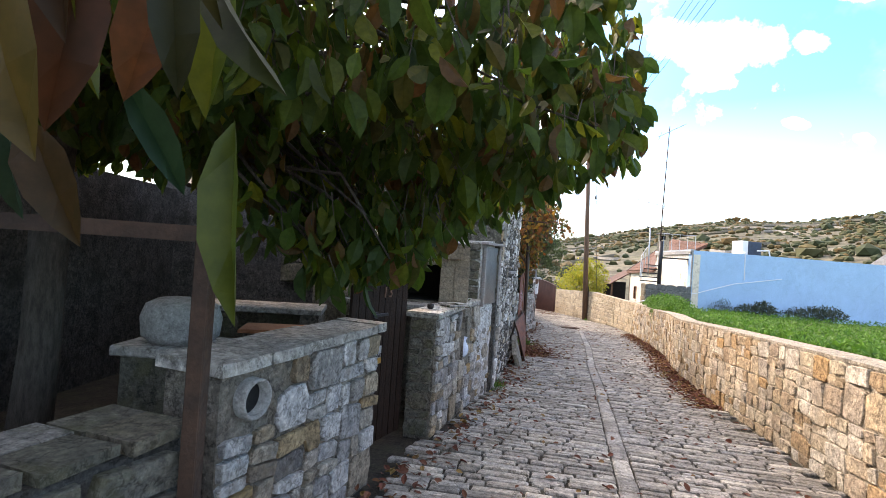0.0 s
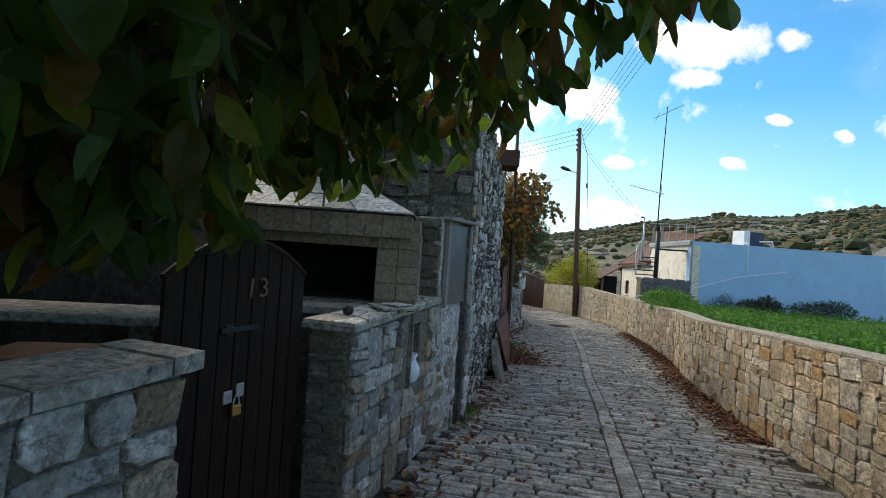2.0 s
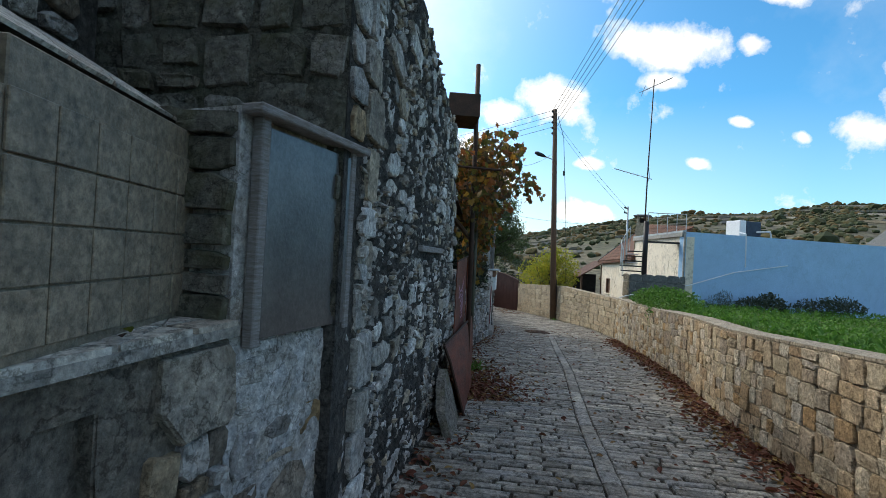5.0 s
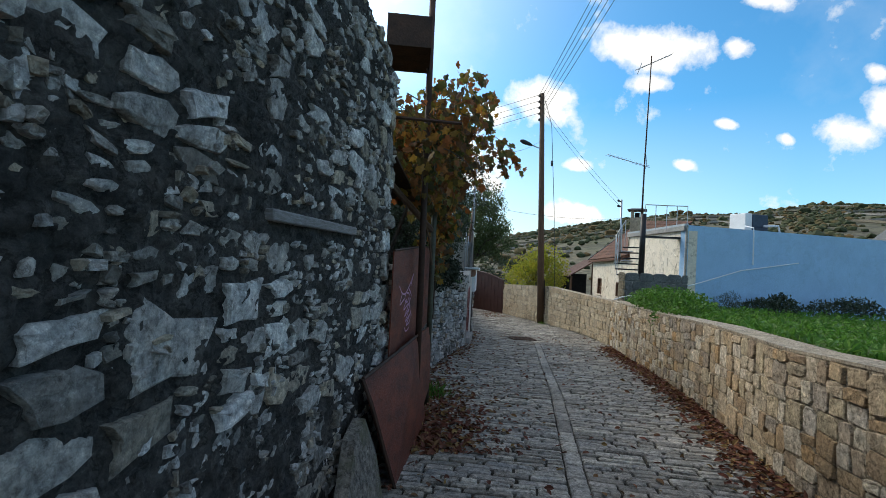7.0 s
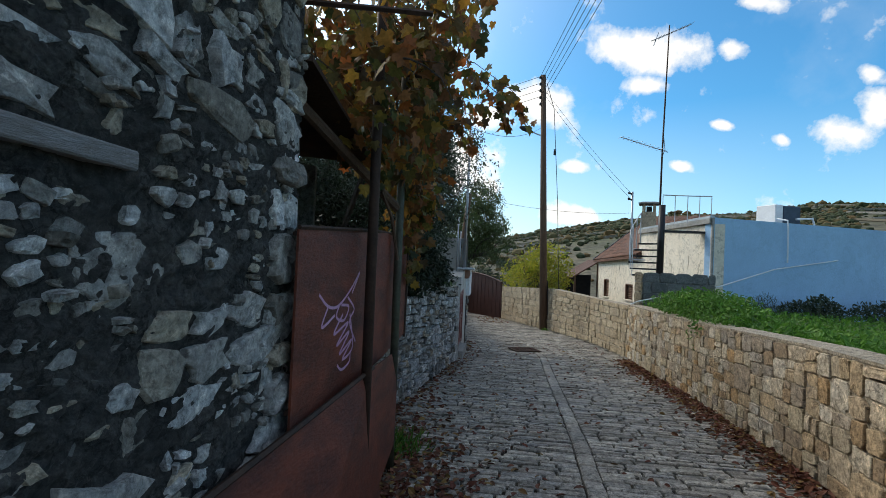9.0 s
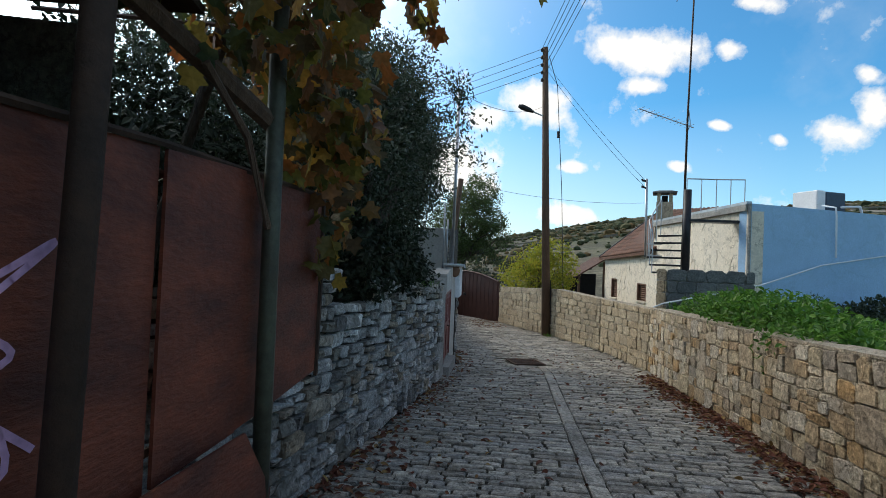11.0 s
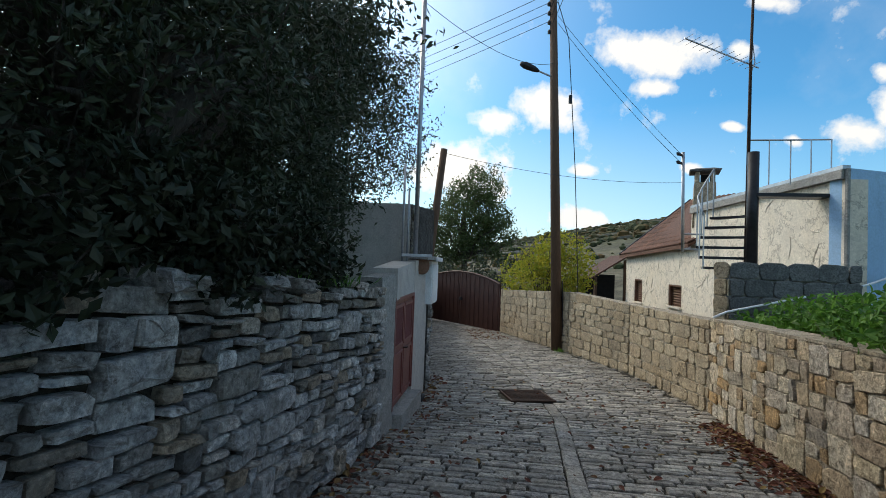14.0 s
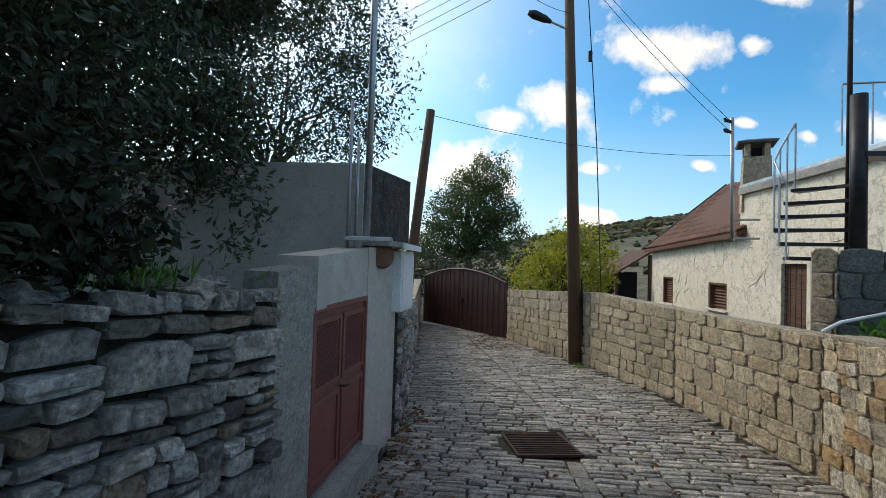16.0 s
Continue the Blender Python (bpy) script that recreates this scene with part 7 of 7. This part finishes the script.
# hedge added as a backing for the olive, its leaves in the same shade colour
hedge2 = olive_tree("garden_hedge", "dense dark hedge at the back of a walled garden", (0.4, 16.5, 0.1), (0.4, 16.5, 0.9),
                    [((0.6, 15.2, 1.3), (0.8, 1.4, 1.3)), ((0.4, 17.2, 1.4), (0.8, 1.6, 1.4)), ((-0.4, 16.0, 1.3), (0.9, 2.0, 1.2)), ((1.3, 16.6, 0.9), (0.6, 1.5, 0.8)), ((0.8, 14.0, 1.0), (0.7, 0.8, 0.8))], 46000, 107, (0.09, 0.028), M_LEAF_SHADE, 14, 0.06, 60, 0.2)
olive2 = olive_tree("olive_tree", "thin-crowned olive tree behind an outhouse", (1.6, 24.0, gz(24)), (2.2, 23.8, 1.8),
                    [((2.6, 23.4, 3.3), (1.5, 1.5, 1.4)), ((3.6, 23.6, 2.9), (0.9, 0.9, 0.9)), ((1.0, 23.5, 3.8), (1.6, 1.6, 1.4)), ((3.3, 23.2, 3.9), (1.1, 1.1, 1.0))], 34000, 103, (0.075, 0.02), None, 16, 0.07, 50, 0.24)
olive4 = olive_tree("olive_tree", "dense olive tree against a plastered outhouse", (1.9, 19.9, 0.1), (2.0, 20.1, 1.1),
                    [((2.3, 20.15, 2.3), (0.95, 0.7, 1.6)), ((1.1, 20.5, 2.8), (1.3, 0.7, 1.9)), ((2.9, 19.9, 2.9), (0.75, 0.7, 1.1)), ((3.0, 19.9, 1.2), (0.45, 0.5, 0.7)), ((2.6, 20.3, 3.9), (1.0, 0.9, 0.9))], 60000, 105, (0.075, 0.018), None, 18, 0.08, 60, 0.18)
olive3 = olive_tree("olive_tree", "round-crowned olive tree beyond a gate", (7.4, 42.0, gz(42)), (7.5, 42.0, 0.9),
                    [((7.6, 42.0, 3.3), (2.3, 2.2, 2.2)), ((8.3, 42.2, 5.1), (1.4, 1.4, 1.5)), ((6.7, 42.0, 1.8), (1.8, 1.8, 1.7)), ((9.2, 42, 2.4), (1.5, 1.5, 1.8)), ((5.6, 41.5, 1.6), (1.4, 1.4, 1.5))], 46000, 104, (0.13, 0.045), M_LEAF_GREEN, 20, 0.2, 60, 0.3)
hedge = olive_tree("roadside_hedge", "dark overgrown hedge beyond a far gate", (4.2, 38.0, gz(38)), (4.2, 38.0, 0.0),
                   [((4.6, 38.0, 0.2), (2.2, 1.5, 1.4)), ((8.6, 38.0, 0.0), (2.0, 1.5, 1.2)), ((1.5, 36, 0.8), (2.5, 2, 1.9))], 16000, 106, (0.12, 0.05), None, 12, 0.1, 60, 0.28)
yellow = thing("yellow_bush", "bush with bright yellow-green leaves behind a stone wall", "bush", at=(8.9, 29.9, gz(30)))
YO = np.array([8.9, 29.9, gz(30)])
cy = in_balls(rs, [((8.9, 29.8, 0.2), (1.1, 1.2, 1.4)), ((9.5, 30.0, 0.6), (1.0, 1.1, 1.3)), ((8.3, 30.4, 0.1), (0.9, 1.0, 1.3)), ((7.8, 30.9, 0.35), (0.55, 0.5, 0.8)), ((8.9, 29.8, 1.2), (0.7, 0.6, 0.9))], 8500, 0.2)
cy = cy[np.array([noise.noise((p[0] * 1.8, p[1] * 1.8, p[2] * 1.8)) for p in cy]) > -0.22]
ly = rs.uniform(0.07, 0.14, len(cy))
leaf_part("foliage", broad_leaf(), cy - YO, rs.normal(size=cy.shape) + np.array([0, 0, 0.1]), rs.normal(size=cy.shape), ly, ly * 0.5, M_LEAF_YELLOW, yellow)
branches(yellow, rng, (0, 0, 0), [Vector(p) - Vector(YO) for p in cy[::110]], 0.03, name="stem")
branches(yellow, rng, (0, 0, 0.4), [Vector((rng.uniform(-1.2, 1.2), rng.uniform(-0.5, 0.5), rng.uniform(2.6, 3.9))) for _ in range(14)], 0.012, name="stem")

# weeds in the field
weeds = tagged(new("field_weeds"), "dense low green weeds covering a field", "weeds", kind="stuff")
n_w = 26000
uu = rs.random(n_w) ** 1.7 * 14 + 0.05
yy = rs.uniform(3.0, 20.9, n_w)
xx = np.array([right_x(y) for y in yy]) + 0.42 + uu
hump = np.array([noise.noise((x * 0.9, y * 0.9, 3)) for x, y in zip(xx, yy)])
zz = np.array([field_z(x, y) for x, y in zip(xx, yy)]) + rs.random(n_w) * (0.12 + 0.14 * np.clip(hump + 0.3, 0, 1))
keep = hump > -0.45
pw = np.stack([xx, yy, zz], 1)[keep]
lw = rs.uniform(0.05, 0.12, len(pw))
leaf_part("weed_leaves", broad_leaf(), pw, rs.normal(size=pw.shape) * 0.8 + np.array([0, 0, 0.6]), rs.normal(size=pw.shape) * 0.6 + np.array([0, 0, 1]), lw, lw * 0.55, M_WEED, weeds)
tuft = thing("weed_clump", "leafy green weed clump hanging over a low stone wall", "weeds", at=(7.6, 16.3, 0.1))
TO = np.array([7.6, 16.3, 0.1])
ct = in_balls(rs, [((7.75, 16.6, 0.28), (0.5, 1.5, 0.26)), ((7.15, 15.6, 0.22), (0.28, 0.6, 0.22)), ((8.3, 17.4, 0.3), (0.6, 1.4, 0.35)), ((7.1, 15.9, 0.0), (0.12, 0.3, 0.28)), ((8.9, 18.9, 0.2), (0.7, 1.2, 0.3))], 5200, 0.1)
ct = ct[(ct[:, 0] > np.array([right_x(y) for y in ct[:, 1]]) + 0.08) | (ct[:, 2] < 0.3) & (ct[:, 0] > np.array([right_x(y) for y in ct[:, 1]]) - 0.10)]
lt = rs.uniform(0.05, 0.11, len(ct))
leaf_part("foliage", broad_leaf(), ct - TO, rs.normal(size=ct.shape), rs.normal(size=ct.shape) * 0.5 + np.array([0, 0, 1]), lt, lt * 0.6, M_WEED, tuft)
branches(tuft, rng, (0.1, 0, -0.2), [Vector(p) - Vector(TO) for p in ct[::200]], 0.01, name="stem")
for bx, by, bz, sx, nm, lb in ((13.8, 20.9, 0.0, 1.0, "bramble", "dark green bramble against a blue wall"), (16.5, 21.1, 0.0, 1.5, "bramble", "dark green bramble against a blue wall"), (12.1, 20.7, 0.05, 0.5, "dry_shrub", "grey dry shrub against a blue wall")):
    b_ = thing(nm, lb, "shrub", at=(bx, by, -0.35))
    cb = in_balls(rs, [((0, 0, 0.3), (sx, 0.5, 0.35)), ((sx * 0.3, 0, 0.5), (sx * 0.5, 0.35, 0.3))], 1400, 0.2)
    lb_ = rs.uniform(0.06, 0.13, len(cb))
    leaf_part("foliage", slim_leaf() if nm == "dry_shrub" else broad_leaf(), cb, rs.normal(size=cb.shape) + np.array([0, 0, 0.5 if nm == "bramble" else 1.2]), rs.normal(size=cb.shape), lb_, lb_ * (0.12 if nm == "dry_shrub" else 0.5), M_LEAF_OLIVE, b_)
    branches(b_, rng, (0, 0, 0), [Vector(p) for p in cb[::60]], 0.012, name="stem")

for gx, gy, gzz, gs, n_g, lb in ((3.28, 18.55, 0.42, 0.16, 160, "green grass tuft on top of a dry-stone wall"), (3.0, 17.7, 0.47, 0.14, 90, "green grass tuft on top of a dry-stone wall"),
                                 (0.95, 7.5, gz(7.5), 0.12, 160, "small green weed at the foot of a house wall"), (2.45, 13.5, gz(13.5), 0.16, 260, "straggling weed at the foot of a gate"), (8.05, 26.3, gz(26.3), 0.1, 90, "small weed at the foot of a pole")):
    gt = thing("grass_tuft", lb, "grass", at=(gx, gy, gzz))
    q = rs.normal(size=(n_g, 3)) * np.array([gs, gs * 1.6, 0]) * 0.6
    lg = rs.uniform(0.08, 0.22, n_g) * (gs / 0.2) ** 0.5
    blades = leaf_part("blade_mass", slim_leaf(), q, rs.normal(size=(n_g, 3)) * 0.45 + np.array([0.1, 0, 1]), rs.normal(size=(n_g, 3)), lg, lg * 0.07, M_WEED, gt)
# scrub on the hillside
scrub = tagged(new("hill_scrub"), "scattered dark scrub and bushes on a dry hillside", "scrub", kind="stuff")
g_v, g_f = [], []
bm = bmesh.new()
bmesh.ops.create_icosphere(bm, subdivisions=1, radius=1)
iv = np.array([v.co[:] for v in bm.verts])
bm.verts.index_update()
jf = [[v.index for v in f.verts] for f in bm.faces]
bm.free()
for k in range(9000):
    a, r = radians(rs.uniform(-6, 66)), 60 + 185 * rs.random() ** 0.6
    size = rs.uniform(0.22, 0.75) * (2.2 if rs.random() < 0.05 else 1)
    if noise.noise((math.sin(a) * r / 22, math.cos(a) * r / 22, 5)) < -0.05 and rs.random() < 0.75:
        continue
    p = np.array([math.sin(a) * r, math.cos(a) * r, hill_z(a, r) + size * 0.35])
    base_i = len(g_v)
    g_v.extend((p + iv * np.array([1.25, 1.25, 0.85]) * size * rs.uniform(0.6, 1.2, (12 if len(iv) == 12 else len(iv), 1))).tolist())
    g_f.extend([tuple(i + base_i for i in f) for f in jf])
part("bushes", Geo().add(g_v, g_f), M_SCRUB, scrub)
# stone terrace lines on the hillside
ter = Geo()
for k in range(60):
    a0, r = radians(rs.uniform(2, 60)), rs.uniform(80, 228)
    da = rs.uniform(0.03, 0.12)
    pts = []
    for t in np.linspace(0, 1, 9):
        a = a0 + da * t
        rr = r + 3 * math.sin(4 * t + k)
        pts.append((math.sin(a) * rr, math.cos(a) * rr, hill_z(a, rr) + 0.15))
    ter.tube(pts, 0.5, 5)
tagged(part("hill_terraces", ter, M_DARKSTONE), "dry-stone terrace lines on a hillside", "terraces", kind="stuff")

# fallen leaves along the lane
litter = tagged(new("fallen_leaves"), "brown fallen leaves gathered along the lane edges", "leaf litter", kind="stuff")
pl_ = []
for k in range(8600):
    y = rs.uniform(3, 23)
    pick = rs.random()
    if pick < 0.50:
        y = rs.uniform(7, 20)
        x = right_x(y) - 0.06 - abs(rs.normal()) * 0.20
    elif pick < 0.80:
        y = 11.2 + abs(rs.normal()) * 1.6
        x = left_x(y) + 0.05 + abs(rs.normal()) * 0.5
    elif pick < 0.92:
        x = left_x(y) + 0.04 + abs(rs.normal()) * 0.22
    else:
        x = rs.uniform(left_x(y), right_x(y))
    if x < left_x(y) + 0.03 or x > right_x(y) - 0.03:
        continue
    pl_.append((x, y, gz(y) + 0.016 + rs.random() * 0.014))
for k in range(260):
    y = 28.5 + rs.random() * 3
    pl_.append((rs.uniform(6.2, 7.3), y, gz(y) + 0.02))
pl_ = np.array(pl_)
ll = rs.uniform(0.04, 0.095, len(pl_))
leaf_part("leaves", broad_leaf(), pl_, rs.normal(size=pl_.shape) * np.array([1, 1, 0.25]), rs.normal(size=pl_.shape) * 0.35 + np.array([0, 0, 1]), ll, ll * 0.6, M_LITTER, litter)
# leaves lying on the counter
cl_ = thing("counter_leaves", "dry leaves scattered on a stone counter", "leaves", at=(0.2, 5.6, 0.935))
for k in range(12):
    ob = new("leaf", turn_mesh)
    ob.parent = cl_
    s_ = rs.uniform(0.05, 0.09)
    ob.matrix_local = pose(rs.uniform(-0.25, 0.2), rs.uniform(-0.45, 0.7), 0.02, rs.uniform(-15, 15), rs.uniform(-15, 15), rs.uniform(0, 360)) @ Matrix.Diagonal((s_ * 0.6, s_, s_, 1))

# ---- stones of the walls ----
AT = [(0, 0.885), (1.9, 0.885)]
DRAIN = lambda u, z: abs(u - 0.19) < 0.12 and abs(z - 0.735) < 0.115
NEAR_DRAIN = lambda u, z: abs(u - 0.19) < 0.22 and abs(z - 0.735) < 0.17
clad(wall_a, (-0.99, 2.24), (-0.46, 3.72), (gz(2.2), gz(4)), (0.88, 0.88), (0.20, 0.13), 0.034, 0.014, M_STONE, 1, stop=0.2, shapes=RUBBLE, skip=NEAR_DRAIN, turn=6)
skin(wall_a, (-0.99, 2.24), (-0.46, 3.72), (gz(2.2) - 0.05, gz(4) - 0.05), AT, M_PALEMORTAR, 1, 0.025, 0.003, 0.020, 9.0, hole=DRAIN)
clad(wall_a, (-0.46, 3.72), (-0.78, 3.84), (gz(4), gz(4)), (0.88, 0.88), (0.2, 0.14), 0.025, 0.02, M_STONE, 2)
clad(wall_low, (-2.6, -2.4), (-1.06, 2.1), (gz(-2.4), gz(2.1)), (0.84, 0.64), (0.30, 0.18), 0.055, 0.025, M_DARKSTONE, 3, stop=0.15, shapes=RUBBLE)
ln, d, n = frame_of((-2.6, -2.4), (-1.06, 2.1))
rng = random.Random(23)
u = 2.2
while u < ln:
    w = rng.uniform(0.25, 0.5)
    z = 0.86 - 0.2 * u / ln
    for o_, e_ in ((0.04, 0.22), (0.23, 0.44)):
        o = Vector((-2.6, -2.4, z + rng.uniform(-0.005, 0.012))) + d * u
        a, b = d * rng.uniform(0, 0.03), d * min(w - 0.015, ln - u)
        part("cap_slab", Geo().prism([o + a - n * (o_ - 0.08 if o_ < 0.1 else o_), o + b - n * (o_ - 0.06 if o_ < 0.1 else o_), o + b * rng.uniform(0.9, 1.0) - n * e_, o + a - n * e_], (0, 0, rng.uniform(0.03, 0.06))), M_DARKSTONE, wall_low)
    u += w
IN_NICHE = lambda u, z: NICHE[0] - 0.10 < u < NICHE[1] + 0.10 and NICHE[2] - 0.07 < z < NICHE[3] + 0.07
clad(wall_bbq, BP, BQ, (gz(4.9), gz(6.6)), (0.85, 0.87), (0.19, 0.13), 0.034, 0.014, M_STONE, 4, stop=0.2, shapes=RUBBLE, skip=IN_NICHE, turn=6)
skin(wall_bbq, BP, BQ, (gz(4.9) - 0.05, gz(6.6) - 0.05), [(0, 0.868), (2, 0.868)], M_PALEMORTAR, 2, 0.025, 0.003, 0.020, 9.0, hole=lambda u, z: NICHE[0] - 0.02 < u < NICHE[1] + 0.02 and NICHE[2] < z < NICHE[3])
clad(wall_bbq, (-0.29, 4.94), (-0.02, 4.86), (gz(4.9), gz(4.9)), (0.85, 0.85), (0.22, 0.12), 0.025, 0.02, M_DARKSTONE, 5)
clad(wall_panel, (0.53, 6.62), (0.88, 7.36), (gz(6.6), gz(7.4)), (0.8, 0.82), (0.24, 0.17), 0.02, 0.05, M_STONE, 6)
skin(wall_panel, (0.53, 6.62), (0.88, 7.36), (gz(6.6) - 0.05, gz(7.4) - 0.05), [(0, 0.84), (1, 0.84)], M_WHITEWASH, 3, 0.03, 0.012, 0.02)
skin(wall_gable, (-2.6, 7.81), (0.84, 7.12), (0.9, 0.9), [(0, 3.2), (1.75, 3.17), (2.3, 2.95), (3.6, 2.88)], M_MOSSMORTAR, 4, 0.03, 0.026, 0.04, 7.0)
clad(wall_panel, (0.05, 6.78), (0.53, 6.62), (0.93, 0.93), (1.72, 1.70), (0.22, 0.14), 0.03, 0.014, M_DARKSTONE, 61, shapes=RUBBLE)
OXY = lambda x, y: (x - OV.x, y - OV.y)
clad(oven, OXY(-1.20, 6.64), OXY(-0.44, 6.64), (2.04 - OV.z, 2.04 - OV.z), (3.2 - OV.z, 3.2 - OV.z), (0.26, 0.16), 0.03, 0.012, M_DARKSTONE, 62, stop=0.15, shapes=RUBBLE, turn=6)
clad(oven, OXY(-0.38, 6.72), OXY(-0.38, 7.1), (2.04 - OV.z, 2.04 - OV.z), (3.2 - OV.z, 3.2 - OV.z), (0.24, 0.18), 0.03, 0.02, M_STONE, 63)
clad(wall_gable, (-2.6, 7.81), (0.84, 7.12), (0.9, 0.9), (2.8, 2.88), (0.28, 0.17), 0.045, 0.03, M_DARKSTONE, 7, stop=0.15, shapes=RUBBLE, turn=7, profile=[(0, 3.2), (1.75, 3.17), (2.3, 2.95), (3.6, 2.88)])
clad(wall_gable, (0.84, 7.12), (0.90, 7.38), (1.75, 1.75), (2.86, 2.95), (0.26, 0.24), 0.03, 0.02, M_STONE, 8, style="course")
LINTEL = lambda u, z: 1.56 < u < 2.98 and 1.16 < z < 1.33
BIG = lambda u, z: noise.noise((u * 2.1, z * 2.1, 1)) > 0.0
clad(wall_house, *HOUSE, (gz(7.3), gz(11)), (3, 3), (0.26, 0.13), 0.036, 0.010, M_RSTONE, 9, stop=0.12, shapes=JAGGED, profile=HOUSE_TOP, skip=lambda u, z: LINTEL(u, z) or not BIG(u, z), turn=10, near=(1.6, 9.5, 0.8), proud_vary=0.6)
clad(wall_house, *HOUSE, (gz(7.3), gz(11)), (3, 3), (0.115, 0.07), 0.024, 0.02, M_RSTONE, 19, shapes=JAGGED, limit=260, near=(1.6, 9.5, 0.8), profile=HOUSE_TOP, skip=lambda u, z: LINTEL(u, z) or BIG(u, z) or noise.noise((u * 6, z * 6, 4)) < -0.35, turn=16, proud_vary=0.6)
clad(wall_house, *HOUSE, (gz(7.3), gz(11)), (3, 3), (0.062, 0.042), 0.034, 0.012, M_RSTONE, 29, shapes=RUBBLE, limit=0, profile=HOUSE_TOP, skip=lambda u, z: LINTEL(u, z) or noise.noise((u * 3.1, z * 3.1, 9)) + 0.55 * noise.noise((u * 11, z * 11, 2)) < 0.30, turn=25, proud_vary=0.7)
skin(wall_house, *HOUSE, (gz(7.3) - 0.05, gz(11) - 0.05), HOUSE_TOP, M_MORTAR, 5, 0.018, 0.021, 0.046, 9.0)
clad(wall_house, HOUSE[0], (0.87 + 0.065, 7.36 + 0.29), (gz(7.3), gz(7.5)), (3, 3), (0.34, 0.24), 0.05, 0.02, M_RSTONE, 10, style="course", shapes=FLAGS, profile=[(0, 2.9), (0.3, 3.15)])
clad(wall_house, (1.694, 11.03), HOUSE[1], (gz(11), gz(11.3)), (3, 3), (0.3, 0.22), 0.05, 0.03, M_RSTONE, 12, style="course", profile=[(0, 2.7), (0.3, 2.65)])
clad(wall_house, HOUSE[1], (1.28, 11.43), (gz(11.3), gz(11.4)), (2.65, 2.65), (0.3, 0.2), 0.04, 0.03, M_RSTONE, 13)
clad(wall_dry, *DRY, (gz(12.9), gz(18.7)), (0, 0), (0.21, 0.095), 0.085, 0.020, M_DRY, 14, stop=0.17, shapes=FLAGS, style="split", profile=DRY_TOP, limit=300, near=(3.0, 16.2, -0.2), turn=5, proud_vary=0.35)
rng = random.Random(15)
top_st = []
for k in range(46):
    u = rng.uniform(1.4, DRY_LEN - 0.1)
    if 1.9 < u < 3.2:
        continue
    z = float(np.interp(u, [p[0] for p in DRY_TOP], [p[1] for p in DRY_TOP]))
    ln, d, n = frame_of(*DRY)
    p = Vector((DRY[0][0], DRY[0][1], z - 0.03 + rng.uniform(0, 0.05))) + d * u - n * rng.uniform(-0.02, 0.3)
    w_, h_ = rng.uniform(0.12, 0.28), rng.uniform(0.06, 0.13)
    m = Matrix.Translation(p) @ Matrix((d * w_, n * 0.18, Vector((0, 0, h_)))).transposed().to_4x4() @ pose(0, -0.4, 0)
    top_st.append((rng.randrange(14), m))
lay(wall_dry, "top_stone", STONES, M_DRY, top_st)
clad(wall_stub, (3.99, 20.99), (4.02, 21.08), (0.74, 0.74), (1.5, 1.5), (0.2, 0.16), 0.03, 0.02, M_DARKSTONE, 16)
clad(wall_beyond, (4.33, 21.77), (4.55, 26.2), (gz(21.8), gz(26)), (0.1, -0.2), (0.26, 0.16), 0.05, 0.02, M_DRY, 17)
# buff rubble of the right-hand wall: nearest stretch as parts, the rest joined
for i in range(8):
    Q, P = RIGHT[i], RIGHT[i + 1]
    clad(wall_right, P, Q, (gz(P[1]) + 0.0, gz(Q[1]) + 0.0), (rw_top(P[1]), rw_top(Q[1])), (0.22, 0.15), 0.026, 0.014, M_RWALL, 20 + i, turn=6, stop=0.14, shapes=RUBBLE, limit=60 if i > 1 else 0, near=(6.2, 12.6, 0))
    skin(wall_right, P, Q, (gz(P[1]) - 0.04, gz(Q[1]) - 0.04), [(0, rw_top(P[1])), (math.dist(P, Q), rw_top(Q[1]))], M_RMORTAR, 30 + i, 0.04, 0.003, 0.020, 8.0)
for i, (Q, P) in enumerate((((8.36, 20.62), (8.62, 23.6)), ((8.62, 23.6), (8.3, 26.3)), ((8.3, 26.3), (7.4, 30.7)))):
    clad(wall_ashlar, P, Q, (gz(P[1]), gz(Q[1])), (rw_top(P[1]) + 0.01, rw_top(Q[1]) + 0.01), (0.34, 0.215), 0.022, 0.014, M_ASHLAR, 40 + i, style="course", shapes=BLOCKS, turn=0.6, limit=110)
lay(road, "strip_stone", SETTS, M_SETT, strip)
lay(road, "sett", SETTS, M_SETT, placed_setts, 280, near=(3.6, 11.5, -0.7), stuff="setts")
